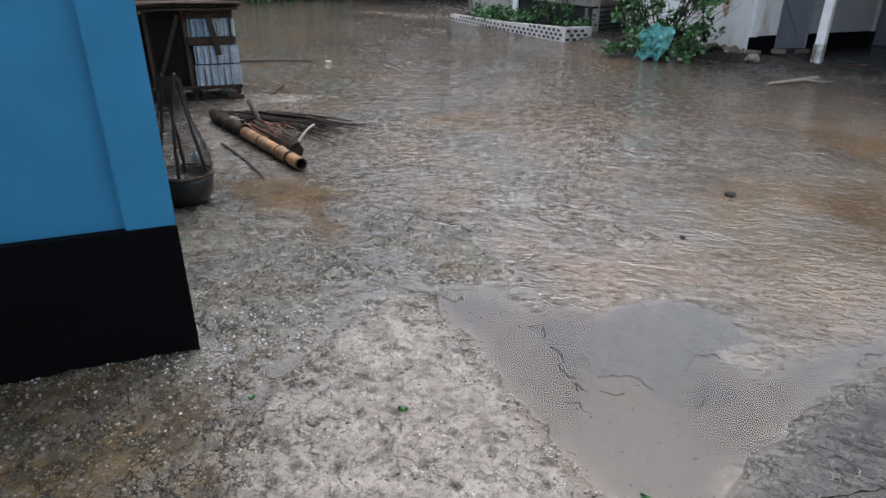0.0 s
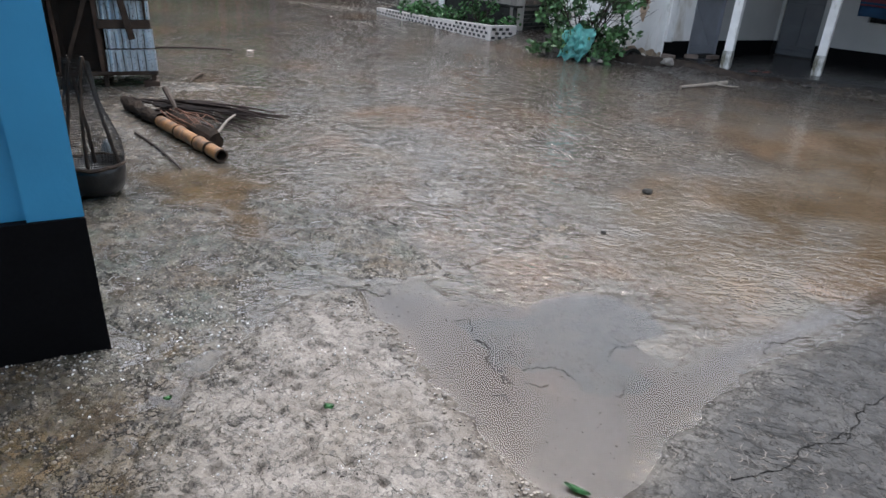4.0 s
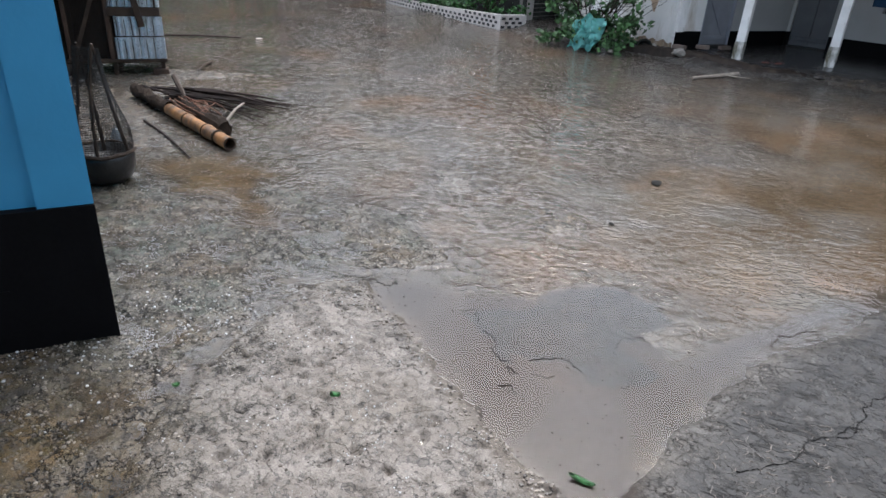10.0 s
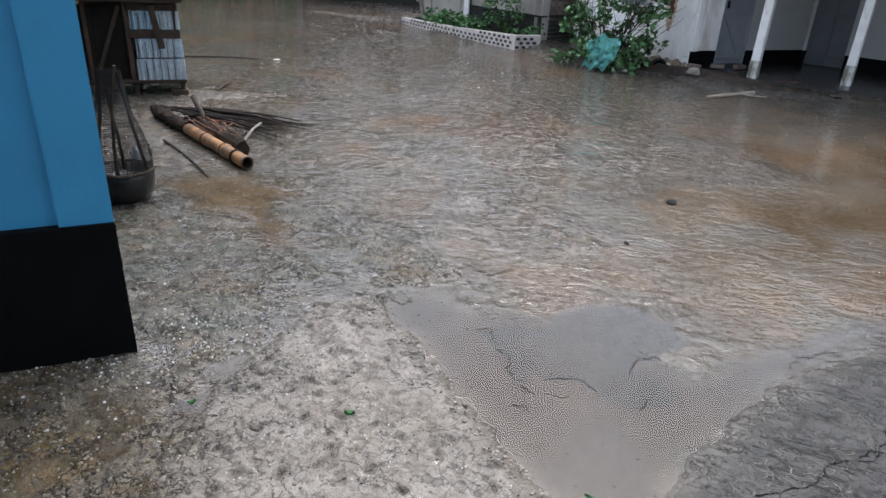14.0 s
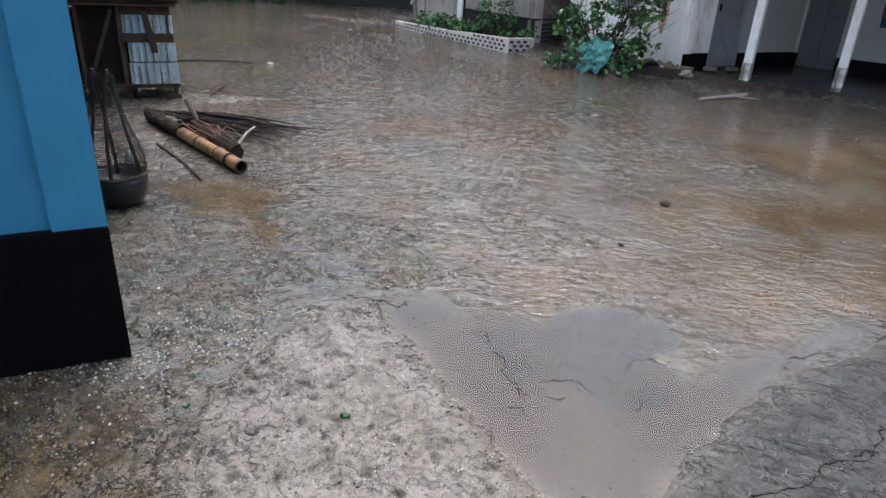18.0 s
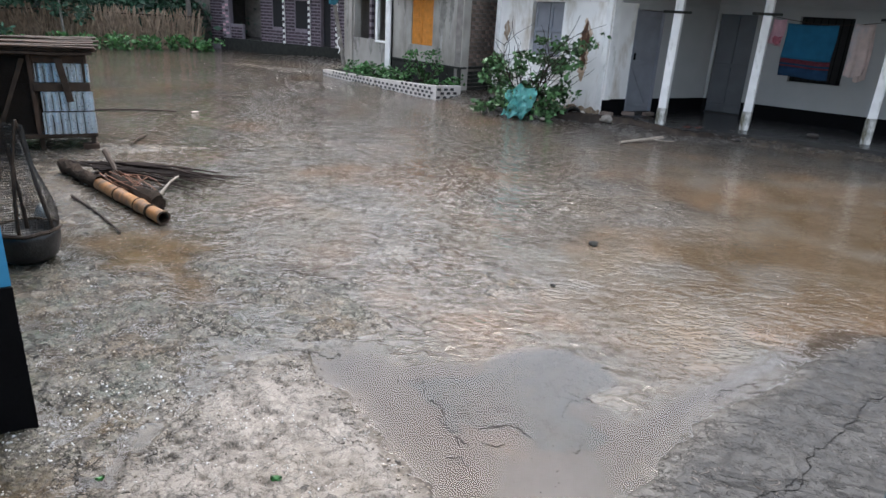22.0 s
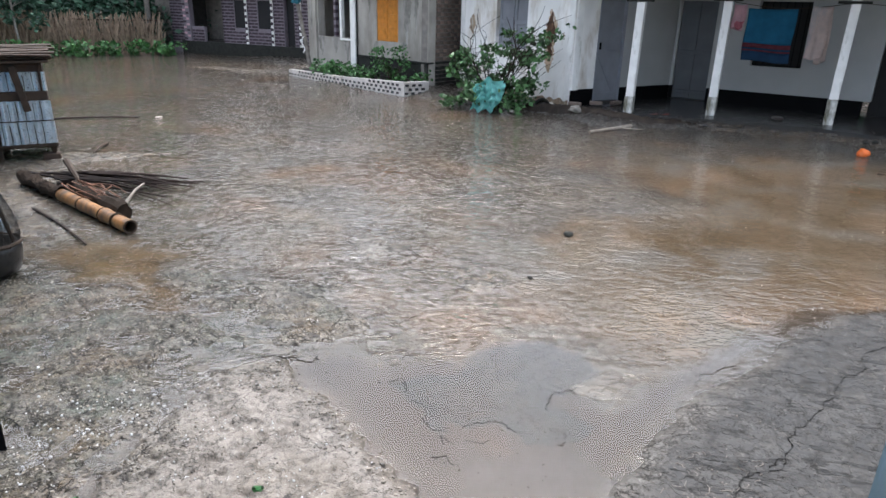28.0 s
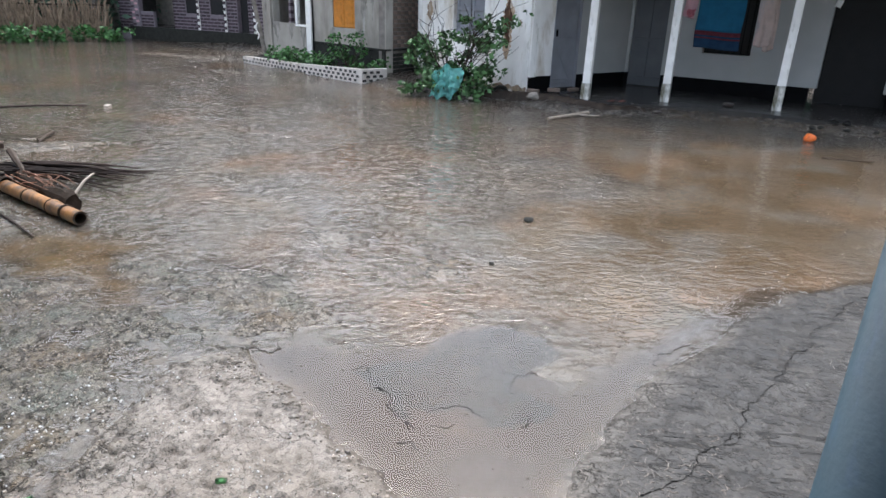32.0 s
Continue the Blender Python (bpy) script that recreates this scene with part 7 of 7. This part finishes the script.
tagged(part("broken_lips", lips, M_CHIP_D, ground, "dark broken lips of worn concrete"), kind="stuff")

# bubbles that the rain has beaten up
M_BUBBLE = island_mat("pale_rain_bubbles", (0.5, 0.47, 0.42), (0.85, 0.84, 0.8), 0.2)
grit("rain_bubbles", 800, (-6.5, 2.6), (3.3, 11), (0.002, 0.008), M_BUBBLE, lambda x, y: (vnoise(x, y, 1.1, 12) > 0.5) & (lay_of_land(x, y)[0] < -0.002), "small pale bubbles floating on the rippled rainwater", 0.008)
grit("rain_bubbles", 110, (-0.3, 2.2), (3.8, 6.5), (0.002, 0.006), M_BUBBLE, lambda x, y: lay_of_land(x, y)[0] < -0.002, "small pale bubbles on the brown water", 0.02)

# ---- far woods that close the view ----
n_ = 100000
ang = np.where(rnd.rand(n_) < 0.78, rnd.uniform(0.30, 1.10, n_), rnd.uniform(-0.45, 1.35, n_)) * math.pi
rad = rnd.uniform(33, 50, n_)
tall = np.clip((0.60 - ang / math.pi) / 0.05, 0, 1) + np.clip((ang / math.pi - 0.74) / 0.05, 0, 1)
wz = rnd.rand(n_) ** 0.9 * (4.5 + 2.0 * vnoise(ang * 9, rad * 0, 1.0, 4) + tall * (8.0 + 4.0 * vnoise(ang * 14, rad * 0, 1.0, 6)))
woods = leaves("woods", np.stack([-6 + rad * np.cos(ang), 4 + rad * np.sin(ang), wz], 1), rnd.uniform(0.6, 1.5, n_), M_LEAF3, None, 5, 0.3)
tagged(woods, "dense dark green woods round the village", "woods", kind="stuff")
n_ = 9000
t_ = rnd.rand(n_)
hz = rnd.rand(n_) * (0.9 + 1.6 * vnoise(t_ * 14, t_ * 0, 1.0, 8))
hedge = leaves("undergrowth", np.stack([-29.5 + 10.5 * t_ + rnd.normal(0, 0.5, n_), 8.2 + 12.5 * t_ + rnd.normal(0, 0.5, n_), hz], 1), rnd.uniform(0.15, 0.35, n_), M_LEAF3, None, 6, 0.3)
tagged(hedge, "dark undergrowth behind the stake fence", "undergrowth", kind="stuff")
